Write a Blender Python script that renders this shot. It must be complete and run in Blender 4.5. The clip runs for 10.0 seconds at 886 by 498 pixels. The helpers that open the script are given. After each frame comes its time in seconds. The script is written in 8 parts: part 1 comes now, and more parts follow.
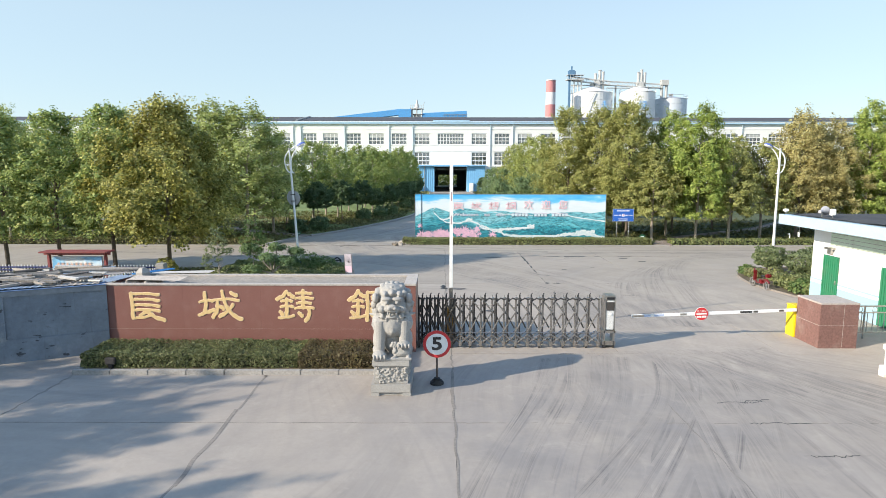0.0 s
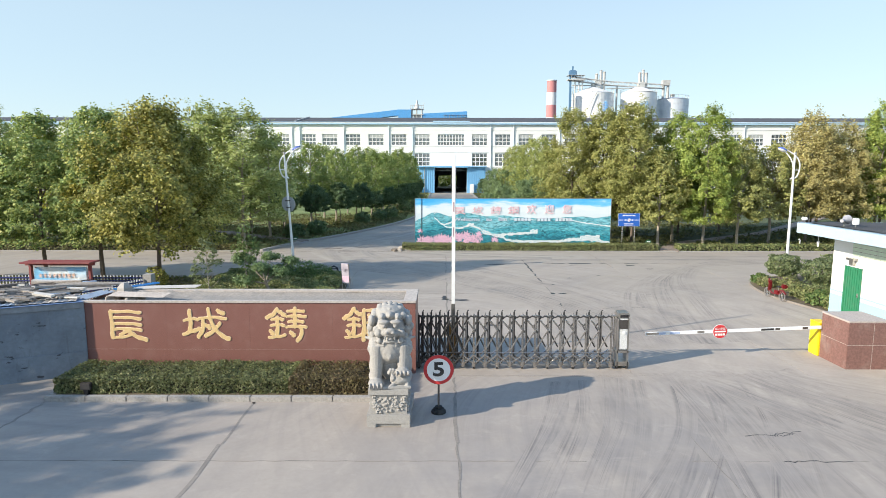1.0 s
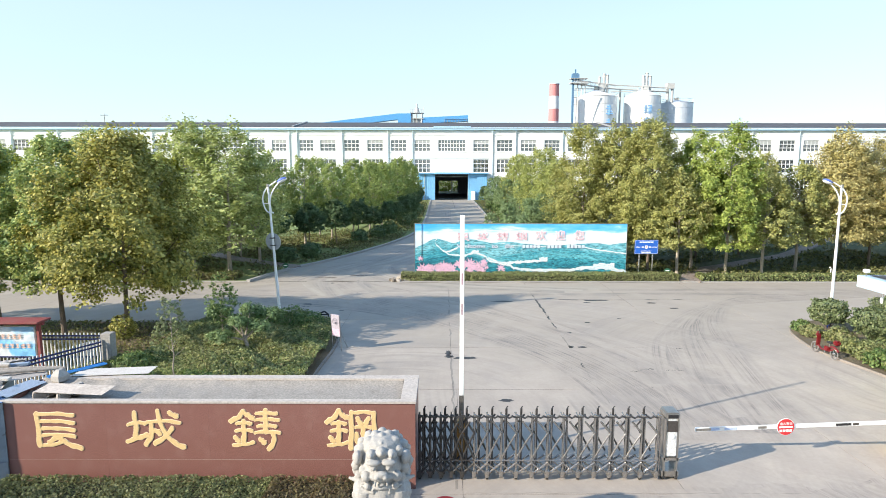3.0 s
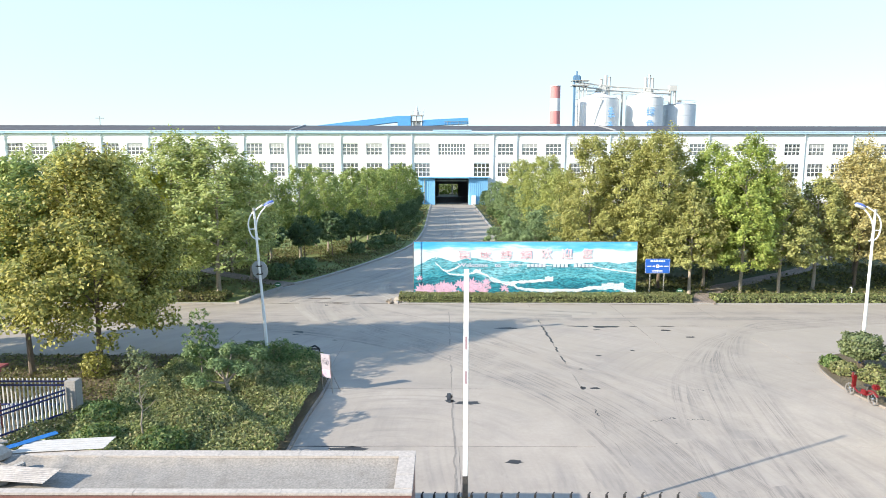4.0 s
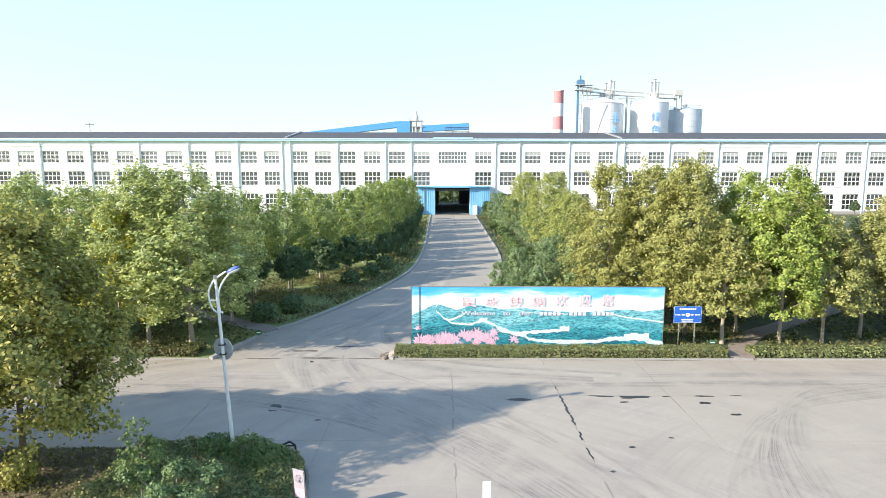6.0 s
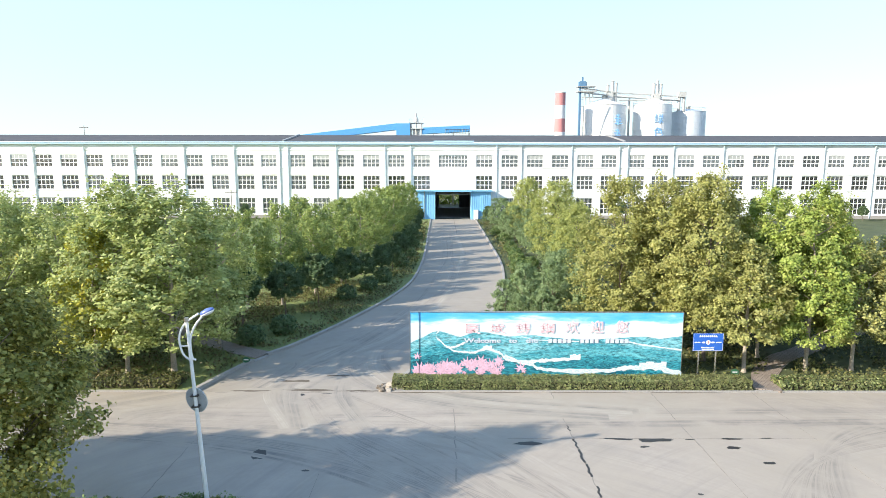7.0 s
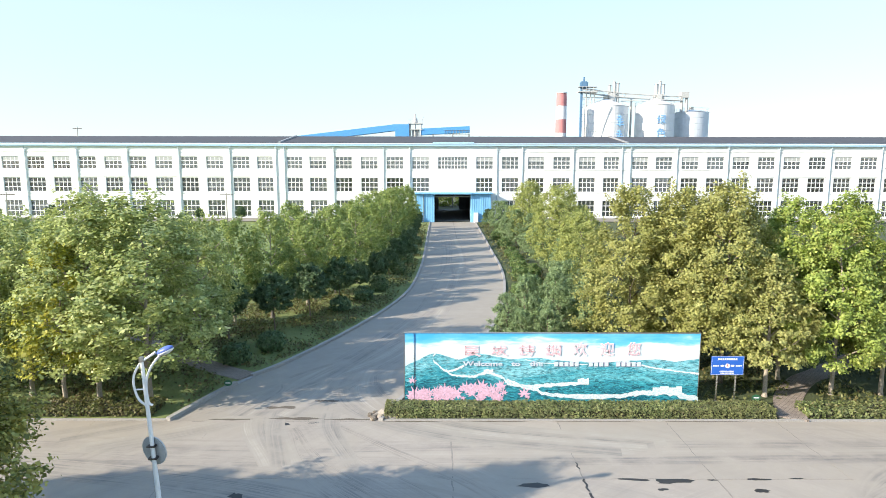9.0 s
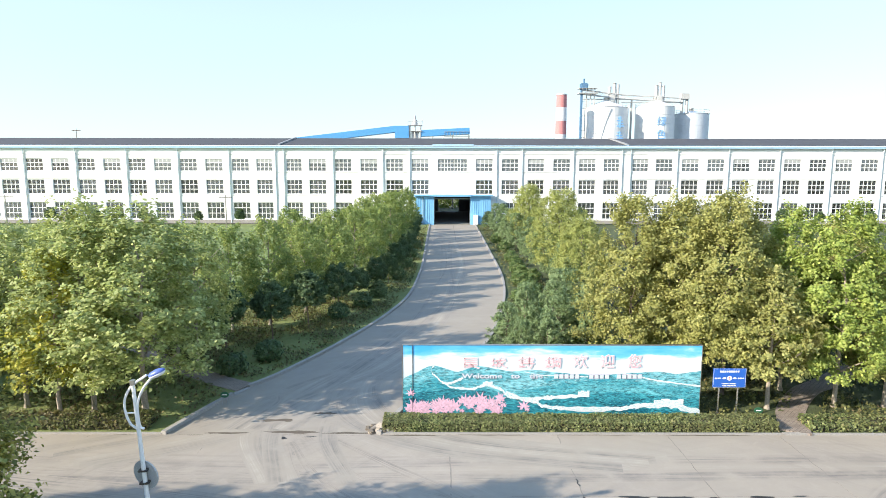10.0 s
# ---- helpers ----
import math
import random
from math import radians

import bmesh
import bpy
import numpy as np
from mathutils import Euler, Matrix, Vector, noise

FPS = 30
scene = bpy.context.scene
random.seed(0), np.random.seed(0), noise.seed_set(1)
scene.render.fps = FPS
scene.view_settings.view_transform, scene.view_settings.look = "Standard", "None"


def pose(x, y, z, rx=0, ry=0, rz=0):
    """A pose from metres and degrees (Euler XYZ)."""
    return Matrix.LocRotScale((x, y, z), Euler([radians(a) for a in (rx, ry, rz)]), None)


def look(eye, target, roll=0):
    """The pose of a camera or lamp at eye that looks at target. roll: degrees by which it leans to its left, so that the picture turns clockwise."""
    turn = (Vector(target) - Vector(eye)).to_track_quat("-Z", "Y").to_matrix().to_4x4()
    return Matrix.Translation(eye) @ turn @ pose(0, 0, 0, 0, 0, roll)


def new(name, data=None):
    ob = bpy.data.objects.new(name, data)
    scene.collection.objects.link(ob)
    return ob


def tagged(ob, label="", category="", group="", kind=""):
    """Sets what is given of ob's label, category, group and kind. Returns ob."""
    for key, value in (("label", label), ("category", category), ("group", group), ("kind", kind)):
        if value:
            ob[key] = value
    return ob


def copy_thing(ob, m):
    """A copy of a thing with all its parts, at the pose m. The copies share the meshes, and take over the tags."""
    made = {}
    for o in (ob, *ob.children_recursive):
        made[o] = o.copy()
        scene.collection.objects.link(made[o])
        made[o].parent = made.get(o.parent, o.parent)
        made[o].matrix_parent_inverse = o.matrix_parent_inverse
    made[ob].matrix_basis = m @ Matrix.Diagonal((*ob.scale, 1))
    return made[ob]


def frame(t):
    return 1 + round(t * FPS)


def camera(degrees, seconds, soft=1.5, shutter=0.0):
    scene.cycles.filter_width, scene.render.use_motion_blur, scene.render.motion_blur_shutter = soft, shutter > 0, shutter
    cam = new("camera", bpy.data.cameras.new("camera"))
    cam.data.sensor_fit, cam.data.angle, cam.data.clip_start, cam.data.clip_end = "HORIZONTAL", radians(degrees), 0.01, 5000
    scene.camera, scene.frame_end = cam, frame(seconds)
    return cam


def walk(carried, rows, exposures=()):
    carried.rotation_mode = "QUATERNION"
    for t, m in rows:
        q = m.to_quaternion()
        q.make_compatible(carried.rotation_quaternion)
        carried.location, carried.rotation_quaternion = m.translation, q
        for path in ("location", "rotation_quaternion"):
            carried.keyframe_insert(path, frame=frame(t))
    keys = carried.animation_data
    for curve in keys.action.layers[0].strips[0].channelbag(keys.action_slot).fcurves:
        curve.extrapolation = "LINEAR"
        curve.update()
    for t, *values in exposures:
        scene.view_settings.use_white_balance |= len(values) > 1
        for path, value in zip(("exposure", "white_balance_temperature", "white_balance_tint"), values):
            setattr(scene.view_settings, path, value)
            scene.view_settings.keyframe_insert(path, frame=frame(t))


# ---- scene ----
# ---- camera: a drone that flies forward and climbs, its tilt held still ----
cam = camera(73.0, 10.0, soft=0.4)
FLIGHT = [
    (0, -0.000, 0.000, 5.200),
    (0.5, -0.025, 0.532, 5.245),
    (1, -0.049, 1.173, 5.435),
    (1.5, -0.104, 1.866, 5.722),
    (2, -0.142, 2.634, 6.046),
    (2.5, -0.171, 3.493, 6.442),
    (4, -0.204, 6.543, 7.741),
    (4.5, -0.214, 7.512, 8.210),
    (5, -0.230, 8.639, 8.653),
    (5.5, -0.249, 9.840, 9.119),
    (7, -0.356, 13.441, 10.385),
    (7.5, -0.347, 14.622, 10.562),
    (8, -0.297, 15.230, 10.597),
    (8.5, -0.266, 15.496, 10.650),
    (9, -0.224, 15.771, 10.783),
    (9.5, -0.197, 15.983, 10.997),
    (10, -0.167, 16.144, 11.230),
]
walk(cam, [(t, pose(x, y, z, 90 - 7.637, -0.08, 0)) for t, x, y, z in FLIGHT],
     exposures=((0.0, 0.52), (1.5, 0.55), (2.5, 0.7), (4.0, 0.9), (5.5, 0.92), (7.5, 0.9), (10.0, 0.86)))

# ---- light: low autumn sun behind the camera's left shoulder, hazy sky ----
SUN_TO = Vector((-0.905, -0.426, 0.464)).normalized()
sun = new("sun", bpy.data.lights.new("sun", "SUN"))
sun.data.energy, sun.data.angle, sun.data.color = 5.0, radians(0.6), (1.0, 0.905, 0.765)
sun.matrix_world = look(tuple(SUN_TO * 60), (0, 0, 0))
world = bpy.data.worlds.new("world")
scene.world = world
world.use_nodes = True
wn = world.node_tree
sky = wn.nodes.new("ShaderNodeTexSky")
sky.sky_type, sky.sun_disc = "NISHITA", False
sky.sun_elevation, sky.sun_rotation = radians(24.9), radians(244.8)
sky.air_density, sky.dust_density, sky.ozone_density, sky.altitude = 1.0, 0.6, 1.5, 50
haze = wn.nodes.new("ShaderNodeMix")
haze.data_type = "RGBA"
# the haze thins out towards the top of the sky
lift = wn.nodes.new("ShaderNodeSeparateXYZ")
wn.links.new(wn.nodes.new("ShaderNodeTexCoord").outputs["Generated"], lift.inputs[0])
thin = wn.nodes.new("ShaderNodeMapRange")
for key, v in zip(("From Min", "From Max", "To Min", "To Max"), (0.22, 0.8, 0.0, 1.0)):
    thin.inputs[key].default_value = v
wn.links.new(lift.outputs[2], thin.inputs["Value"])
deep = wn.nodes.new("ShaderNodeMix")
deep.data_type = "RGBA"
deep.inputs[6].default_value, deep.inputs[7].default_value = (3.05, 3.9, 4.4, 1), (1.5, 2.75, 5.0, 1)
wn.links.new(thin.outputs[0], deep.inputs[0])
wn.links.new(deep.outputs[2], haze.inputs[7])
haze.inputs[0].default_value = 0.7
wn.links.new(sky.outputs[0], haze.inputs[6])
wn.links.new(haze.outputs[2], wn.nodes["Background"].inputs[0])
wn.nodes["Background"].inputs[1].default_value = 0.15


# ---- materials ----
class Nodes:
    """A small writer of node trees."""

    def __init__(self, name):
        self.mat = bpy.data.materials.new(name)
        self.mat.use_nodes = True
        self.tree = self.mat.node_tree
        self.bsdf = self.tree.nodes["Principled BSDF"]
        self.output = self.tree.nodes["Material Output"]

    def add(self, kind, **sockets):
        n = self.tree.nodes.new("ShaderNode" + kind)
        for key, value in sockets.items():
            self.put(n, key, value)
        return n

    def put(self, n, key, value):
        socket = n.inputs[int(key[1:])] if key[0] == "i" and key[1:].isdigit() else n.inputs[key]
        if isinstance(value, bpy.types.NodeSocket):
            self.tree.links.new(value, socket)
        else:
            socket.default_value = value

    def where(self, scale=(1, 1, 1), world=True, turn=(0, 0, 0)):
        src = self.add("NewGeometry").outputs["Position"] if world else self.add("TexCoord").outputs["Object"]
        m = self.add("Mapping", Scale=scale, Rotation=turn)
        self.tree.links.new(src, m.inputs["Vector"])
        return m.outputs[0]

    def noise(self, vec, scale, detail=4, rough=0.55, distort=0.0):
        return self.add("TexNoise", Vector=vec, Scale=scale, Detail=detail, Roughness=rough, Distortion=distort).outputs[0]

    def ramp(self, fac, stops, smooth=False):
        n = self.add("ValToRGB", Fac=fac)
        e = n.color_ramp.elements
        if smooth:
            n.color_ramp.interpolation = "EASE"
        while len(e) < len(stops):
            e.new(0.5)
        for el, (p, c) in zip(e, stops):
            el.position, el.color = p, (*c, 1) if len(c) == 3 else c
        return n.outputs[0]

    def level(self, fac, lo, hi, a=0.0, b=1.0):
        n = self.add("MapRange")
        for key, v in zip(("From Min", "From Max", "To Min", "To Max"), (lo, hi, a, b)):
            n.inputs[key].default_value = v
        self.tree.links.new(fac, n.inputs["Value"])
        return n.outputs[0]

    def mix(self, fac, a, b, blend="MIX"):
        n = self.add("Mix")
        n.data_type, n.blend_type = "RGBA", blend
        for s, v in ((n.inputs[0], fac), (n.inputs[6], a), (n.inputs[7], b)):
            if isinstance(v, bpy.types.NodeSocket):
                self.tree.links.new(v, s)
            else:
                s.default_value = v if not isinstance(v, tuple) or len(v) == 4 else (*v, 1)
        return n.outputs[2]

    def math(self, op, a, b=0.0):
        n = self.add("Math", i0=a, i1=b)
        n.operation = op
        return n.outputs[0]

    def bump(self, height, strength=0.3, distance=0.02):
        n = self.add("Bump", Height=height, Strength=strength, Distance=distance)
        self.tree.links.new(n.outputs[0], self.bsdf.inputs["Normal"])

    def done(self, colour, rough=0.7, metal=0.0):
        self.put(self.bsdf, "Base Color", colour if not isinstance(colour, tuple) or len(colour) == 4 else (*colour, 1))
        self.put(self.bsdf, "Roughness", rough)
        self.put(self.bsdf, "Metallic", metal)
        return self.mat


def worn(name, colour, rough=0.6, metal=0.0, grain=6.0, spread=0.18, dirt=(0.25, 0.22, 0.18), soil=0.25, bump=0.15, world=False):
    """Paint, stone or metal with fine grain, wider blotches and a little dirt."""
    n = Nodes(name)
    v = n.where(world=world)
    fine, wide = n.noise(v, grain * 6, 5), n.noise(v, grain * 0.5, 4, 0.6)
    c = n.mix(n.level(fine, 0.3, 0.7), tuple(k * (1 - spread) for k in colour), tuple(min(1, k * (1 + spread)) for k in colour))
    c = n.mix(n.level(wide, 0.5, 0.85, 0, soil), c, dirt)
    n.bump(fine, bump, 0.01)
    return n.done(c, n.level(wide, 0.2, 0.8, max(0.05, rough - 0.1), min(1, rough + 0.1)), metal)


def concrete(name, base=(0.425, 0.367, 0.308), marks=0.75, film=None, strength=0.5):
    """Worn concrete. film: the colour of a tyre mark that lies along the mesh's own texture coordinates."""
    n = Nodes(name)
    p = n.where()
    fine, mid, wide = n.noise(p, 9, 6, 0.65), n.noise(p, 0.9, 5, 0.6), n.noise(p, 0.13, 3, 0.5)
    c = n.mix(n.level(wide, 0.3, 0.7), tuple(k * 0.86 for k in base), tuple(k * 1.12 for k in base))
    c = n.mix(n.level(mid, 0.35, 0.75, 0, 0.45), c, tuple(k * 0.72 for k in base))
    c = n.mix(n.level(fine, 0.3, 0.75, 0, 0.25), c, tuple(k * 0.6 for k in base))
    # marks of turning lorries: arcs round the bends inside the gate, and a fan of tracks before it
    north = n.add("SeparateXYZ", Vector=n.add("NewGeometry").outputs["Position"]).outputs[1]
    for cx, cy, k, fan in ((-1.5, 20.8, 0.8, False), (15.0, 23.0, 0.55, False), (4.5, 20.5, 0.6, True), (-3.0, 26.0, 0.35, True), (13.0, 24.0, 0.4, True)):
        off = n.add("VectorMath", i0=n.add("NewGeometry").outputs["Position"], i1=(cx, cy, 0))
        off.operation = "SUBTRACT"
        ln = n.add("VectorMath", i0=off.outputs[0])
        ln.operation = "LENGTH"
        s = n.add("SeparateXYZ", Vector=off.outputs[0]).outputs
        turn = n.math("ARCTAN2", s[1], s[0])
        if fan:
            turn = n.math("ADD", turn, n.level(n.noise(p, 0.05, 1, 0.5), 0.3, 0.7, -0.35, 0.35))
            across, along, place = n.math("MULTIPLY", turn, 9.0), n.math("MULTIPLY", ln.outputs[1], 0.10), n.level(north, 15.5, 19.0, 1.0, 0.0)
        else:
            across, along, place = ln.outputs[1], n.math("MULTIPLY", turn, 1.0), n.level(north, 17.0, 21.0, 0.0, 1.0)
        polar = n.add("CombineXYZ", X=n.math("MULTIPLY", across, 1.3), Y=along).outputs[0]
        fine_polar = n.add("CombineXYZ", X=n.math("MULTIPLY", across, 5.0), Y=n.math("MULTIPLY", along, 1.6), Z=cx).outputs[0]
        arc = n.level(n.noise(polar, 1.0, 4, 0.6, 0.15), 0.43, 0.66, 0, marks * k * 0.7)
        thin = n.level(n.noise(fine_polar, 1.0, 3, 0.6, 0.1), 0.50, 0.70, 0, marks * k * 0.6)
        zone = n.math("MULTIPLY", n.level(n.noise(n.where((1, 1, 1), turn=(0, 0, cx)), 0.2, 3, 0.55), 0.4, 0.6), place)
        if fan:
            dust = n.level(n.noise(n.add("CombineXYZ", X=n.math("MULTIPLY", across, 1.7), Y=along, Z=cx + 7).outputs[0], 1.0, 4, 0.6, 0.15), 0.50, 0.70, 0, 0.38 * k)
            c = n.mix(n.math("MULTIPLY", dust, place), c, tuple(v * 1.18 for v in base))
        c = n.mix(n.math("MULTIPLY", arc, zone), c, (0.18, 0.17, 0.168))
        c = n.mix(n.math("MULTIPLY", thin, zone), c, (0.15, 0.14, 0.135))
    # grime ground in where the lorries brake before the gate, and small darker patches
    far = n.add("VectorMath", i0=n.add("NewGeometry").outputs["Position"], i1=(3.3, 10.6, 0))
    far.operation = "DISTANCE"
    grime = n.math("MULTIPLY", n.level(far.outputs[1], 2.0, 6.5, 0.9, 0.0), n.level(n.noise(p, 0.55, 5, 0.65), 0.3, 0.62))
    c = n.mix(grime, c, (0.265, 0.24, 0.222))
    c = n.mix(n.level(n.noise(p, 2.6, 5, 0.7, 0.6), 0.52, 0.72, 0, 0.22), c, tuple(k * 0.62 for k in base))
    c = n.mix(n.level(n.noise(n.where((1, 1, 1), turn=(0, 0, 0.6)), 1.3, 6, 0.7, 0.8), 0.56, 0.74, 0, 0.3), c, tuple(min(0.6, k * 1.22) for k in base))
    dusty = n.math("MULTIPLY", n.level(north, 20.0, 32.0, 0.0, 0.75), n.level(n.noise(p, 0.22, 4, 0.6), 0.3, 0.6, 0.35, 1.0))
    c = n.mix(dusty, c, (0.345, 0.30, 0.242))
    rnd = n.add("ObjectInfo").outputs["Random"]
    if film:
        xy = n.add("SeparateXYZ", Vector=n.add("TexCoord").outputs["UV"]).outputs
        streak = n.noise(n.add("CombineXYZ", X=n.math("MULTIPLY", xy[0], 8.0), Y=n.math("MULTIPLY", xy[1], 0.22), Z=n.math("MULTIPLY", rnd, 90.0)).outputs[0], 1.0, 3, 0.6)
        side = n.math("MULTIPLY", n.level(xy[0], 0.0, 0.3), n.level(xy[0], 1.0, 0.7))
        kept = n.level(n.noise(p, 0.7, 4, 0.65), 0.34, 0.62)
        a = n.math("MULTIPLY", n.math("MULTIPLY", n.level(streak, 0.36, 0.66), side), n.math("MULTIPLY", kept, n.level(rnd, 0, 1, strength * 0.4, strength)))
        c = n.mix(a, c, film)
    tone = n.level(rnd, 0, 1, 1.0, 1.0) if film else n.level(rnd, 0, 1, 0.97, 1.03)
    c = n.mix(1.0, c, n.add("CombineColor", Red=tone, Green=tone, Blue=tone).outputs[0], "MULTIPLY")
    n.bump(fine, 0.25, 0.01)
    return n.done(c, n.level(mid, 0.3, 0.7, 0.72, 0.9))


def stained_render(name):
    """Cement render with damp blotches, run-down streaks and small dark scars."""
    n = Nodes(name)
    v = n.where(world=False)
    fine, wide = n.noise(v, 9, 6, 0.65), n.noise(v, 0.9, 5, 0.65)
    c = n.mix(n.level(wide, 0.38, 0.62), (0.25, 0.285, 0.325), (0.17, 0.195, 0.23))
    c = n.mix(n.level(fine, 0.35, 0.8, 0, 0.45), c, (0.14, 0.145, 0.15))
    run = n.noise(n.where((5.0, 5.0, 0.5), world=False), 1.6, 5, 0.7)
    c = n.mix(n.level(run, 0.58, 0.74, 0, 0.45), c, (0.10, 0.105, 0.11))
    scar = n.noise(n.where((1.6, 1.6, 4.0), world=False), 1.7, 4, 0.6)
    c = n.mix(n.level(scar, 0.63, 0.66, 0, 0.85), c, (0.05, 0.05, 0.052))
    pale = n.noise(v, 2.3, 4, 0.6)
    c = n.mix(n.level(pale, 0.62, 0.75, 0, 0.5), c, (0.40, 0.41, 0.41))
    n.bump(fine, 0.4, 0.012)
    return n.done(c, 0.9)


def leaves(name, stops, shine=0.6):
    """Foliage: each leaf takes its own tone; light passes through it."""
    n = Nodes(name)
    rnd = n.add("NewGeometry").outputs["Random Per Island"]
    c = n.ramp(rnd, stops)
    big = n.noise(n.where(), 0.45, 2)
    c = n.mix(n.level(big, 0.35, 0.7, 0, 0.35), c, stops[-1][1])
    mid = n.level(n.noise(n.where(), 2.4, 3), 0.3, 0.7, 0.72, 1.12)
    c = n.mix(1.0, c, n.add("CombineColor", Red=mid, Green=mid, Blue=mid).outputs[0], "MULTIPLY")
    n.done(c, shine)
    thru = n.add("BsdfTranslucent", Color=c)
    m = n.add("MixShader", Fac=0.36)
    n.tree.links.new(n.bsdf.outputs[0], m.inputs[1])
    n.tree.links.new(thru.outputs[0], m.inputs[2])
    n.tree.links.new(m.outputs[0], n.output.inputs[0])
    return n.mat


def glass(name, tint=(0.75, 0.82, 0.85), rough=0.03, dust=0.13):
    n = Nodes(name)
    clear = n.add("BsdfTransparent", Color=(*tint, 1))
    gloss = n.add("BsdfGlossy", Roughness=rough)
    m = n.add("MixShader", Fac=n.add("Fresnel", IOR=2.3).outputs[0])
    for k, s in ((1, clear), (2, gloss)):
        n.tree.links.new(s.outputs[0], m.inputs[k])
    dusty = n.add("MixShader", Fac=n.level(n.add("ObjectInfo").outputs["Random"], 0, 1, dust * 0.3, dust * 1.9))
    n.tree.links.new(m.outputs[0], dusty.inputs[1])
    n.tree.links.new(n.add("BsdfDiffuse", Color=(0.5, 0.52, 0.54, 1)).outputs[0], dusty.inputs[2])
    n.tree.links.new(dusty.outputs[0], n.output.inputs[0])
    return n.mat


def pavers(name):
    """Small worn paving bricks with dirty joints."""
    n = Nodes(name)
    v = n.where()
    br = n.add("TexBrick", Vector=v, Color1=(0.27, 0.215, 0.18, 1), Color2=(0.33, 0.275, 0.235, 1), Mortar=(0.11, 0.09, 0.07, 1), Scale=1.0)
    for key, k in (("Mortar Size", 0.012), ("Brick Width", 0.24), ("Row Height", 0.12)):
        br.inputs[key].default_value = k
    c = n.mix(n.level(n.noise(v, 1.3, 5, 0.6), 0.4, 0.7, 0, 0.5), br.outputs[0], (0.19, 0.155, 0.125))
    n.bump(br.outputs[1], -0.4, 0.01)
    return n.done(c, 0.9)


def soil_material(name, low, high, third, scale=0.6):
    n = Nodes(name)
    p = n.where()
    fine, wide = n.noise(p, 14, 6, 0.7), n.noise(p, scale, 4, 0.6)
    c = n.mix(n.level(wide, 0.35, 0.65), low, high)
    c = n.mix(n.level(fine, 0.4, 0.8, 0, 0.7), c, third)
    n.bump(fine, 0.8, 0.06)
    return n.done(c, 0.95)


M_CONCRETE = concrete("concrete_slab")
M_DRIVE = concrete("drive_concrete", (0.375, 0.335, 0.285), 0.5)
M_JOINT = worn("joint_fill", (0.17, 0.15, 0.13), 0.9, world=True)
M_TAR = worn("tar", (0.035, 0.033, 0.032), 0.55, soil=0.1, world=True)
M_SEAL = worn("joint_seal", (0.25, 0.22, 0.19), 0.85, grain=3, soil=0.7, dirt=(0.13, 0.115, 0.105), world=True)
M_KERB = worn("kerb_stone", (0.34, 0.32, 0.295), 0.85, grain=3, soil=0.4, world=True)
M_LAWN = soil_material("lawn", (0.12, 0.18, 0.05), (0.23, 0.29, 0.095), (0.11, 0.095, 0.04), 0.3)
# rough grass with the shade of the right-hand trees put into its colour
M_ROUGHSHADE = soil_material("rough_shade_grass", (0.055, 0.075, 0.028), (0.09, 0.115, 0.04), (0.05, 0.042, 0.022), 0.4)
M_LITTER = soil_material("leaf_strewn_grass", (0.14, 0.19, 0.052), (0.22, 0.265, 0.082), (0.16, 0.12, 0.055), 0.5)
M_EARTH = soil_material("garden_earth", (0.12, 0.088, 0.055), (0.18, 0.14, 0.085), (0.08, 0.085, 0.035))
M_PLAIN = soil_material("open_land", (0.09, 0.10, 0.05), (0.14, 0.13, 0.08), (0.06, 0.07, 0.03), 0.02)
M_DUST = worn("dusty_rubble", (0.34, 0.30, 0.25), 0.95, grain=3, spread=0.2, soil=0.6, dirt=(0.2, 0.17, 0.14), bump=0.6, world=True)
M_FILL = worn("earth_fill", (0.285, 0.26, 0.23), 0.95, grain=4, spread=0.25, soil=0.9, dirt=(0.16, 0.14, 0.12), bump=0.7, world=True)
M_PAVER = pavers("path_paver")
M_WHITEWALL = worn("white_plaster", (0.80, 0.80, 0.78), 0.8, grain=0.6, spread=0.04, soil=0.12, dirt=(0.5, 0.5, 0.48), world=True)
M_BLUETRIM = worn("pale_blue_gutter", (0.42, 0.62, 0.80), 0.5, grain=2, world=True)
M_BLUESHEET = worn("blue_sheet_metal", (0.10, 0.34, 0.66), 0.4, grain=2, soil=0.15, world=True)
M_PORCHBLUE = worn("sky_blue_sheet_metal", (0.20, 0.46, 0.72), 0.45, grain=2, soil=0.2, world=True)
M_ROOFDARK = worn("dark_roof_sheet", (0.065, 0.062, 0.065), 0.75, grain=1, soil=0.3, world=True)
M_JOINTCOVER = worn("zinc_cover", (0.30, 0.30, 0.30), 0.5, grain=1, soil=0.3, world=True)
M_WHITEFRAME = worn("white_frame", (0.78, 0.79, 0.78), 0.45, spread=0.05, soil=0.1)
M_GLASS = glass("window_glass")
M_DARKROOM = worn("dim_interior", (0.30, 0.31, 0.31), 0.9, world=True)
M_TOPLIGHT = worn("whitened_glass", (0.40, 0.41, 0.40), 0.5, spread=0.06, soil=0.2, dirt=(0.42, 0.42, 0.41))
M_WHITE = worn("white_paint", (0.80, 0.80, 0.78), 0.4, spread=0.04, soil=0.15)
M_BLUE = worn("blue_paint", (0.05, 0.10, 0.42), 0.4)
M_SIGNBLUE = worn("sign_blue", (0.02, 0.12, 0.50), 0.35, spread=0.06, soil=0.05)
M_RED = worn("red_paint", (0.55, 0.03, 0.035), 0.4, spread=0.08, soil=0.1)
M_YELLOW = worn("yellow_paint", (0.85, 0.62, 0.02), 0.45, spread=0.06, soil=0.12)
M_ORANGE = worn("faded_orange_paint", (0.42, 0.21, 0.05), 0.5)
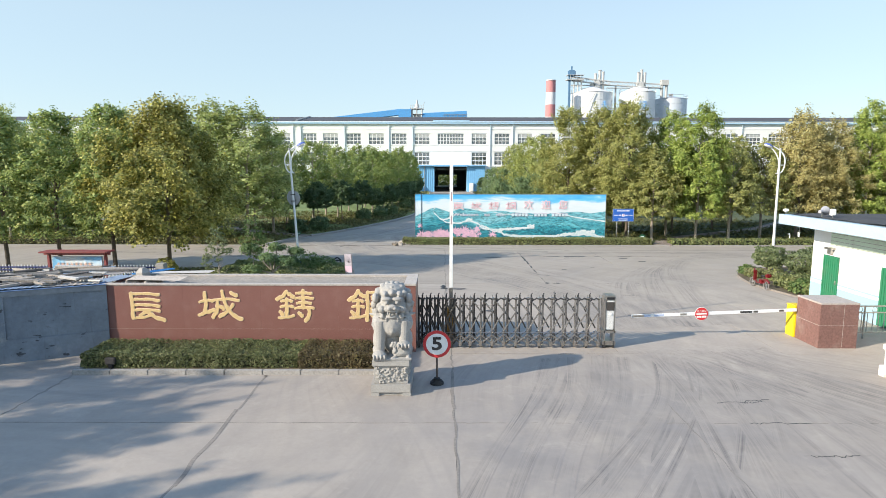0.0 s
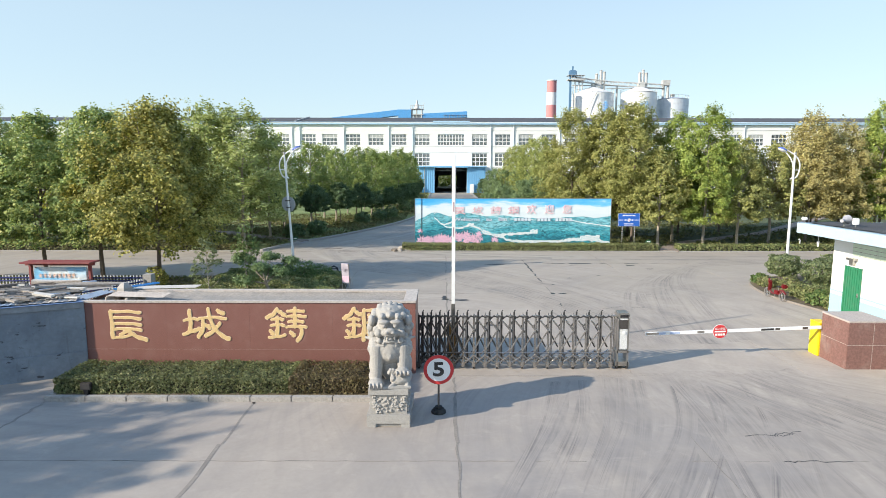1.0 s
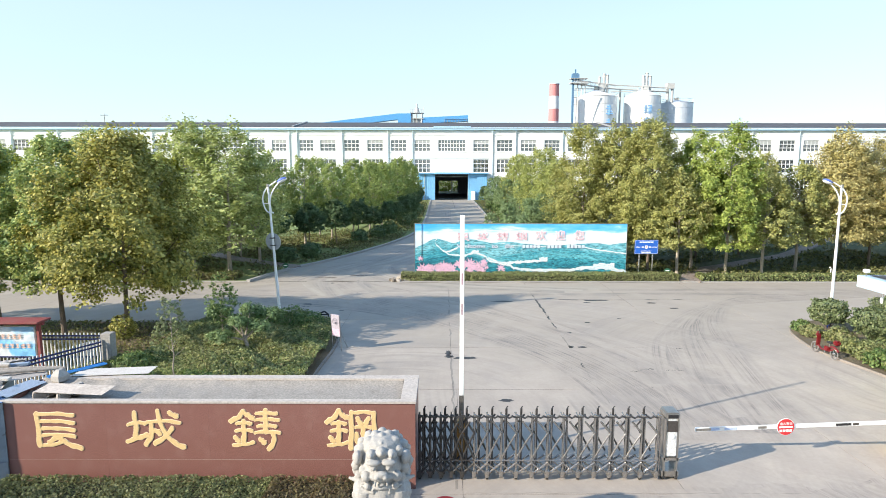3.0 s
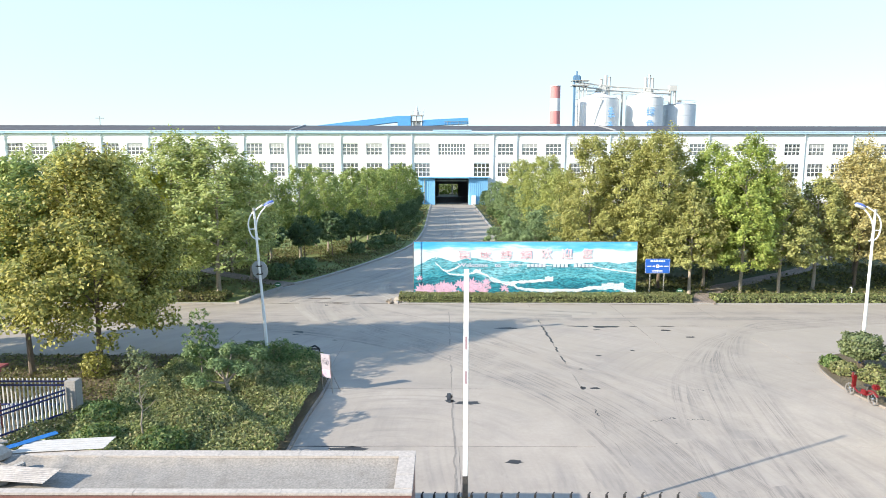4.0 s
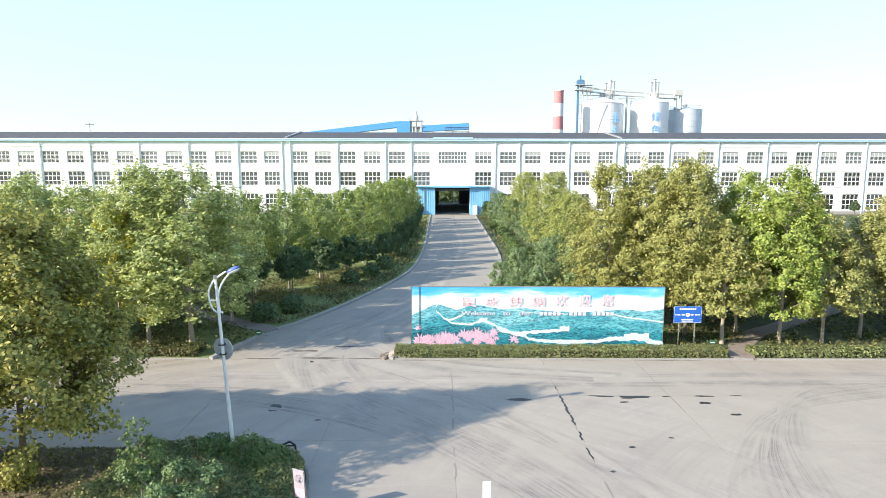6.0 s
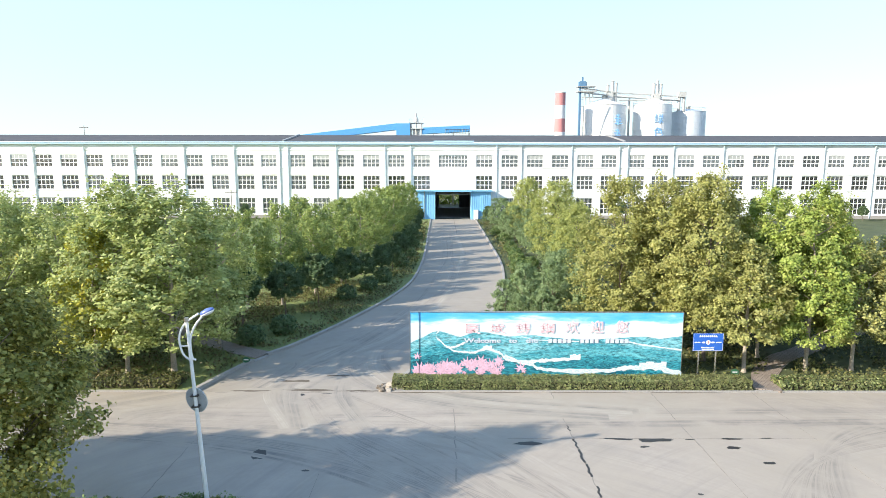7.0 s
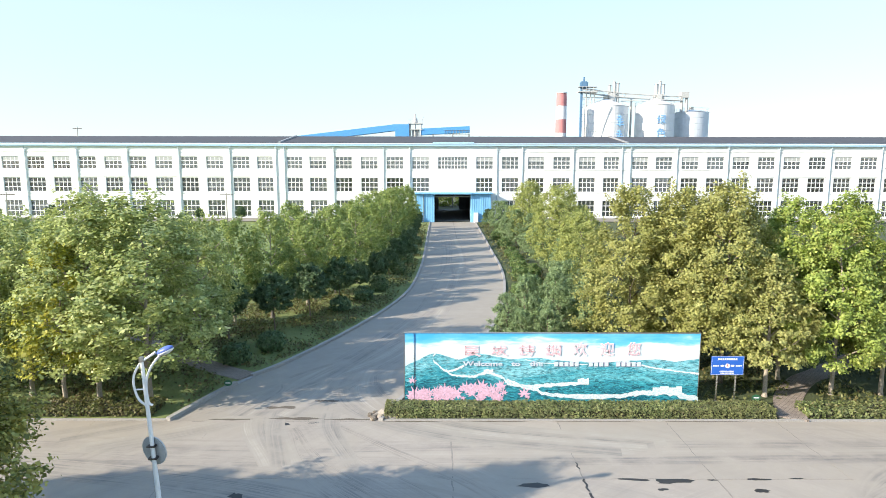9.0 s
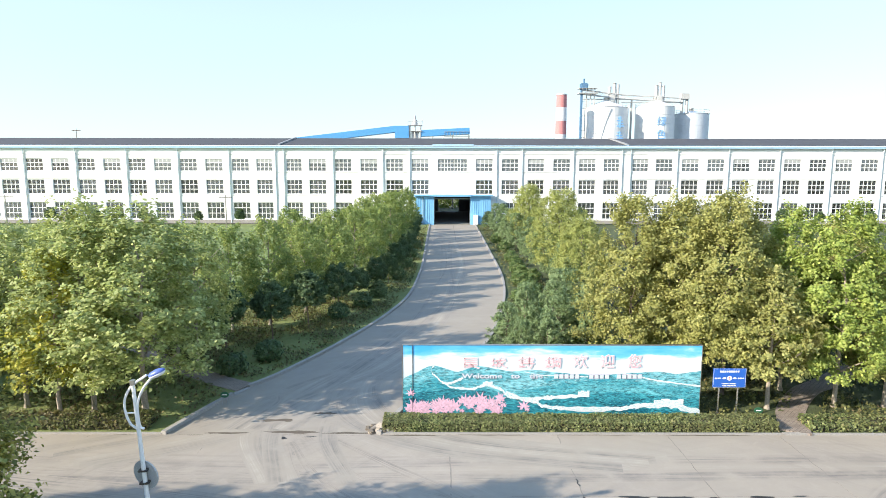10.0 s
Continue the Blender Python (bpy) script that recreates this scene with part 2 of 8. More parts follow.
M_BLACK = worn("black_paint", (0.02, 0.02, 0.022), 0.45)
M_RUBBER = worn("rubber", (0.022, 0.022, 0.022), 0.85)
M_STEEL = worn("dull_steel", (0.40, 0.38, 0.35), 0.32, 0.85, soil=0.5, dirt=(0.08, 0.06, 0.05))
M_STEELDARK = worn("grimy_steel", (0.14, 0.125, 0.115), 0.42, 0.8, soil=0.5, dirt=(0.05, 0.035, 0.03))
M_CHROME = worn("bright_steel", (0.66, 0.65, 0.62), 0.25, 0.95, soil=0.2)
M_GRANITE = worn("red_brown_granite", (0.215, 0.098, 0.08), 0.4, grain=7, spread=0.22, soil=0.4, dirt=(0.30, 0.18, 0.155), bump=0.05, world=True)
M_PIER = worn("weathered_granite", (0.20, 0.105, 0.088), 0.42, grain=3, spread=0.25, soil=0.9, dirt=(0.34, 0.27, 0.235), bump=0.08, world=True)
M_GRANITETOP = worn("dusty_granite_top", (0.44, 0.38, 0.34), 0.7, grain=5, world=True)
M_COPING = worn("coping_stone", (0.46, 0.41, 0.365), 0.85, grain=3, soil=0.6, dirt=(0.32, 0.28, 0.24), world=True)
M_GOLD = worn("gold_leaf_paint", (0.70, 0.50, 0.24), 0.4, spread=0.08, soil=0.08)
M_LIONSTONE = worn("grey_granite", (0.345, 0.33, 0.305), 0.85, grain=5, spread=0.12, soil=0.6, dirt=(0.22, 0.21, 0.195), bump=0.25)
M_WHITESTONE = worn("pale_stone", (0.66, 0.63, 0.58), 0.8, grain=6, soil=0.3)
M_GREYWALL = worn("grey_render", (0.27, 0.285, 0.30), 0.9, grain=1.2, spread=0.12, soil=0.7, dirt=(0.12, 0.125, 0.135), world=True)
M_YARDWALL = stained_render("stained_grey_render")
M_GREEN = worn("green_door_paint", (0.03, 0.20, 0.10), 0.45, spread=0.08)
M_PALEBLUE = worn("pale_blue_wall", (0.34, 0.53, 0.66), 0.8, spread=0.05, world=True)
M_PALEGREEN = worn("pale_green_frieze", (0.64, 0.74, 0.60), 0.8, spread=0.06, world=True)
M_FASCIA = worn("fascia_pale_blue", (0.40, 0.53, 0.62), 0.7, spread=0.06, soil=0.3, world=True)
M_FELT = worn("roof_felt", (0.05, 0.05, 0.052), 0.85, world=True)
M_WOOD = worn("weathered_board", (0.33, 0.29, 0.25), 0.85, grain=3, spread=0.25, soil=0.4)
M_SHEETWHITE = worn("white_corrugated_sheet", (0.56, 0.53, 0.48), 0.6, soil=0.35)
M_BARK = worn("bark", (0.16, 0.125, 0.095), 0.95, grain=5, spread=0.3, bump=0.6)
M_BARKPALE = worn("pale_bark", (0.34, 0.29, 0.23), 0.9, grain=4, spread=0.3, bump=0.5)
M_GREYPAINT = worn("pale_grey_paint", (0.50, 0.50, 0.48), 0.6, soil=0.4, dirt=(0.25, 0.22, 0.19))
M_SILO = worn("silo_steel", (0.62, 0.66, 0.70), 0.5, 0.2, grain=1, spread=0.05, world=True)
M_CHIMWHITE = worn("chimney_white", (0.70, 0.70, 0.70), 0.8, world=True)
# band red made paler: distance haze is mixed into the paint colour
M_CHIMRED = worn("hazy_chimney_red", (0.52, 0.22, 0.22), 0.8, world=True)
L_OLIVE = leaves("leaf_olive", [(0.0, (0.285, 0.298, 0.090)), (0.3, (0.356, 0.367, 0.110)), (0.6, (0.428, 0.423, 0.134)), (0.85, (0.541, 0.512, 0.184)), (1.0, (0.356, 0.375, 0.110))])
L_NEAR = leaves("leaf_olive_gold", [(0.0, (0.153, 0.168, 0.040)), (0.35, (0.303, 0.302, 0.071)), (0.62, (0.513, 0.446, 0.106)), (0.87, (0.654, 0.626, 0.190)), (1.0, (0.237, 0.262, 0.059))])
L_YELLOW = leaves("leaf_autumn", [(0.0, (0.339, 0.305, 0.121)), (0.3, (0.498, 0.420, 0.167)), (0.65, (0.620, 0.570, 0.259)), (1.0, (0.541, 0.465, 0.190))])
L_GREEN = leaves("leaf_green", [(0.0, (0.252, 0.325, 0.073)), (0.4, (0.324, 0.416, 0.092)), (0.75, (0.427, 0.504, 0.118)), (0.92, (0.582, 0.615, 0.177)), (1.0, (0.352, 0.433, 0.096))])
L_PALE = leaves("leaf_pale_green", [(0.0, (0.267, 0.323, 0.106)), (0.4, (0.382, 0.448, 0.148)), (0.78, (0.526, 0.574, 0.201)), (0.93, (0.642, 0.660, 0.301)), (1.0, (0.434, 0.492, 0.165))])
L_SIDE = leaves("leaf_fresh_green", [(0.0, (0.173, 0.250, 0.087)), (0.4, (0.295, 0.390, 0.130)), (0.75, (0.487, 0.562, 0.177)), (0.93, (0.702, 0.656, 0.217)), (1.0, (0.348, 0.438, 0.138))])
L_GOLDOLIVE = leaves("leaf_gold_olive", [(0.0, (0.222, 0.247, 0.078)), (0.35, (0.333, 0.360, 0.114)), (0.7, (0.464, 0.473, 0.156)), (1.0, (0.567, 0.529, 0.197))])
L_GOLDLEAF = leaves("leaf_bright_yellow", [(0.0, (0.176, 0.238, 0.041)), (0.35, (0.317, 0.352, 0.048)), (0.7, (0.510, 0.493, 0.055)), (1.0, (0.616, 0.563, 0.110))])
L_ROW = leaves("leaf_row_green", [(0.0, (0.177, 0.247, 0.073)), (0.4, (0.270, 0.353, 0.102)), (0.78, (0.389, 0.471, 0.135)), (0.93, (0.586, 0.591, 0.204)), (1.0, (0.306, 0.389, 0.112))])
L_DARK = leaves("leaf_dark", [(0.0, (0.057, 0.103, 0.046)), (0.5, (0.120, 0.195, 0.079)), (1.0, (0.212, 0.296, 0.133))])
L_DOME = leaves("leaf_dome", [(0.0, (0.101, 0.142, 0.061)), (0.5, (0.194, 0.246, 0.106)), (0.85, (0.326, 0.357, 0.167)), (1.0, (0.170, 0.216, 0.091))])
L_SHRUB = leaves("leaf_shrub", [(0.0, (0.068, 0.130, 0.034)), (0.5, (0.153, 0.244, 0.071)), (0.85, (0.304, 0.366, 0.125)), (1.0, (0.138, 0.213, 0.063))])
L_HEDGE = leaves("leaf_hedge", [(0.0, (0.068, 0.088, 0.029)), (0.5, (0.152, 0.176, 0.052)), (0.8, (0.256, 0.272, 0.097)), (1.0, (0.224, 0.168, 0.079))])
L_COVER = leaves("leaf_cover", [(0.0, (0.095, 0.132, 0.046)), (0.5, (0.234, 0.293, 0.103)), (0.82, (0.426, 0.457, 0.184)), (1.0, (0.288, 0.250, 0.118))])
L_SAPLING = leaves("leaf_grey_green", [(0.0, (0.110, 0.148, 0.064)), (0.6, (0.211, 0.258, 0.116)), (1.0, (0.344, 0.367, 0.174))])
L_BOX = leaves("leaf_box_hedge", [(0.0, (0.088, 0.115, 0.046)), (0.5, (0.186, 0.221, 0.083)), (0.8, (0.327, 0.344, 0.142)), (1.0, (0.203, 0.190, 0.086))])
L_BOXDRY = leaves("leaf_dry_hedge", [(0.0, (0.080, 0.062, 0.032)), (0.4, (0.161, 0.124, 0.058)), (0.8, (0.236, 0.215, 0.086)), (1.0, (0.189, 0.124, 0.065))])
L_BLUEGREEN = leaves("leaf_blue_green", [(0.0, (0.169, 0.240, 0.105)), (0.5, (0.251, 0.344, 0.153)), (0.85, (0.376, 0.470, 0.220)), (1.0, (0.279, 0.372, 0.168))])
L_LIME = leaves("leaf_lime", [(0.0, (0.266, 0.305, 0.086)), (0.4, (0.389, 0.433, 0.126)), (0.8, (0.510, 0.532, 0.176)), (1.0, (0.451, 0.476, 0.144))])
L_PINE = leaves("leaf_pine", [(0.0, (0.090, 0.154, 0.063)), (0.6, (0.197, 0.299, 0.117)), (1.0, (0.332, 0.425, 0.175))])


# ---- building blocks ----
def mesh_object(name, bm, material, smooth=False):
    me = bpy.data.meshes.new(name)
    bm.to_mesh(me)
    bm.free()
    me.materials.append(material)
    if smooth:
        for poly in me.polygons:
            poly.use_smooth = True
    return new(name, me)


def part(name, bm, material, parent, label="", smooth=False):
    ob = mesh_object(name, bm, material, smooth)
    ob.parent = parent
    return tagged(ob, label)


def shared(name, me, parent, m=None, label=""):
    """Another object on a mesh that is already there."""
    ob = new(name, me)
    ob.parent = parent
    if m is not None:
        ob.matrix_basis = m
    return tagged(ob, label)


def form(name, bm, mat):
    me = bpy.data.meshes.new(name)
    bm.to_mesh(me), bm.free()
    me.materials.append(mat)
    return me


def thing(name, m, label, category, group="", kind=""):
    ob = new(name)
    ob.empty_display_size = 0.2
    ob.matrix_basis = m if isinstance(m, Matrix) else pose(*m)
    return tagged(ob, label, category, group, kind)


def box(bm, x0, x1, y0, y1, z0, z1, bevel=0.0, m=None):
    r = bmesh.ops.create_cube(bm, size=1)
    vs = r["verts"]
    t = Matrix.Translation(((x0 + x1) / 2, (y0 + y1) / 2, (z0 + z1) / 2)) @ Matrix.Diagonal((x1 - x0, y1 - y0, z1 - z0, 1))
    bmesh.ops.transform(bm, matrix=(m @ t) if m is not None else t, verts=vs)
    if bevel:
        es = list({e for v in vs for e in v.link_edges})
        bmesh.ops.bevel(bm, geom=es, offset=bevel, segments=2, affect="EDGES", clamp_overlap=True)
    return bm


def B(*args, **kw):
    return box(bmesh.new(), *args, **kw)


def rod(bm, a, b, r, r2=None, seg=8):
    a, b = Vector(a), Vector(b)
    d = b - a
    m = Matrix.Translation((a + b) / 2) @ d.to_track_quat("Z", "Y").to_matrix().to_4x4()
    bmesh.ops.create_cone(bm, cap_ends=True, segments=seg, radius1=r, radius2=r if r2 is None else r2, depth=d.length, matrix=m)
    return bm


def R(*args, **kw):
    return rod(bmesh.new(), *args, **kw)


def pipe(bm, points, r, seg=8, r2=None):
    for i, (a, b) in enumerate(zip(points, points[1:])):
        if r2 is None:
            rod(bm, a, b, r, seg=seg)
        else:
            k0, k1 = i / (len(points) - 1), (i + 1) / (len(points) - 1)
            rod(bm, a, b, r + (r2 - r) * k0, r + (r2 - r) * k1, seg=seg)
    return bm


def ball(bm, c, r, sub=2):
    r = (r, r, r) if isinstance(r, (int, float)) else r
    bmesh.ops.create_icosphere(bm, subdivisions=sub, radius=1, matrix=Matrix.Translation(c) @ Matrix.Diagonal((*r, 1)))
    return bm


def plate(points, y, thick=0.006):
    """A flat cut-out in the xz plane, its face towards -y."""
    bm = bmesh.new()
    f = [bm.verts.new((x, y, z)) for x, z in points]
    b = [bm.verts.new((x, y + thick, z)) for x, z in points]
    bm.faces.new(f)
    bm.faces.new(b[::-1])
    n = len(points)
    for i in range(n):
        bm.faces.new((f[i], b[i], b[(i + 1) % n], f[(i + 1) % n]))
    bmesh.ops.recalc_face_normals(bm, faces=bm.faces)
    return bm


def smooth_line(points, steps=8):
    """Catmull-Rom through the points."""
    p = [Vector(q) for q in points]
    p = [2 * p[0] - p[1], *p, 2 * p[-1] - p[-2]]
    out = []
    for i in range(1, len(p) - 2):
        for s in range(steps):
            t = s / steps
            a, b, c, d = p[i - 1], p[i], p[i + 1], p[i + 2]
            out.append(0.5 * (2 * b + (c - a) * t + (2 * a - 5 * b + 4 * c - d) * t * t + (3 * b - a - 3 * c + d) * t ** 3))
    return out + [p[-2]]


def ribbon(line, half, z0, z1, m=None):
    """A raised strip of that half width along a line in plan."""
    bm = bmesh.new()
    rows = []
    for i, p in enumerate(line):
        d = (line[min(i + 1, len(line) - 1)] - line[max(i - 1, 0)]).to_2d().normalized()
        s = Vector((-d.y, d.x)) * half
        q = p.to_2d()
        rows.append([bm.verts.new((*(q + s * k), z)) for k, z in ((1, z0), (1, z1), (-1, z1), (-1, z0))])
    for a, b in zip(rows, rows[1:]):
        for k in range(3):
            bm.faces.new((a[k], a[k + 1], b[k + 1], b[k]))
    bm.faces.new(rows[0][::-1]), bm.faces.new(rows[-1])
    bmesh.ops.recalc_face_normals(bm, faces=bm.faces)
    return bm


def lettering(text, size, material, parent, m, name="lettering", thick=0.004, bold=0.0, squeeze=1.0, label=""):
    cu = bpy.data.curves.new(name, "FONT")
    cu.body, cu.size, cu.align_x, cu.align_y = text, size, "CENTER", "CENTER"
    cu.extrude, cu.offset = thick, bold
    tmp = new(name, cu)
    me = bpy.data.meshes.new_from_object(tmp.evaluated_get(bpy.context.evaluated_depsgraph_get()))
    bpy.data.objects.remove(tmp)
    me.materials.clear()
    me.materials.append(material)
    return shared(name, me, parent, m @ pose(0, 0, 0, 90) @ Matrix.Diagonal((squeeze, 1, 1, 1)), label)


def leaf_mesh(name, centres, size, material, rng, up=0.35, outward=None):
    """Many small folded leaves, each an island of its own."""
    n = len(centres)
    d = rng.normal(size=(n, 3))
    if outward is not None:
        d = d * 0.6 + outward
    d[:, 2] += up
    d /= np.linalg.norm(d, axis=1)[:, None]
    a = np.cross(d, rng.normal(size=(n, 3)))
    a /= np.linalg.norm(a, axis=1)[:, None] + 1e-9
    b = np.cross(d, a)
    s = size * rng.uniform(0.6, 1.35, size=(n, 1))
    w = s * rng.uniform(0.5, 0.8, size=(n, 1))
    fold = d * s * 0.22
    verts = np.stack([centres - a * s, centres - b * w + fold, centres + a * s, centres + b * w + fold], 1).reshape(-1, 3)
    me = bpy.data.meshes.new(name)
    me.vertices.add(4 * n), me.loops.add(4 * n), me.polygons.add(n)
    me.vertices.foreach_set("co", verts.astype(np.float32).ravel())
    me.loops.foreach_set("vertex_index", np.arange(4 * n, dtype=np.int32))
    me.polygons.foreach_set("loop_start", np.arange(0, 4 * n, 4, dtype=np.int32))
    me.update(calc_edges=True)
    me.materials.append(material)
    return me


def limbs(rng, height, clear, r, lean=0.03, count=9, reach=1.6):
    """A tapered, slightly bent trunk and the limbs that rise from it."""
    bm = bmesh.new()
    pts = [Vector((0, 0, 0))]
    for i in range(1, 7):
        z = height * 0.82 * i / 6
        pts.append(Vector((rng.normal() * lean * z * 0.5, rng.normal() * lean * z * 0.5, z)))
    pipe(bm, pts, r, 8, r * 0.22)
    rod(bm, (0, 0, -0.1), (0, 0, 0.25), r * 1.5, r * 1.02, 8)
    for i in range(count):
        z = clear + (height * 0.75 - clear) * (i + rng.uniform(0, 0.8)) / count
        k = min(5, int(z / (height * 0.82 / 6)))
        o = pts[k].lerp(pts[k + 1], z / (height * 0.82 / 6) - k)
        ang = i * 2.4 + rng.uniform(-0.4, 0.4)
        ln = reach * rng.uniform(0.6, 1.1) * (1.15 - 0.6 * z / height)
        e = o + Vector((math.cos(ang), math.sin(ang), 0.75)) * ln * 0.55
        f = e + Vector((math.cos(ang + 0.3), math.sin(ang + 0.3), 1.1)) * ln * 0.45
        pipe(bm, [o, e, f], r * 0.36, 6, r * 0.1)
        g = e + Vector((math.cos(ang - 0.9), math.sin(ang - 0.9), 0.7)) * ln * 0.4
        rod(bm, e, g, r * 0.18, r * 0.06, 5)
    return bm


def crown_points(rng, height, clear, radius, sprays, per, top=0.5, low=0.6, rough=1.0):
    """Leaf centres: leafy sprays at the twigs' ends, dense towards an uneven outline, with gaps between the boughs."""
    prof = lambda u: (low + (1 - low) * np.minimum(1, u / 0.3)) * (1 - np.maximum(0, u - 0.35) / 0.65) ** top
    grid = np.linspace(0.0, 0.985, 200)
    weight = prof(grid) + 0.12
    u = rng.choice(grid, size=sprays, p=weight / weight.sum()) + rng.uniform(0, 0.005, sprays)
    ang, q = rng.uniform(0, 2 * math.pi, sprays), rng.uniform(0, 6.28, 6)
    lump = 1 + rough * (0.12 * np.sin(2 * ang + 3 * u + q[0]) + 0.11 * np.sin(4 * ang - 8 * u + q[1]) + 0.08 * np.sin(7 * ang + 13 * u + q[2]))
    deep = 0.3 + 0.7 * rng.uniform(size=sprays) ** 0.45
    rr = radius * prof(u) * lump * deep * 0.9
    side = np.stack([np.cos(ang), np.sin(ang), np.zeros(sprays)], 1)
    c = side * rr[:, None]
    c[:, 2] = clear + (height - clear) * (0.02 + 0.93 * u)
    gap = np.sin(c[:, 0] * 2.3 + q[3]) * np.sin(c[:, 1] * 2.3 + q[4]) * np.sin(c[:, 2] * 2.0 + q[5])
    ok = (gap > -0.34 / rough ** 2) | (u > 0.85)
    c, u, side, deep = c[ok], u[ok], side[ok], deep[ok]
    n = len(c)
    d = side * (1.0 - 0.6 * u)[:, None] + rng.normal(size=(n, 3)) * 0.3
    d[:, 2] += np.where(u < 0.14, -0.25, 0.3 + 0.9 * u)
    d /= np.linalg.norm(d, axis=1)[:, None]
    ln = radius * rng.uniform(0.10, 0.24, n) * np.where((u > 0.8) & (rng.uniform(size=n) < 0.3), 1.7, 1.0)
    many = np.maximum(3, (per * rng.uniform(0.5, 1.5, n))).astype(int)
    k = np.repeat(np.arange(n), many)
    along = rng.uniform(0, 1, len(k))
    p = c[k] + d[k] * (ln[k] * along)[:, None] + rng.normal(size=(len(k), 3)) * (0.062 * radius * (1.15 - 0.55 * along))[:, None] * np.array([1, 1, 0.75])
    way = d[k] * 0.35 + side[k] * (0.5 * deep[k])[:, None] + np.array([0, 0, 0.45])
    return p, way


def make_tree(name, seed, height, clear, radius, material, bark, label, category="tree", sprays=400, per=50, leaf=0.085, top=0.5, low=0.6, group="", trunk=0.11, rough=1.0):
    rng = np.random.default_rng(seed)
    t = thing(name, (0, 0, -200), label, category, group)
    part("trunk", limbs(rng, height, clear, trunk, reach=radius * 0.75), bark, t)
    c, o = crown_points(rng, height, clear, radius, sprays, per, top, low, rough)
    crown = new("crown", leaf_mesh("crown", c, leaf, material, rng, 0.3, o))
    crown.parent = t
    return t


def plant(tree, x, y, turn=0.0, scale=1.0, z=0.0, wide=1.0):
    return copy_thing(tree, pose(x, y, z, 0, 0, turn) @ Matrix.Diagonal((scale * wide, scale * wide, scale, 1)))


def discard(tree):
    """Removes the pattern that the copies were made from."""
    for o in (*tree.children_recursive, tree):
        bpy.data.objects.remove(o)


def hedge_box(name, x0, x1, y0, y1, z0, z1, material, count, leaf, seed, label, category="hedge", m=None):
    """A clipped hedge: twigs inside, leaves over all its faces."""
    rng = np.random.default_rng(seed)
    t = thing(name, m if m is not None else (0, 0, 0), label, category)
    bm = B(x0 + 0.1, x1 - 0.1, y0 + 0.1, y1 - 0.1, z0, z1 - 0.1)
    part("twig_core", bm, M_TWIG, t)
    lx, ly, lz = x1 - x0, y1 - y0, z1 - z0
    areas = np.array([lx * ly, lx * lz, lx * lz * 0.6, ly * lz, ly * lz])
    which = rng.choice(5, size=count, p=areas / areas.sum())
    u, v, dep = rng.uniform(size=count), rng.uniform(size=count), np.abs(rng.normal(size=count)) * 0.06
    wob = 0.018 * np.sin(u * lx * 2.1) + 0.02 * np.sin(u * lx * 5.3 + 1) + 0.012 * np.sin(u * lx * 13)
    p, o = np.zeros((count, 3)), np.zeros((count, 3))
    for k, (fx, fy, fz, out) in enumerate((
            (x0 + u * lx, y0 + v * ly, z1 - dep + wob, (0, 0, 1)), (x0 + u * lx, y0 + dep - wob, z0 + v * lz, (0, -1, 0)),
            (x0 + u * lx, y1 - dep + wob, z0 + v * lz, (0, 1, 0)), (x0 + dep, y0 + u * ly, z0 + v * lz, (-1, 0, 0)),
            (x1 - dep, y0 + u * ly, z0 + v * lz, (1, 0, 0)))):
        s = which == k
        p[s] = np.stack(np.broadcast_arrays(fx, fy, fz), 1)[s]
        o[s] = out
    leaf_ob = new("foliage", leaf_mesh("foliage", p, leaf, material, rng, 0.2, o))
    leaf_ob.parent = t
    return t


def bush(name, x, y, rx, ry, rz, z, material, count, leaf, seed, label, category="shrub", stem=True, group=""):
    """A rounded shrub: leaves over an uneven dome, on short stems."""
    rng = np.random.default_rng(seed)
    t = thing(name, (x, y, 0), label, category, group)
    bm = bmesh.new()
    for i in range(5):
        a = i * 1.26 + rng.uniform(0, 1)
        rod(bm, (0.03 * math.cos(a), 0.03 * math.sin(a), -0.03), (rx * 0.45 * math.cos(a), ry * 0.45 * math.sin(a), z + rz * 0.3), 0.02, 0.008, 5)
    part("stems", bm, M_BARK, t)
    v = rng.normal(size=(count, 3))
    v /= np.linalg.norm(v, axis=1)[:, None]
    lump = 1 + 0.14 * np.sin(v[:, 0] * 7 + seed) * np.cos(v[:, 1] * 6) + 0.1 * np.sin(v[:, 2] * 9 + seed)
    p = v * (rng.uniform(0.55, 1.0, size=count) ** 0.4 * lump)[:, None] * np.array([rx, ry, rz])
    p[:, 2] += z
    keep = p[:, 2] > 0.03
    leaf_ob = new("foliage", leaf_mesh("foliage", p[keep], leaf, material, rng, 0.25, v[keep]))
    leaf_ob.parent = t
    return t


M_TWIG = worn("twigs", (0.05, 0.045, 0.03), 0.95, world=True)


# ---- ground, road, kerbs ----
bm = bmesh.new()
bmesh.ops.create_grid(bm, x_segments=8, y_segments=8, size=3000, matrix=Matrix.Translation((0, 900, -0.12)))
tagged(mesh_object("ground", bm, M_PLAIN), "dry grass and earth, flat open land", "ground", kind="structure")

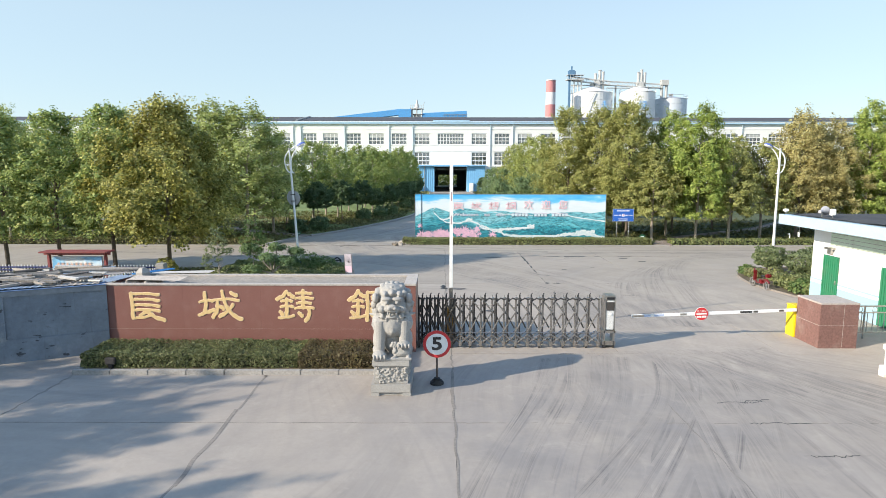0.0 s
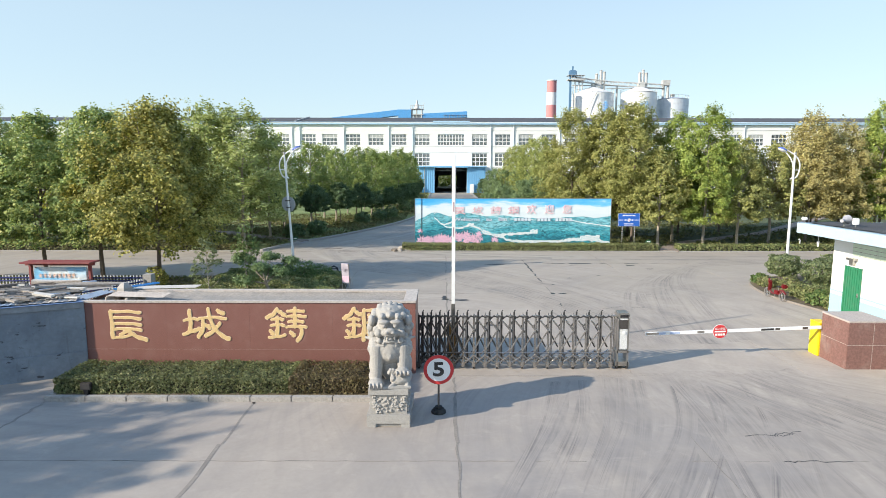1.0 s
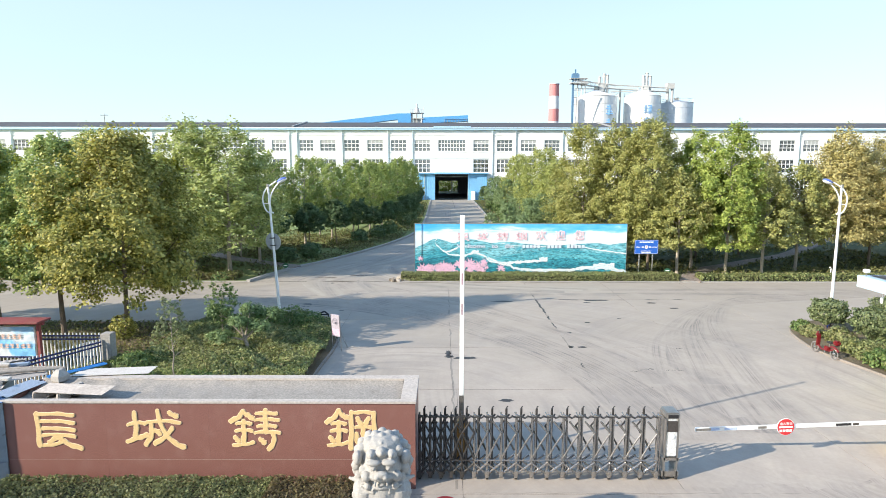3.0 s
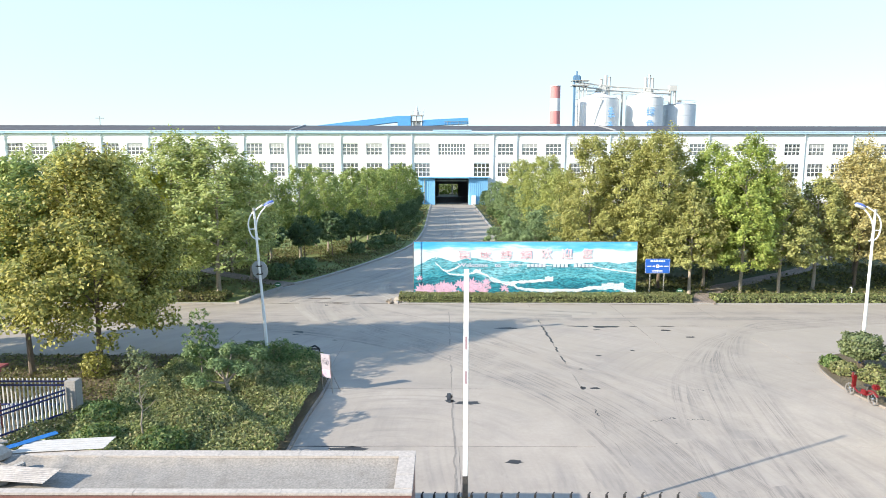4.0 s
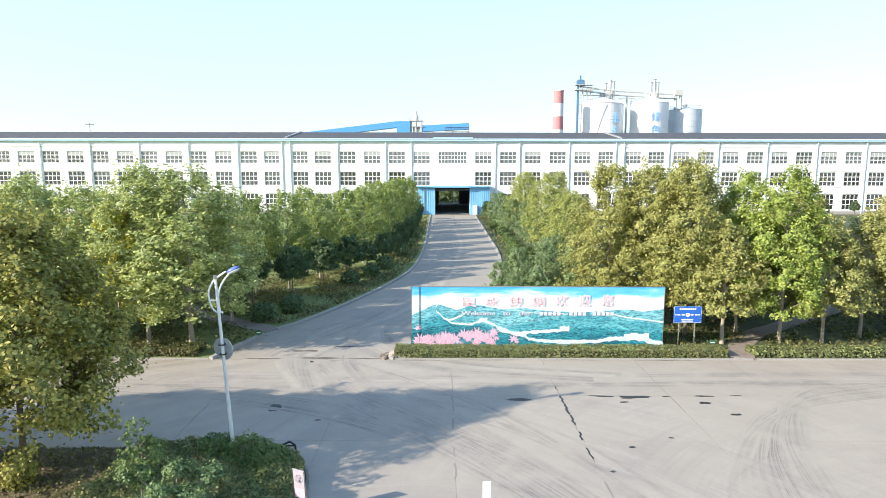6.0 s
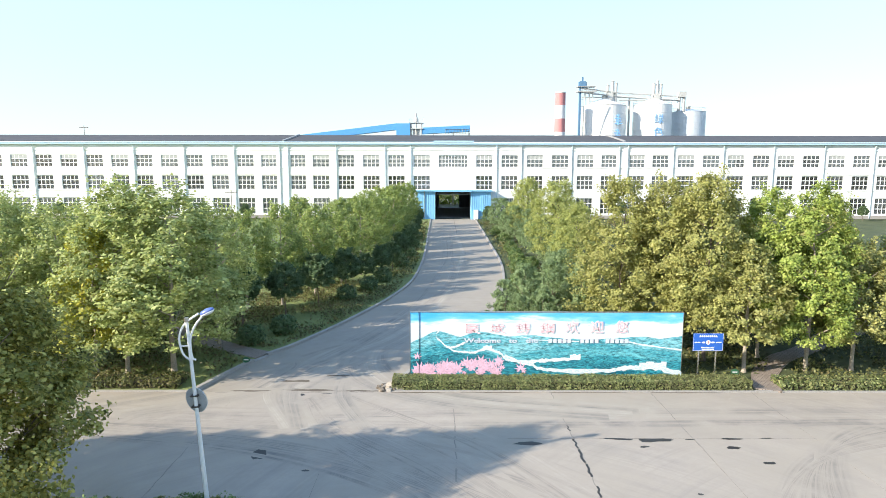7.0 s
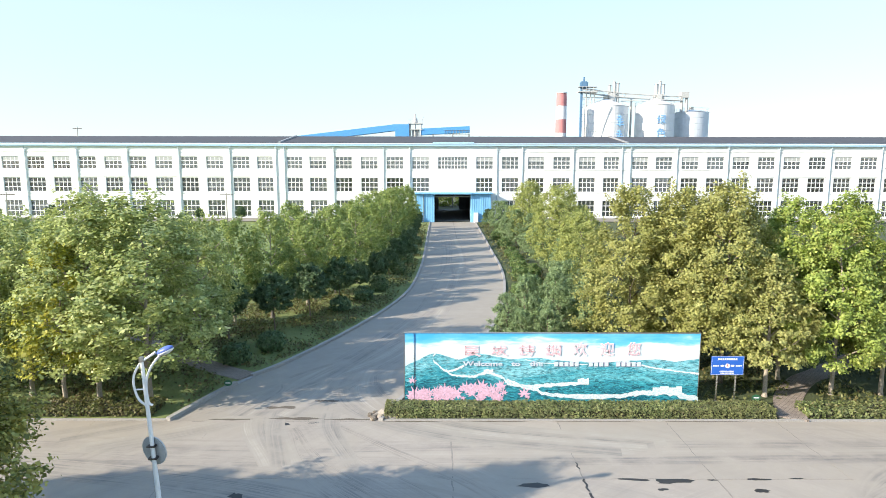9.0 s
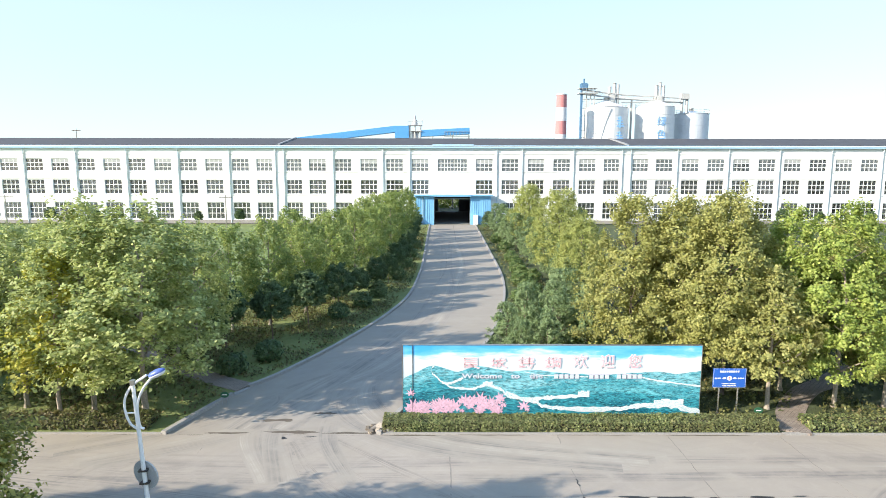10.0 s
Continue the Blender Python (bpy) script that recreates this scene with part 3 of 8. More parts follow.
XF = [-52.8, -48.0, -43.2, -38.4, -33.6, -28.8, -23.9, -19.05, -14.2, -9.38, -4.46, 0.25, 5.03, 9.7, 14.4, 19.1, 23.8, 28.5, 33.2, 37.9, 42.6, 47.3, 52.0, 56.0]
XB = [-52.8, -47.0, -41.6, -36.3, -31.0, -25.7, -20.4, -15.17, -9.92, -4.61, 0.12, 4.72, 9.38, 14.12, 18.8, 23.5, 28.2, 32.9, 37.6, 42.3, 47.0, 51.7, 56.0]
YJ = [-30, -25.4, -20.8, -16.2, -11.6, -7.0, -2.2, 2.5, 7.2, 11.77, 16.4, 22.5, 26.95, 31.25, 35.52, 40.36]
bm = B(XF[0], XF[-1], YJ[0], YJ[-1], -0.11, -0.005)
forecourt = tagged(mesh_object("pavement", bm, M_JOINT), "worn grey concrete yard cast in large slabs", "pavement", kind="structure")

DRIVE_L = smooth_line([(-12.05, 40.36, 0), (-11.45, 42.4, 0), (-10.72, 44.6, 0), (-10.2, 45.9, 0), (-9.0, 48.1, 0), (-6.84, 53.6, 0), (-4.64, 60.8, 0), (-3.2, 68.7, 0), (-2.66, 80.6, 0), (-2.62, 94, 0), (-2.75, 112, 0), (-2.9, 137.6, 0)])
DRIVE_R = smooth_line([(-2.9, 40.36, 0), (-2.3, 42.3, 0), (-1.5, 44.4, 0), (-0.9, 45.6, 0), (0.25, 48.0, 0), (2.55, 53.5, 0), (4.2, 61.0, 0), (5.42, 69.5, 0), (6.1, 79.8, 0), (6.2, 95, 0), (6.3, 112, 0), (6.35, 137.6, 0)])
bm = bmesh.new()
strips = []
for a, b in zip(DRIVE_L, DRIVE_R):
    strips.append([bm.verts.new((a.x + (b.x - a.x) * k / 6, a.y + (b.y - a.y) * k / 6, 0.0)) for k in range(7)])
for a, b in zip(strips, strips[1:]):
    for k in range(6):
        bm.faces.new((a[k], a[k + 1], b[k + 1], b[k]))
road = tagged(mesh_object("road", bm, M_DRIVE), "grey concrete drive that curves to the factory door", "road", kind="structure")
mid_line = [a.lerp(b, 0.515) for a, b in zip(DRIVE_L, DRIVE_R)]
part("joint_line", ribbon(mid_line, 0.03, 0.0, 0.005), M_JOINT, road, "dark sealed joint along the drive")

for name, line in (("kerb_1", [p for p in DRIVE_L if p.y < 44.9]), ("kerb_2", [p for p in DRIVE_L if p.y > 45.85]), ("kerb_3", DRIVE_R)):
    tagged(mesh_object(name, ribbon(line, 0.11, -0.05, 0.15), M_KERB), "pale concrete kerb along the drive", "kerb", kind="structure")
tagged(mesh_object("kerb_7", ribbon([p for p in DRIVE_L if 44.6 < p.y < 46.1], 0.16, -0.05, 0.03), M_KERB), "flush kerb where the foot path meets the drive", "kerb", kind="structure")
tagged(mesh_object("kerb_8", B(14.362, 15.598, 40.362, 40.51, -0.05, 0.075, bevel=0.01), M_KERB), "flush kerb where the foot path meets the road", "kerb", kind="structure")
for name, x0, x1 in (("kerb_4", -66, -12.15), ("kerb_5", -2.8, 14.36), ("kerb_6", 15.6, 66)):
    tagged(mesh_object(name, B(x0, x1, 40.36, 40.5, -0.05, 0.06, bevel=0.015), M_KERB), "low concrete kerb beside the road", "kerb", kind="structure")


def verge(name, edge, far, label, material):
    """A planted verge between a kerb line and a straight side."""
    bm = bmesh.new()
    rows = [[bm.verts.new((p.x + (far - p.x) * k / 12, p.y, 0.05 + 0.03 * math.sin(p.y * 0.7 + k))) for k in range(13)] for p in edge]
    for a, b in zip(rows, rows[1:]):
        for k in range(12):
            bm.faces.new((a[k], a[k + 1], b[k + 1], b[k]))
    bmesh.ops.recalc_face_normals(bm, faces=bm.faces)
    return tagged(mesh_object(name, bm, material, True), label, "grass", kind="structure")


verge("verge_1", [Vector((p.x - 0.1, p.y + 0.1, 0)) for p in DRIVE_L], -140, "rough grass strewn with brown leaves beside the drive", M_LITTER)
lawn_edge = [Vector((p.x - 6.5, p.y, 0)) for p in DRIVE_L if 64 < p.y < 136]
verge("verge_2", [Vector((p.x + 0.1, p.y + 0.1, 0)) for p in DRIVE_R], 140, "rough grass beside the drive, coloured dark for tree shade", M_ROUGHSHADE)
bm = bmesh.new()
bm.faces.new([bm.verts.new((p.x, p.y, 0.13)) for p in lawn_edge] + [bm.verts.new((-140, 136, 0.13)), bm.verts.new((-140, 64, 0.13))])
bmesh.ops.recalc_face_normals(bm, faces=bm.faces)
lawn = tagged(mesh_object("lawn", bm, M_LAWN), "open mown lawn before the factory hall", "lawn", kind="structure")
if lawn.data.polygons[0].normal.z < 0:
    lawn.data.flip_normals()

# paved foot paths through the verges
for name, half, pts in (("path_1", 0.62, [(-10.35, 45.75, 0), (-12.3, 46.9, 0), (-16.2, 49.8, 0), (-20, 53, 0), (-28, 57, 0), (-40, 62, 0)]),
                  ("path_2", 0.6, [(14.98, 40.52, 0), (15.3, 41.3, 0), (16.15, 42.95, 0), (18.1, 45.2, 0), (19.7, 46.3, 0), (22.8, 48.6, 0), (27.2, 51.8, 0), (33, 58, 0), (44, 70, 0)])):
    tagged(mesh_object(name, ribbon(smooth_line(pts), half, 0.0, 0.085), M_PAVER), "narrow brown paved foot path", "path", kind="structure")

# ---- factory hall ----
FY = 139.2
hall = thing("factory_building", (0, FY, 0), "long white three-storey factory hall with pale blue gutter and dark roof", "building")
BAYS_L = [-6.96, -12.34, -22.5, -32.52, -34.24, -43.64, -54.05, -64.5, -74.82, -85.4, -95.8, -106.2, -116.6]
BAYS_R = [10.81, 15.97, 26.4, 36.28, 38.0, 47.5, 57.9, 68.3, 78.8, 89.2, 99.6, 110.0, 120.4]
WIN = [(-6.5, -3.05), (6.55, 10.0), (-11.75, -8.3), (11.8, 15.25), (-32.07, -28.92), (-27.46, -24.01), (-22.18, -18.8), (-16.98, -13.53), (-43.15, -39.7), (-38.15, -34.95),
       (17.1, 20.45), (22.3, 25.75), (27.55, 30.95), (32.6, 35.75), (38.4, 41.65), (43.2, 46.6)]
for x in BAYS_L[6:]:
    WIN += [(x + 0.28, x + 3.75), (x + 5.52, x + 9.0)]
for x in BAYS_R[5:-1]:
    WIN += [(x + 1.0, x + 4.45), (x + 6.2, x + 9.65)]
ROWS = ((1.0, 4.34), (6.05, 8.95), (10.7, 13.2))
WIN.sort()
HX0, HX1, HTOP = -118.0, 122.0, 15.3
DOOR = (-1.92, 5.38, 5.75)
bm = bmesh.new()
cols = []
for i, (z0, z1) in enumerate(ROWS):
    gaps = [(w, True) for w in WIN if not (i == 0 and w[1] > -5.9 and w[0] < 9.6)]
    gaps += [((-1.23, 4.76), True)] if i == 2 else [(DOOR[:2], False)] if i == 0 else []
    x = HX0
    for (a, b), glazed in sorted(gaps):
        box(bm, x, a, 0, 0.3, z0, z1)
        x = b
        if glazed:
            cols.append((a, b, z0, z1))
    box(bm, x, HX1, 0, 0.3, z0, z1)
for z0, z1 in ((4.34, 6.05), (8.95, 10.7), (13.2, HTOP)):
    if z0 < 5:
        box(bm, HX0, DOOR[0], 0, 0.3, z0, z1), box(bm, DOOR[1], HX1, 0, 0.3, z0, z1), box(bm, DOOR[0], DOOR[1], 0, 0.3, DOOR[2], z1)
    else:
        box(bm, HX0, HX1, 0, 0.3, z0, z1)
box(bm, HX0, DOOR[0], 0, 0.3, 0, 1.0), box(bm, DOOR[1], HX1, 0, 0.3, 0, 1.0)
part("wall", bm, M_WHITEWALL, hall, "white rendered wall")
for nm, z, h, d in (("string_course", 14.15, 0.14, 0.07), ("string_course", 10.5, 0.12, 0.06), ("string_course", 9.15, 0.1, 0.05), ("string_course", 5.8, 0.12, 0.06), ("plinth", 0.0, 0.7, 0.08)):
    if z < 0.5:
        part(nm, box(B(HX0, -6.0, -d, -0.002, z, z + h), 9.7, HX1, -d, -0.002, z, z + h), M_KERB, hall, "grey plinth")
    elif z < 6:
        part(nm, box(B(HX0, -6.0, -d, -0.002, z, z + h), 9.7, HX1, -d, -0.002, z, z + h), M_WHITEWALL, hall)
    else:
        part(nm, B(HX0, HX1, -d, -0.002, z, z + h), M_WHITEWALL, hall)
part("gutter", box(B(HX0, HX1, -0.55, 0.3, HTOP, 15.95, bevel=0.05), -2.3, 6.0, -0.65, -0.56, 15.75, 16.12), M_BLUETRIM, hall, "pale blue box gutter")
part("gutter_lip", B(HX0, HX1, -0.62, -0.552, 15.7, 15.82), M_WHITEFRAME, hall)
prof = [(-0.5, 15.95), (14.0, 18.0), (37.2, 15.9), (37.2, 15.6), (14, 17.75), (-0.5, 15.75)]
for x0, x1 in ((HX0, -33.5), (-33.2, 37.0), (37.3, HX1)):
    bm = bmesh.new()
    f = [bm.verts.new((x0, y, z)) for y, z in prof]
    b = [bm.verts.new((x1, y, z)) for y, z in prof]
    bm.faces.new(f), bm.faces.new(b[::-1])
    for i in range(6):
        bm.faces.new((f[i], f[(i + 1) % 6], b[(i + 1) % 6], b[i]))
    bmesh.ops.recalc_face_normals(bm, faces=bm.faces)
    part("roof", bm, M_ROOFDARK, hall, "dark corrugated roof")
for x in (-33.35, 37.15):
    part("roof_joint", box(bmesh.new(), x - 0.22, x + 0.22, 0, 14.3, 0, 0.3, m=Matrix.Translation((0, -0.4, 15.9)) @ pose(0, 0, 0, 8.1)), M_JOINTCOVER, hall, "raised grey cover over the roof joint")
# closed shell behind the facade, with a passage through from front to back
bm = bmesh.new()
box(bm, HX0, HX0 + 0.3, 0.302, 37, 0, 15.5), box(bm, HX1 - 0.3, HX1, 0.302, 37, 0, 15.5)
box(bm, HX0, -1.4, 36.7, 37, 0, 15.5), box(bm, 4.0, HX1, 36.7, 37, 0, 15.5), box(bm, -1.4, 4.0, 36.7, 37, 3.5, 15.5)
part("back_wall", bm, M_DARKROOM, hall)
bm = bmesh.new()
box(bm, HX0 + 0.3, HX1 - 0.3, 0.31, 36.6, 0.0, 0.03), box(bm, HX0 + 0.3, HX1 - 0.3, 0.31, 36.6, 14.9, 15.1)
box(bm, HX0 + 0.3, HX1 - 0.3, 9.0, 9.2, 5.2, 14.9), box(bm, HX0 + 0.3, -2.2, 9.0, 9.2, 0.03, 5.2), box(bm, 5.6, HX1 - 0.3, 9.0, 9.2, 0.03, 5.2)
box(bm, HX0 + 0.3, HX1 - 0.3, 0.31, 9.0, 5.0, 5.2), box(bm, HX0 + 0.3, HX1 - 0.3, 0.31, 9.0, 9.5, 9.7)
part("inner_floor", bm, M_DARKROOM, hall, "dim interior floors")
def lattice_plate(w, h, nx, nz, tx, tz, half):
    """A window frame with its glazing bars, in one piece."""
    def lines(size, n, t):
        out = [0.0, t * 0.65]
        for k in range(1, n):
            out += [size * k / n - t / 2, size * k / n + t / 2]
        return out + [size - t * 0.65, size]
    bm = bmesh.new()
    xs_, zs_ = lines(w, nx, tx), lines(h, nz, tz)
    grid = [[[bm.verts.new((x, y, z)) for y in (-half, half)] for z in zs_] for x in xs_]
    solid = lambda i, j: 0 <= i < len(xs_) - 1 and 0 <= j < len(zs_) - 1 and (i % 2 == 0 or j % 2 == 0)
    for i in range(len(xs_) - 1):
        for j in range(len(zs_) - 1):
            if not solid(i, j):
                continue
            a, b, c, e = grid[i][j], grid[i + 1][j], grid[i + 1][j + 1], grid[i][j + 1]
            bm.faces.new((a[0], b[0], c[0], e[0])), bm.faces.new((e[1], c[1], b[1], a[1]))
            for (p, q), di, dj in (((a, b), 0, -1), ((b, c), 1, 0), ((c, e), 0, 1), ((e, a), -1, 0)):
                if not solid(i + di, j + dj):
                    bm.faces.new((p[0], p[1], q[1], q[0]))
    return bm


# windows: white frames with four by three panes; in every other one the top lights stand open, white
made = {}
for a, b, z0, z1 in cols:
    w, h = round(b - a, 2), round(z1 - z0, 2)
    nx = 4 if w < 5 else 9
    if (w, h) not in made:
        made[w, h] = form("window", lattice_plate(w, h, nx, 3, 0.12, 0.15, 0.04), M_WHITEFRAME), form("pane", B(0.02, w - 0.02, -0.008, 0.008, 0.02, h - 0.02), M_GLASS), form("top_light", B(0.1, w - 0.1, -0.03, -0.012, h * 0.7, h - 0.12), M_TOPLIGHT)
    fm, pm, tm = made[w, h]
    win = shared("window", fm, hall, pose(a, 0.16, z0))
    shared("pane", pm, win)
    k = sum(1 for q in WIN if q[0] < a - 0.1)
    if z0 > 10 and w < 5 and (k % 2 if a < 0 else k % 2 == 0):
        shared("top_light", tm, win)
M_PIPEPALE = worn("pale_downpipe", (0.60, 0.69, 0.73), 0.6, soil=0.3, world=True)
for x in BAYS_L[:-1] + BAYS_R[:-1]:
    pb = R((x, -0.12, 0.15), (x, -0.12, 14.6), 0.09, seg=8)
    pipe(pb, [(x, -0.12, 14.6), (x, -0.3, 15.0), (x, -0.3, 15.35)], 0.09)
    for z in (14.2, 10.6, 5.9):
        box(pb, x - 0.19, x + 0.19, -0.27, -0.08, z, z + 0.12)
    part("downpipe", pb, M_PIPEPALE, hall)

# blue sheet-metal porch round the door
porch = thing("porch", (0, FY, 0), "blue sheet metal porch round the open factory doorway", "porch")
for x0, x1 in ((-5.85, -1.95), (5.4, 9.5)):
    edge, k = [(x0, -0.08), (x0, -2.2)], x0 + 0.15
    while k < x1 - 0.12:
        edge += [(k, -2.2), (k + 0.02, -2.25), (k + 0.1, -2.25), (k + 0.12, -2.2)]
        k += 0.45
    edge += [(x1, -2.2), (x1, -0.08)]
    pb = bmesh.new()
    lo, hi = [pb.verts.new((a, b, 0.0)) for a, b in edge], [pb.verts.new((a, b, 5.75)) for a, b in edge]
    pb.faces.new(lo), pb.faces.new(hi[::-1])
    for a in range(len(edge)):
        pb.faces.new((lo[a], hi[a], hi[(a + 1) % len(edge)], lo[(a + 1) % len(edge)]))
    bmesh.ops.recalc_face_normals(pb, faces=pb.faces)
    part("side_panel", pb, M_PORCHBLUE, porch, "ribbed blue sheet panel")
part("canopy", box(B(-6.1, 9.8, -2.9, -0.1, 5.78, 6.0), -2.0, 5.5, -3.1, -2.9, 5.7, 6.05), M_PORCHBLUE, porch, "thin blue canopy roof")
part("door_track", B(-1.9, 5.36, -0.35, -0.1, 5.45, 5.7), M_BLACK, porch)
part("lamp_pipe", R((-4.2, -2.35, 0), (-4.2, -2.35, 5.9), 0.07), M_STEEL, porch)
box_ob = thing("meter_box", (6.45, FY - 2.7, 0), "white metal cabinet beside the factory door", "cabinet")
part("body", B(-0.45, 0.45, -0.35, 0.35, 0.0, 2.0, bevel=0.03), M_WHITE, box_ob)
part("door", B(-0.4, 0.4, -0.38, -0.352, 0.1, 1.9), M_WHITEFRAME, box_ob)
# what stands beyond the passage
for x, s in ((-4, 1.1), (0, 1.0), (4, 1.15), (8, 1.0)):
    bush("shrub", x, FY + 52, 2.6 * s, 2, 3.0 * s, 2.6, L_GREEN, 900, 0.3, int(20 + x), "leafy green shrub beyond the factory passage", group="shrubs behind the hall")

# ---- behind the hall: conveyor, chimney, silos ----
conv = thing("conveyor_gallery", (0, 185, 0), "blue roofed conveyor gallery with steel drive tower", "conveyor")
for a, b, za, zb in ((-46, -13.2, 17.3, 21.2), (-6.5, 7.2, 20.0, 20.7)):
    ang = math.degrees(math.atan2(zb - za, b - a))
    ln = math.hypot(b - a, zb - za)
    part("gallery", box(bmesh.new(), 0, ln, -1.2, 1.2, 0, 1.75, 0.04, m=pose(a, 0, za, 0, -ang, 0)), M_BLUESHEET, conv, "blue clad sloping gallery")
part("transfer_house", B(-13.4, -9.6, -1.6, 1.6, 19.6, 22.9), M_BLUESHEET, conv)
tb = bmesh.new()
for x in (-9.4, -8.0, -6.4):
    for y in (-1.2, 1.2):
        rod(tb, (x, y, 0), (x, y, 23.0), 0.16)
for z in (19.2, 21.4, 23.0):
    box(tb, -9.8, -5.9, -1.5, 1.5, z, z + 0.16)
for k in range(7):
    rod(tb, (-9.8 + k * 0.65, -1.5, 23.1), (-9.8 + k * 0.65, -1.5, 24.1), 0.05)
rod(tb, (-9.8, -1.5, 24.1), (-5.9, -1.5, 24.1), 0.05), rod(tb, (-5.9, -1.5, 24.1), (-5.6, -1.5, 24.9), 0.06)
part("drive_tower", tb, M_GREYPAINT, conv, "grey steel tower with railings")
part("hopper", box(rod(R((-7.9, 0, 23.1), (-7.9, 0, 24.6), 0.9, 0.5, seg=14), (-7.9, 0, 24.6), (-7.9, 0, 25.8), 0.32, 0.2, seg=10), -8.9, -6.8, -0.9, 0.9, 19.3, 21.3), M_GREYPAINT, conv, "pale drive housing")
for x, top in ((-3, 20.4), (2.5, 20.4), (7.0, 20.4), (-40, 18.5), (-30, 18.5), (-20, 18.5)):
    for y in (-1, 1):
        part("trestle_leg", R((x, y, 0), (x, y, top), 0.15), M_STEEL, conv)
fb = bmesh.new()
for k in range(9):
    rod(fb, (0.3 + k * 0.8, -1.3, 20.0), (0.3 + k * 0.8, -1.3, 21.3), 0.04)
box(fb, 0.2, 7.2, -1.4, -1.3, 20.0, 20.12), box(fb, 0.2, 7.2, -1.4, -1.3, 21.3, 21.38)
part("handrail", fb, M_STEEL, conv)

CHX, CHY = 31.95, 182.3
chim = thing("chimney", (CHX, CHY, 0), "tall round chimney banded in red and white", "chimney")
for k, (z0, z1, mat) in enumerate(((0, 13.5, M_CHIMRED), (13.5, 20.5, M_CHIMWHITE), (20.5, 24.1, M_CHIMRED), (24.1, 27.7, M_CHIMWHITE), (27.7, 31.1, M_CHIMRED))):
    r = lambda z: 1.75 - 0.012 * z
    part("band", R((0, 0, z0), (0, 0, z1), r(z0), r(z1), seg=24), mat, chim, smooth=False)
part("rim", R((0, 0, 31.0), (0, 0, 31.25), 1.5, seg=24), M_CHIMWHITE, chim)


def silo(x, y, r, top, rings, mat, label, cone=2.2):
    s = thing("silo", (x, y, 0), label, "silo", "storage silos")
    bm = bmesh.new()
    h, loops = top / rings, []
    for k in range(rings):
        for z, rr in ((k * h, r), ((k + 1) * h - 0.16, r), ((k + 1) * h - 0.13, r - 0.06), ((k + 1) * h - 0.03, r - 0.06)):
            loops.append([bm.verts.new((rr * math.cos(q * math.pi / 20), rr * math.sin(q * math.pi / 20), z)) for q in range(40)])
    for lo, hi in zip(loops, loops[1:]):
        for q in range(40):
            bm.faces.new((lo[q], lo[(q + 1) % 40], hi[(q + 1) % 40], hi[q]))
    part("shell", bm, mat, s)
    part("roof", R((0, 0, top), (0, 0, top + cone), r + 0.1, 0.8, seg=40), mat, s)
    part("hatch", R((0, 0, top + cone), (0, 0, top + cone + 0.8), 0.7, seg=12), M_STEEL, s)
    rb = bmesh.new()
    for k in range(24):
        a = k * math.pi / 12
        rod(rb, (r * math.cos(a), r * math.sin(a), top), (r * math.cos(a), r * math.sin(a), top + 1.0), 0.035, seg=4)
    for k in range(24):
        a, b = k * math.pi / 12, (k + 1) * math.pi / 12
        rod(rb, (r * math.cos(a), r * math.sin(a), top + 1.0), (r * math.cos(b), r * math.sin(b), top + 1.0), 0.035, seg=4)
    part("railing", rb, M_STEEL, s)
    return s


s1 = silo(46.0, 190, 6.3, 28.2, 12, M_WHITE, "white steel silo with blue lettering")
s2 = silo(60.4, 191, 5.4, 28.6, 12, M_WHITE, "white steel silo with blue lettering")
silo(72.0, 194, 4.9, 27.0, 16, M_SILO, "ribbed galvanised steel silo", 0.9)
SILOBLUE = worn("silo_blue", (0.22, 0.45, 0.74), 0.6)
mark = bmesh.new()
for zc in (24.0, 20.0):
    for k in range(4):
        box(mark, 1.6 + 0.3 * (k % 2), 3.7 - 0.25 * k, -6.12, -4.9, zc - 1.2 + k * 0.72, zc - 0.9 + k * 0.72)
    box(mark, 2.4, 2.7, -6.14, -5.2, zc - 1.5, zc + 1.5)
part("painted_mark", mark, SILOBLUE, s1, "blue painted mark")
for z, c in ((24.2, "绿"), (20.6, "色")):
    lettering(c, 2.8, SILOBLUE, s2, pose(0.1, -5.46, z, 0, 0, 2), thick=0.05, label="blue painted character")
bt = thing("bucket_elevator", (40.0, 188, 0), "tall blue and grey bucket elevator beside the silos", "elevator")
M_TOWERBLUE = worn("faded_tower_blue", (0.10, 0.21, 0.34), 0.6, soil=0.3)
part("blue_leg", B(-1.7, -1.15, -0.4, 0.4, 0, 33.0), M_TOWERBLUE, bt)
tb = bmesh.new()
for x in (0.0, 1.2, 2.2):
    rod(tb, (x, 0, 0), (x, 0, 32), 0.18)
for k in range(15):
    rod(tb, (-1.2, 0, 2 + k * 2), (2.2, 0, 2.2 + k * 2), 0.07)
box(tb, -2.4, 2.8, -1.4, 1.4, 32.0, 32.25), box(tb, -2.4, 2.8, -1.4, 1.4, 33.4, 33.5)
for k in range(6):
    rod(tb, (-2.4 + k, -1.4, 32.2), (-2.4 + k, -1.4, 33.4), 0.05)
part("frame", tb, M_GREYPAINT, bt)
part("head", box(B(-1.9, 0.3, -0.7, 0.7, 33.0, 35.0, bevel=0.25), -1.0, -0.6, -0.2, 0.2, 35, 36.2), M_TOWERBLUE, bt)
gl = thing("silo_walkway", (0, 190, 0), "grey steel walkway across the silo tops", "walkway")
gb = bmesh.new()
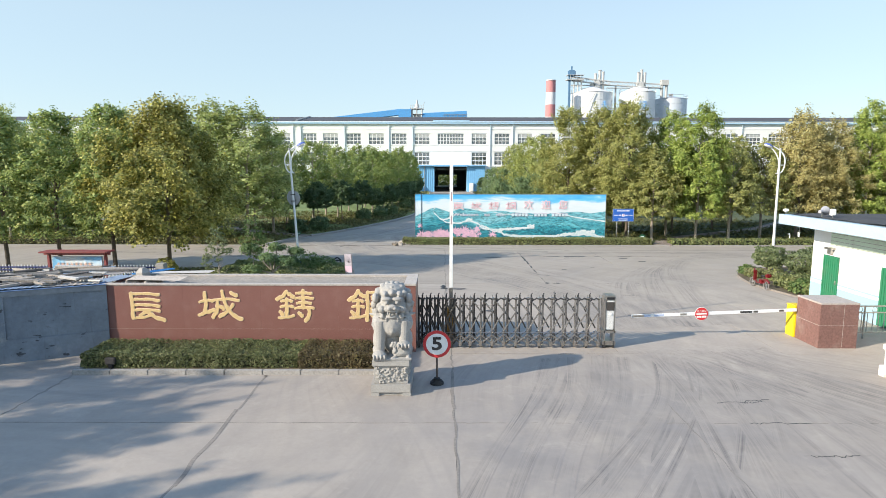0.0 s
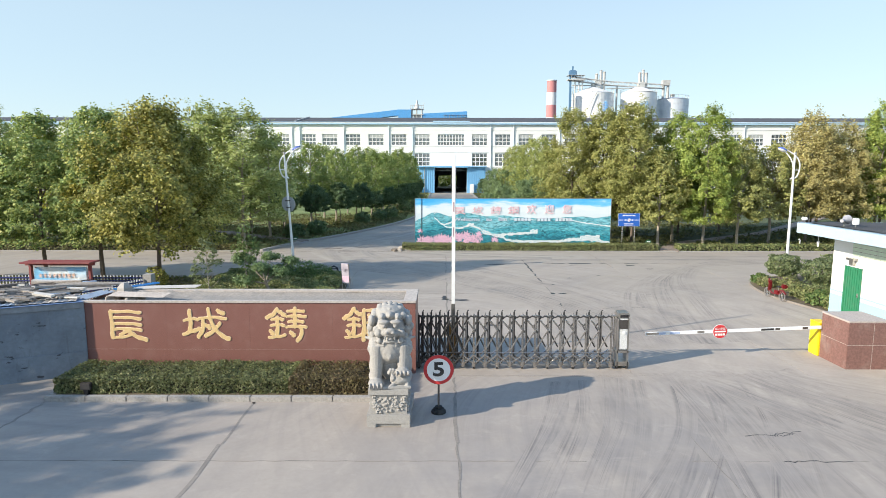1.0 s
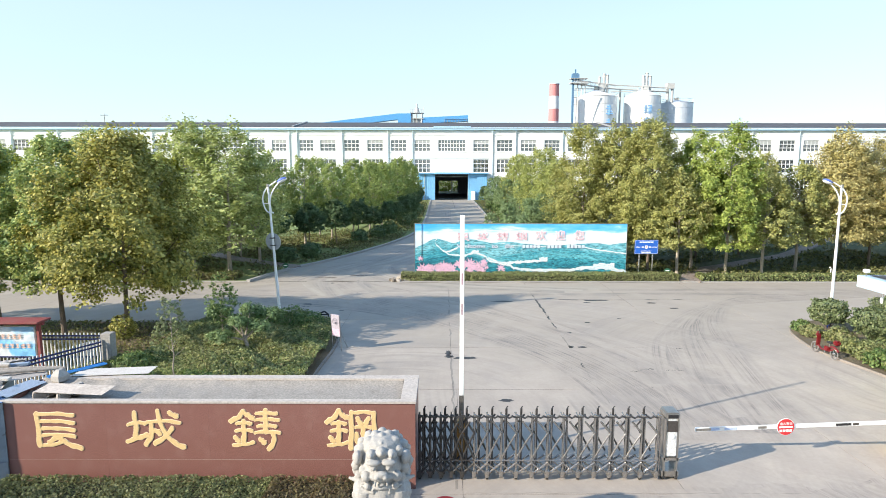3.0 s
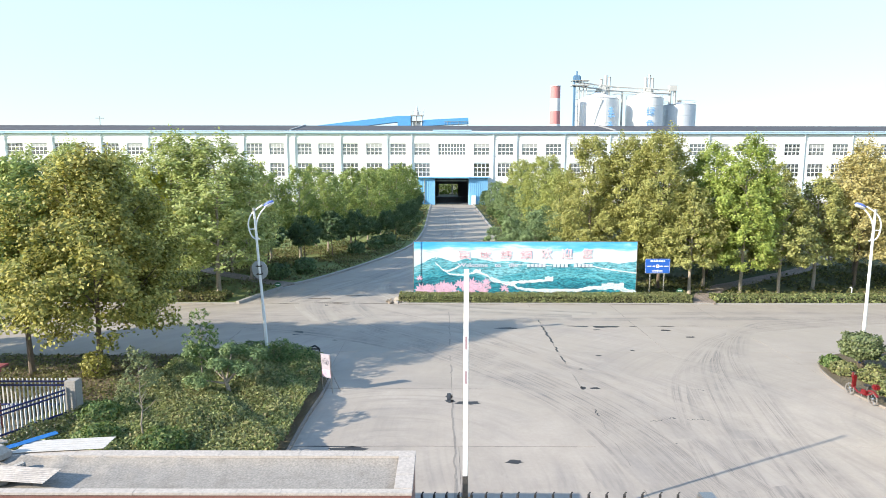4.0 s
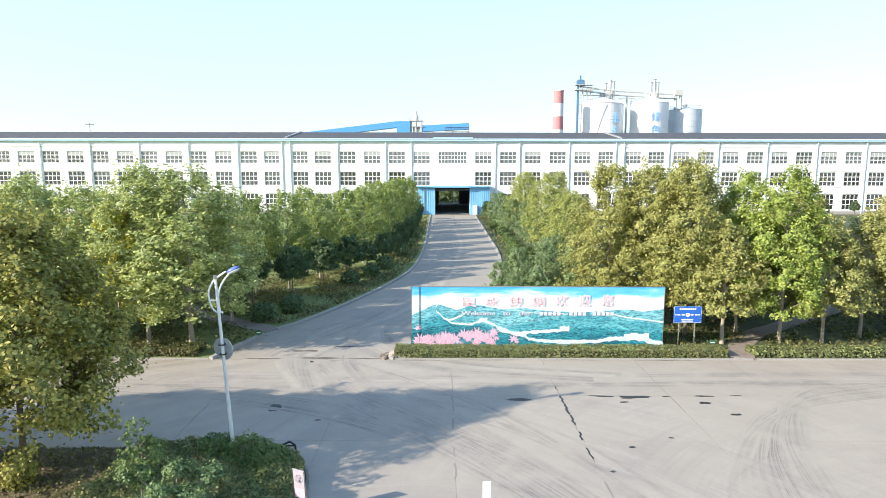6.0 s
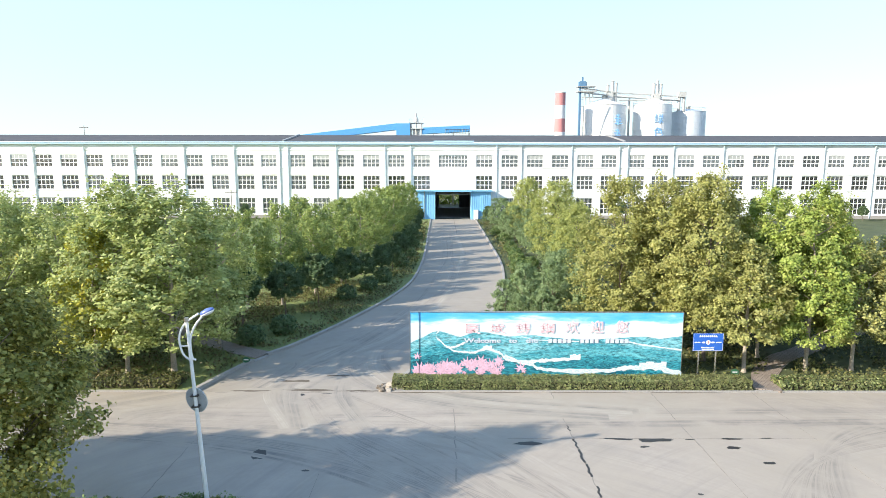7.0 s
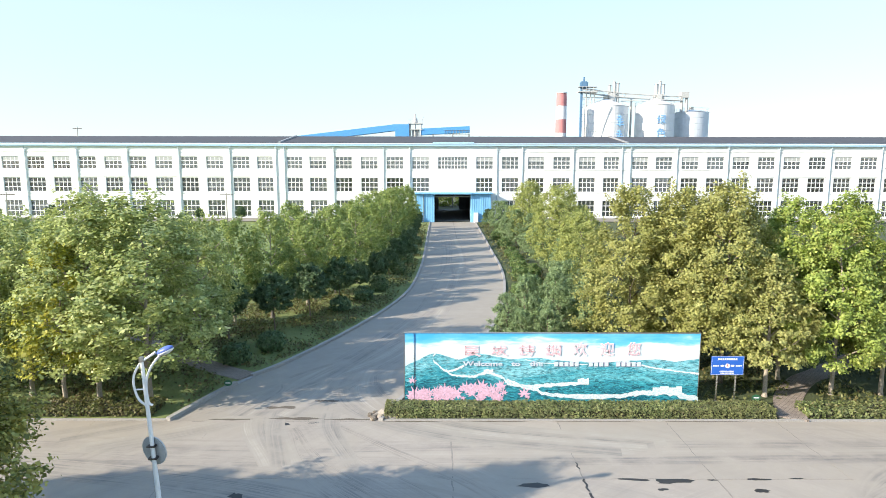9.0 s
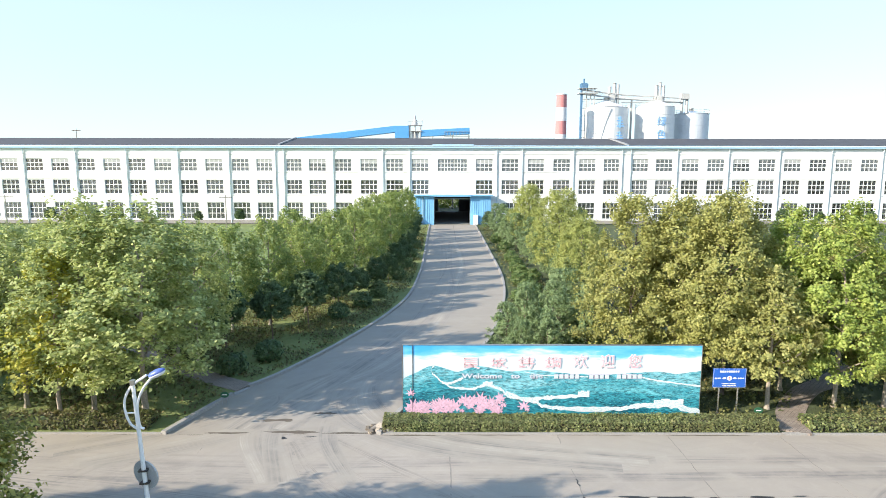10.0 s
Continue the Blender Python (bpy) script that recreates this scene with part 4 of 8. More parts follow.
for a, b, za, zb in ((39.5, 52.0, 32.2, 30.8), (50.5, 67.5, 30.9, 30.0)):
    for y in (-0.7, 0.7):
        for dz in (0, 1.1):
            rod(gb, (a, y, za + dz), (b, y, zb + dz), 0.12)
    for k in range(12):
        x, z = a + (b - a) * k / 11, za + (zb - za) * k / 11
        rod(gb, (x, -0.7, z), (x, -0.7, z + 1.1), 0.06)
        rod(gb, (x, -0.7, z), (min(b, x + (b - a) / 11), -0.7, z + 1.1 + (zb - za) / 11), 0.05)
    box(gb, min(a, b), max(a, b), -0.5, 0.5, min(za, zb) - 0.1, min(za, zb) + 0.1)
part("truss", gb, M_GREYPAINT, gl)
part("chute", R((45.5, -6.6, 27.8), (40.6, -6.8, 19.0), 0.12, seg=8), M_GREYPAINT, gl, "thin sloping grey chute")
part("chute", R((53.6, 1, 30.6), (53.6, 1, 15), 0.3, seg=8), M_GREYPAINT, gl, "upright grey chute")
for x, z0, z1 in ((47.0, 28, 34.2), (48.3, 28, 35.2), (49.3, 28, 34.8), (60.2, 28.5, 34.6), (61.2, 28.5, 35.4), (62.2, 28.5, 34.5), (67.6, 27, 32), (69.0, 27, 31.8)):
    part("vent_pipe", rod(R((x, 0, z0), (x, 0, z1), 0.42, seg=10), (x, 0, z1), (x, 0, z1 + 0.25), 0.6, 0.2, seg=10), M_GREYPAINT, gl)
part("housing", B(67.2, 69.4, -0.8, 0.8, 30.8, 32.4), M_GREYPAINT, gl)
for x, z in ((47.6, 32.6), (61.0, 32.4)):
    part("housing", B(x - 0.8, x + 0.8, -0.8, 0.8, z - 2.6, z - 0.6, bevel=0.1), M_GREYPAINT, gl)

# ---- trees and shrubs ----
OLIVE, POPLAR = "leafy plane tree, olive green turning yellow, on bare trunk", "slender pale green poplar with thin branches"
T_OLIVE = make_tree("plane_tree", 11, 10.1, 1.7, 2.9, L_OLIVE, M_BARK, OLIVE, sprays=640, per=62, leaf=0.071, low=0.75, top=0.58, rough=1.25, group="plane trees")
T_OLIVE2 = make_tree("plane_tree", 12, 10.2, 1.8, 2.85, L_OLIVE, M_BARK, OLIVE, sprays=640, per=62, leaf=0.071, low=0.8, top=0.52, rough=1.25, group="plane trees")
T_NEAR = make_tree("plane_tree", 19, 8.3, 1.95, 3.35, L_NEAR, M_BARK, "broad plane tree, olive green with yellow leaves, low boughs", sprays=900, per=66, leaf=0.07, low=0.72, top=0.75, rough=1.9, group="plane trees")
T_SIDE = make_tree("plane_tree", 27, 8.2, 2.1, 2.15, L_SIDE, M_BARK, "slim plane tree, fresh green with some yellow leaves", sprays=460, per=44, leaf=0.07, low=0.7, top=0.6, group="plane trees")
T_GREEN = make_tree("plane_tree", 13, 9.6, 1.7, 2.5, L_GREEN, M_BARKPALE, "bright green plane tree with pale trunk", sprays=640, per=58, leaf=0.071, low=0.8, top=0.52, rough=1.3, group="plane trees")
T_SMALL = make_tree("plane_tree", 28, 6.8, 1.8, 2.2, L_GOLDOLIVE, M_BARKPALE, "small plane tree, yellow-olive leaves over a pale trunk", sprays=340, per=58, leaf=0.069, low=0.75, top=0.6, group="plane trees")
T_BACK = make_tree("plane_tree", 24, 9.2, 2.0, 2.8, L_OLIVE, M_BARK, "leafy plane tree in the second row, olive green", sprays=360, per=34, leaf=0.11, group="plane trees")
T_LIME = make_tree("plane_tree", 25, 9.3, 1.6, 3.1, L_LIME, M_BARK, "light yellow-green plane tree beside the drive", sprays=560, per=40, leaf=0.085, low=0.75, top=0.42, group="plane trees")
T_YELLOW = make_tree("plane_tree", 14, 9.4, 2.0, 2.9, L_YELLOW, M_BARK, "plane tree in yellow-brown autumn leaf", sprays=560, per=62, leaf=0.072, low=0.7, top=0.6, group="plane trees")
T_PALE = make_tree("poplar_tree", 15, 10.1, 1.8, 2.65, L_PALE, M_BARKPALE, POPLAR, sprays=640, per=36, leaf=0.076, top=0.5, low=0.7, rough=1.3, group="poplars")
T_PALE2 = make_tree("poplar_tree", 16, 8.0, 1.7, 2.3, L_PALE, M_BARKPALE, POPLAR, sprays=380, per=34, leaf=0.077, top=0.5, low=0.6, group="poplars")
T_ROW = make_tree("poplar_tree", 29, 8.0, 1.7, 2.2, L_ROW, M_BARKPALE, "young green poplar in the row beside the drive", sprays=380, per=36, leaf=0.078, top=0.42, low=0.65, group="poplars")
T_DARK = make_tree("evergreen_tree", 17, 4.3, 1.75, 1.35, L_DARK, M_BARK, "small round dark evergreen tree", sprays=300, per=42, leaf=0.07, top=0.5, low=0.7, rough=0.45, group="evergreens", trunk=0.06)
T_GOLD = make_tree("poplar_tree", 26, 7.8, 1.6, 2.3, L_GOLDLEAF, M_BARKPALE, "slender poplar with bright yellow-green leaves", sprays=320, per=22, leaf=0.095, top=0.5, low=0.85, rough=1.3, group="poplars")
T_MID = make_tree("young_tree", 18, 6.0, 0.35, 2.0, L_BLUEGREEN, M_BARK, "young leafy green tree beside the drive", sprays=280, per=36, leaf=0.085, top=0.5, low=0.8, group="young trees", trunk=0.08)

rng = random.Random(5)
plant(T_NEAR, -13.0, 28.2, 25, 1.0)
for x, y, t, s in ((-15.6, 28.2, T_SIDE, 1.0), (-18.2, 28.2, T_SIDE, 0.97), (-20.8, 28.3, T_SIDE, 0.95), (-23.5, 28.3, T_SIDE, 1.0), (-26.2, 28.3, T_SIDE, 1.0),
                   (9.9, 47.5, T_OLIVE, 1.0), (12.1, 46.8, T_OLIVE2, 0.97), (13.8, 44.9, T_OLIVE2, 1.0), (15.1, 43.1, T_SMALL, 0.98), (17.0, 45.4, T_GREEN, 0.98), (18.35, 43.3, T_GREEN, 1.01), (20.75, 43.3, T_SMALL, 1.0),
                   (23.6, 44.4, T_SMALL, 1.05), (26.5, 44.8, T_YELLOW, 1.0), (29.4, 45.6, T_YELLOW, 0.94), (32.0, 45.4, T_GREEN, 1.06), (35.2, 45.6, T_YELLOW, 1.0), (38.6, 45.0, T_YELLOW, 1.0), (44.0, 46.0, T_BACK, 1.0),
                   (11.5, 76.0, T_LIME, 1.0), (11.8, 100.0, T_LIME, 0.98), (10.6, 62.0, T_LIME, 0.82),
                   (15.2, 50.5, T_BACK, 0.95), (19.0, 49.5, T_BACK, 0.8), (23.0, 51.0, T_BACK, 0.85), (30.0, 50.0, T_BACK, 0.85), (36.0, 50.5, T_BACK, 0.95), (27.0, 56.0, T_BACK, 0.9), (33.0, 54.0, T_BACK, 0.95), (40.0, 54.0, T_BACK, 1.0), (47.0, 55.0, T_BACK, 1.0)):
    plant(t, x, y, rng.uniform(0, 360), s)
for x, y, t, s in ((-13.9, 42.6, T_PALE, 0.96), (-16.2, 42.5, T_PALE, 0.98), (-17.5, 42.1, T_GOLD, 0.97), (-19.8, 43.2, T_PALE2, 1.1), (-22.6, 43.0, T_PALE, 0.93), (-25.3, 43.2, T_PALE2, 1.12), (-28.0, 43.4, T_GOLD, 1.0), (-31.2, 43.0, T_PALE, 0.95), (-35.5, 43.2, T_PALE2, 1.1), (-41, 43.5, T_PALE, 0.95),
                   (-13.6, 47.9, T_PALE2, 1.06), (-15.9, 50.6, T_PALE2, 1.0), (-18.6, 48.6, T_PALE2, 1.08), (-22.0, 49.0, T_PALE2, 1.05), (-27.0, 50.0, T_PALE2, 1.1), (-33.5, 49.5, T_PALE2, 1.1), (-40, 50, T_PALE2, 1.1), (-47, 50, T_PALE2, 1.1)):
    plant(t, x, y, rng.uniform(0, 360), s, wide=1.42 if x > -14 and y < 44 else 1.16 if x > -17 and y < 44 else 1.0)
for x, y in ((-14.6, 56.2), (-12.6, 58.2), (-10.9, 62.0), (-9.5, 66.6), (-12.8, 65.6), (-8.4, 71.5), (-11.4, 72.5), (-7.6, 77), (-10.4, 80), (-7.1, 83.5), (-9.8, 88), (-6.7, 91), (-9.4, 96), (-6.4, 99.5), (-9.0, 104), (-6.2, 109), (-9.0, 113), (-6.1, 119)):
    plant(T_ROW, x, y, rng.uniform(0, 360), rng.uniform(0.9, 1.0) * (1.06 if y > 85 else 1.0))
for x, y in ((-13.8, 52.7), (-11.3, 54.2), (-9.7, 57.5), (-8.3, 61.6), (-7.2, 65.4), (-6.1, 69.0), (-5.5, 73.6), (-5.1, 78.6), (-4.8, 84), (-4.7, 89.5), (-4.7, 95), (-4.7, 101), (-4.7, 108), (-4.8, 116), (-4.9, 125), (8.3, 128)):
    plant(T_DARK, x, y, rng.uniform(0, 360), rng.uniform(0.9, 1.05) * (0.8 if y > 62 else 1.0))
for x, y, s in ((3.6, 50.6, 0.58), (5.0, 53.0, 0.68), (5.6, 55.6, 0.62), (8.0, 58.4, 0.7), (9.9, 62, 0.72), (10.9, 67, 0.72), (11.3, 72.5, 0.75), (11.4, 78, 0.78), (11.2, 84, 0.85), (10.9, 91, 0.88), (9.9, 98, 0.88), (9.8, 106, 0.9), (9.8, 115, 0.92), (9.4, 124, 0.85), (6.6, 52.0, 0.75), (4.2, 48.4, 0.5), (5.6, 48.0, 0.58), (6.6, 50.2, 0.66), (5.2, 50.4, 0.55), (8.2, 54.8, 0.8), (8.4, 50.5, 0.75)):
    plant(T_MID, x, y, rng.uniform(0, 360), s)
for x, y, s in ((14.5, 88, 1.0), (13.4, 112, 1.05), (18.5, 62, 1.0)):
    plant(T_PALE2, x, y, rng.uniform(0, 360), s * 0.95)
for k in range(20):
    x = -88 + k * 9.6 + rng.uniform(-1.5, 1.5)
    if not -9 < x < 14:
        plant(T_DARK, x, 133.5 + rng.uniform(-1, 1), rng.uniform(0, 360), rng.uniform(0.7, 0.95))
# trees outside the view whose shade falls across the yard
for x, y, t, s in ((-20.2, 5.2, T_BACK, 0.84), (-21.6, 6.5, T_BACK, 0.9), (-21.6, 3.9, T_BACK, 0.85), (-20.9, 1.5, T_BACK, 0.87), (-21.8, -1.0, T_BACK, 0.85), (-18.6, -2.6, T_BACK, 0.8), (-24.3, 7.9, T_BACK, 0.92), (-24.5, 3.6, T_BACK, 0.88), (-25.0, 0.4, T_BACK, 0.9), (-17.4, 2.4, T_BACK, 0.8), (-16.8, -0.6, T_BACK, 0.82), (-19.0, 0.2, T_BACK, 0.9)):
    plant(t, x, y, rng.uniform(0, 360), s)
for t in (T_ROW, T_GOLD, T_LIME, T_BACK, T_OLIVE, T_OLIVE2, T_NEAR, T_SIDE, T_SMALL, T_GREEN, T_YELLOW, T_PALE, T_PALE2, T_DARK, T_MID):
    discard(t)

# clipped balls and shrubs beside the drive
for k, (x, y, r) in enumerate(((6.6, 57.6, 0.6), (6.9, 60.2, 0.65), (7.2, 63.4, 0.65), (7.8, 71.2, 0.7), (8.0, 77.8, 0.75), (8.2, 84.0, 0.75), (-11.7, 47.9, 0.78), (-10.4, 50.3, 0.8), (-8.0, 60.2, 0.8), (-6.7, 63.9, 0.8), (-5.9, 68.0, 0.85), (-4.9, 76.5, 0.9), (-4.4, 83, 0.9), (-4.2, 91, 0.9), (-4.1, 100, 0.9), (7.9, 80, 0.9), (8.1, 88, 0.9), (8.1, 97, 0.9), (8.0, 107, 0.9), (7.3, 73.5, 0.85), (6.4, 66.0, 0.8), (7.9, 69.0, 0.85), (8.9, 75.5, 0.8), (6.0, 61.6, 0.75), (8.4, 132, 1.2))):
    bush("ball_shrub", x, y, r, r, r * 0.85, r * 0.72, L_DARK if x < 0 else L_SHRUB, 1300, 0.085, 40 + k, "clipped round dark green shrub on the grass", group="clipped shrubs")
hedge_box("low_hedge", -2.75, 14.25, 40.55, 41.6, 0.02, 0.47, L_COVER, 22000, 0.045, 3, "low clipped green hedge in front of the billboard")
hedge_box("low_hedge", 15.7, 40, 40.58, 41.7, 0.02, 0.4, L_COVER, 12000, 0.065, 4, "low green hedge along the road edge")
hedge_box("low_hedge", -50, -12.9, 40.65, 42.0, 0.02, 0.42, L_HEDGE, 16000, 0.07, 5, "low brownish green hedge along the road edge")


def weeds(name, x0, x1, y0, y1, count, high, leaf, mat, seed, label, keep):
    """Thin weeds and fallen leaves scattered over a verge."""
    g = np.random.default_rng(seed)
    x, y = g.uniform(x0, x1, count), g.uniform(y0, y1, count)
    patch = np.sin(x * 0.9 + 1.3 * np.sin(y * 0.6)) * np.cos(y * 0.8 + np.sin(x * 0.5)) + g.normal(size=count) * 0.35
    ok = keep(x, y) & (patch > -0.25)
    x, y, patch = x[ok], y[ok], patch[ok]
    z = 0.09 + high * g.uniform(0.1, 1.0, len(x)) * np.clip(0.4 + patch, 0.15, 1)
    return tagged(new(name, leaf_mesh(name, np.stack([x, y, z], 1), leaf, mat, g, 0.7)), label, "ground cover", kind="stuff")


LX, LY = np.array([p.x for p in DRIVE_L]), np.array([p.y for p in DRIVE_L])
RX, RY = np.array([p.x for p in DRIVE_R]), np.array([p.y for p in DRIVE_R])
left_of, right_of = (lambda y: np.interp(y, LY, LX)), (lambda y: np.interp(y, RY, RX))
off_path = lambda x, y: np.abs((y - 46.2) + (x + 11) * 0.62) > 1.0
weeds("verge_weeds", -34, -4, 42.0, 70.0, 34000, 0.3, 0.085, L_HEDGE, 51, "low weeds and brown leaves under the trees", lambda x, y: (x < left_of(y) - 0.5) & off_path(x, y))
weeds("verge_weeds", -9, -3, 70.0, 130.0, 9000, 0.4, 0.12, L_HEDGE, 52, "low weeds and brown leaves beside the drive", lambda x, y: (x < left_of(y) - 0.4) & (x > left_of(y) - 4))
weeds("verge_weeds", 1, 34, 42.2, 60.0, 26000, 0.28, 0.085, L_HEDGE, 53, "low weeds in the shade under the trees", lambda x, y: (x > right_of(y) + 0.5) & (np.abs(y - np.interp(x, (15.2, 18.6, 27.2, 33), (40.5, 45.8, 51.8, 58))) > 1.1))
weeds("verge_weeds", 5, 14, 60.0, 132.0, 9000, 0.4, 0.12, L_HEDGE, 54, "low weeds and brown leaves beside the drive", lambda x, y: (x > right_of(y) + 0.4) & (x < right_of(y) + 4))
weeds("dry_litter", -34, -4, 41.8, 66.0, 26000, 0.08, 0.07, L_BOXDRY, 55, "dry brown fallen leaves under the trees", lambda x, y: (x < left_of(y) - 0.4) & off_path(x, y))


# ---- gate wall with gilded emblems, planter and hedge ----
WX0, WX1, WY, WB, WZ = -9.56, -0.77, 16.62, 18.22, 1.975
gw = thing("gate_wall", (0, 0, 0), "low gate wall clad in red-brown granite with gilded emblems", "wall")
part("core", box(box(B(WX0 + 0.05, WX1 - 0.05, WY + 0.03, WB - 0.02, -0.05, 1.755), WX0 + 0.05, WX1 - 0.05, WY + 0.03, WY + 0.1, 1.755, WZ - 0.06), WX0 + 0.05, WX1 - 0.05, WB - 0.2, WB - 0.02, 1.755, WZ - 0.06), M_GREYWALL, gw, "grey concrete core")
bm = bmesh.new()
rows = []
for i in range(81):
    x = WX0 + 0.06 + (WX1 - 0.34 - WX0 - 0.06) * i / 80
    row = []
    for k in range(13):
        y = WY + 0.11 + (WB - 0.21 - WY - 0.11) * k / 12
        rough = max(0.0, 1 - (x - WX0) / 5.0) * 0.7 + 0.3 * (k / 12) ** 2
        lift = 0.03 * (k / 12) ** 3 + 0.085 * (k / 12) ** 9 + rough * (0.05 + 0.07 * noise.noise(Vector((x * 2.6, y * 3.4, 1))) + 0.05 * noise.noise(Vector((x * 7, y * 8, 2))))
        row.append(bm.verts.new((x, y, 1.80 + lift)))
    rows.append(row)
for a, b in zip(rows, rows[1:]):
    for k in range(12):
        bm.faces.new((a[k], b[k], b[k + 1], a[k + 1]))
part("fill", bm, M_FILL, gw, "dusty rubble and earth fill", True)
rng = random.Random(3)
pw = (WX1 - WX0) / 8
for k in range(8):
    for z0, z1 in ((0.0, 0.662), (0.668, WZ - 0.05)):
        part("panel", B(WX0 + k * pw + 0.0008, WX0 + (k + 1) * pw - 0.0008, WY, WY + 0.028, z0, z1), M_GRANITE, gw)
part("joint", B(WX0 + 0.01, WX1 - 0.06, WY + 0.003, WY + 0.026, 0.656, 0.674), M_COPING, gw, "pale mortar joint")
for y0, y1 in ((WY + 0.03, WY + 0.8), (WY + 0.806, WB)):
    part("panel", B(WX1 - 0.048, WX1, y0, y1, 0, WZ - 0.05, bevel=0.003), M_GRANITE, gw)
    part("panel", B(WX0, WX0 + 0.048, y0, y1, 0, WZ - 0.05, bevel=0.003), M_GRANITE, gw)
x = WX0 - 0.02
while x < WX1 - 0.2:
    e = min(x + rng.uniform(0.8, 1.15), WX1 + 0.02)
    e = WX1 + 0.02 if WX1 - e < 0.4 else e
    part("coping_stone", B(x, e - 0.001, WY - 0.025, WY + 0.13, WZ - 0.05, WZ, bevel=0.004), M_COPING, gw)
    part("coping_stone", B(x, e - 0.001, WB - 0.22, WB + 0.02, WZ - 0.05, WZ, bevel=0.004), M_COPING, gw)
    x = e
for y0, y1 in ((WY + 0.136, WY + 0.65), (WY + 0.656, WB - 0.226)):
    part("coping_stone", B(WX1 - 0.32, WX1 + 0.02, y0, y1, WZ - 0.05, WZ, bevel=0.008), M_COPING, gw)


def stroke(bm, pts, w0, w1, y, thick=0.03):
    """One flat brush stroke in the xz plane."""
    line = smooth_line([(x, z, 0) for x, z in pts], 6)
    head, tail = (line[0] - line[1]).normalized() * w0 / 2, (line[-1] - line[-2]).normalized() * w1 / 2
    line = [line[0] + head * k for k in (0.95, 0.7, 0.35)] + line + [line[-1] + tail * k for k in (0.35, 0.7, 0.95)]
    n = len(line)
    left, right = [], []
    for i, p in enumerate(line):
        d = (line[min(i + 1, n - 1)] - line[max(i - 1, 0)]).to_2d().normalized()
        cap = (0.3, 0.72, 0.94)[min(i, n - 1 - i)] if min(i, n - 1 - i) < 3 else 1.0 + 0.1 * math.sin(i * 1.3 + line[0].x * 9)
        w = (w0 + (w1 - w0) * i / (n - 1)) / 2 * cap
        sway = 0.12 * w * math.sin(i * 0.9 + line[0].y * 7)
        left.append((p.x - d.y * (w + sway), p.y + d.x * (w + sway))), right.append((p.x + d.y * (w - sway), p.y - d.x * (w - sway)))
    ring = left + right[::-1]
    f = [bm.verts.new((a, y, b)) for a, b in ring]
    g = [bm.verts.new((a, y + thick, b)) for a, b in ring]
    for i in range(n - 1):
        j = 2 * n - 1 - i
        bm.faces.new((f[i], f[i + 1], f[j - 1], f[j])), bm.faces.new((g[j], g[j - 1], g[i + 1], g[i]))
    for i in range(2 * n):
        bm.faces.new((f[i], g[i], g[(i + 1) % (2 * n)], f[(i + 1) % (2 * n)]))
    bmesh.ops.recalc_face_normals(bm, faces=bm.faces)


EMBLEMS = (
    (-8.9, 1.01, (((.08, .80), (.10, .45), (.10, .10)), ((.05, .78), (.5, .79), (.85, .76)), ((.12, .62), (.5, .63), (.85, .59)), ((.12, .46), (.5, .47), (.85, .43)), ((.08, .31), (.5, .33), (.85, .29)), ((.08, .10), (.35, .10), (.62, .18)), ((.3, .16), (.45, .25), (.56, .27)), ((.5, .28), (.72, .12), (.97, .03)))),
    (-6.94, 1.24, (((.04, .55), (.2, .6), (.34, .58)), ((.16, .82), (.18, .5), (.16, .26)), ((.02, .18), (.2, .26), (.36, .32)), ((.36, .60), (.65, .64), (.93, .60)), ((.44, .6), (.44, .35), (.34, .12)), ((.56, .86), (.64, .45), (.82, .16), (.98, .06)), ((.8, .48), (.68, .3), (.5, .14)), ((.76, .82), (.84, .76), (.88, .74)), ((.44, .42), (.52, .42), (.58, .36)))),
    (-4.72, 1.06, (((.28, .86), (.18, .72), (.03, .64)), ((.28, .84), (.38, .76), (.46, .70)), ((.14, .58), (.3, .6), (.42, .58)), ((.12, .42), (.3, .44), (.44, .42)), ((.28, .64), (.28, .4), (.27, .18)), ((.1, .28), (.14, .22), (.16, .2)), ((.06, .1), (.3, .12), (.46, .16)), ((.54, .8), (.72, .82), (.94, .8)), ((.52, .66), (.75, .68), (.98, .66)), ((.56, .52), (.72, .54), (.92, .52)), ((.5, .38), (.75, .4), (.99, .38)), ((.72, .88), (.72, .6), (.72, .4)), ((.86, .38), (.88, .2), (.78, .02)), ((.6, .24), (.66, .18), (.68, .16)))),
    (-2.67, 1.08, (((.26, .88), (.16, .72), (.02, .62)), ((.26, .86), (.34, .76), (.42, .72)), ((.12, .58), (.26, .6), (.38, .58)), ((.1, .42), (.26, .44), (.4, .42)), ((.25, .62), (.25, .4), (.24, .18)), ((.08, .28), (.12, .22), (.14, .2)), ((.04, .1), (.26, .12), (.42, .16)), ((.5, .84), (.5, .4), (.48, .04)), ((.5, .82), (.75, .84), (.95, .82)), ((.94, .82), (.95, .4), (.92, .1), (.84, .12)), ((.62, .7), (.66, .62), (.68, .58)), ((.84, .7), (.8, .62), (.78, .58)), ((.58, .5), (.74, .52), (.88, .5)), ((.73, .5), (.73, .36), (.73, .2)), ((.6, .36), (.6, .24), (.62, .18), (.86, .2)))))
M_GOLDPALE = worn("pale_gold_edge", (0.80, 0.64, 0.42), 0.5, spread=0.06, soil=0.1)
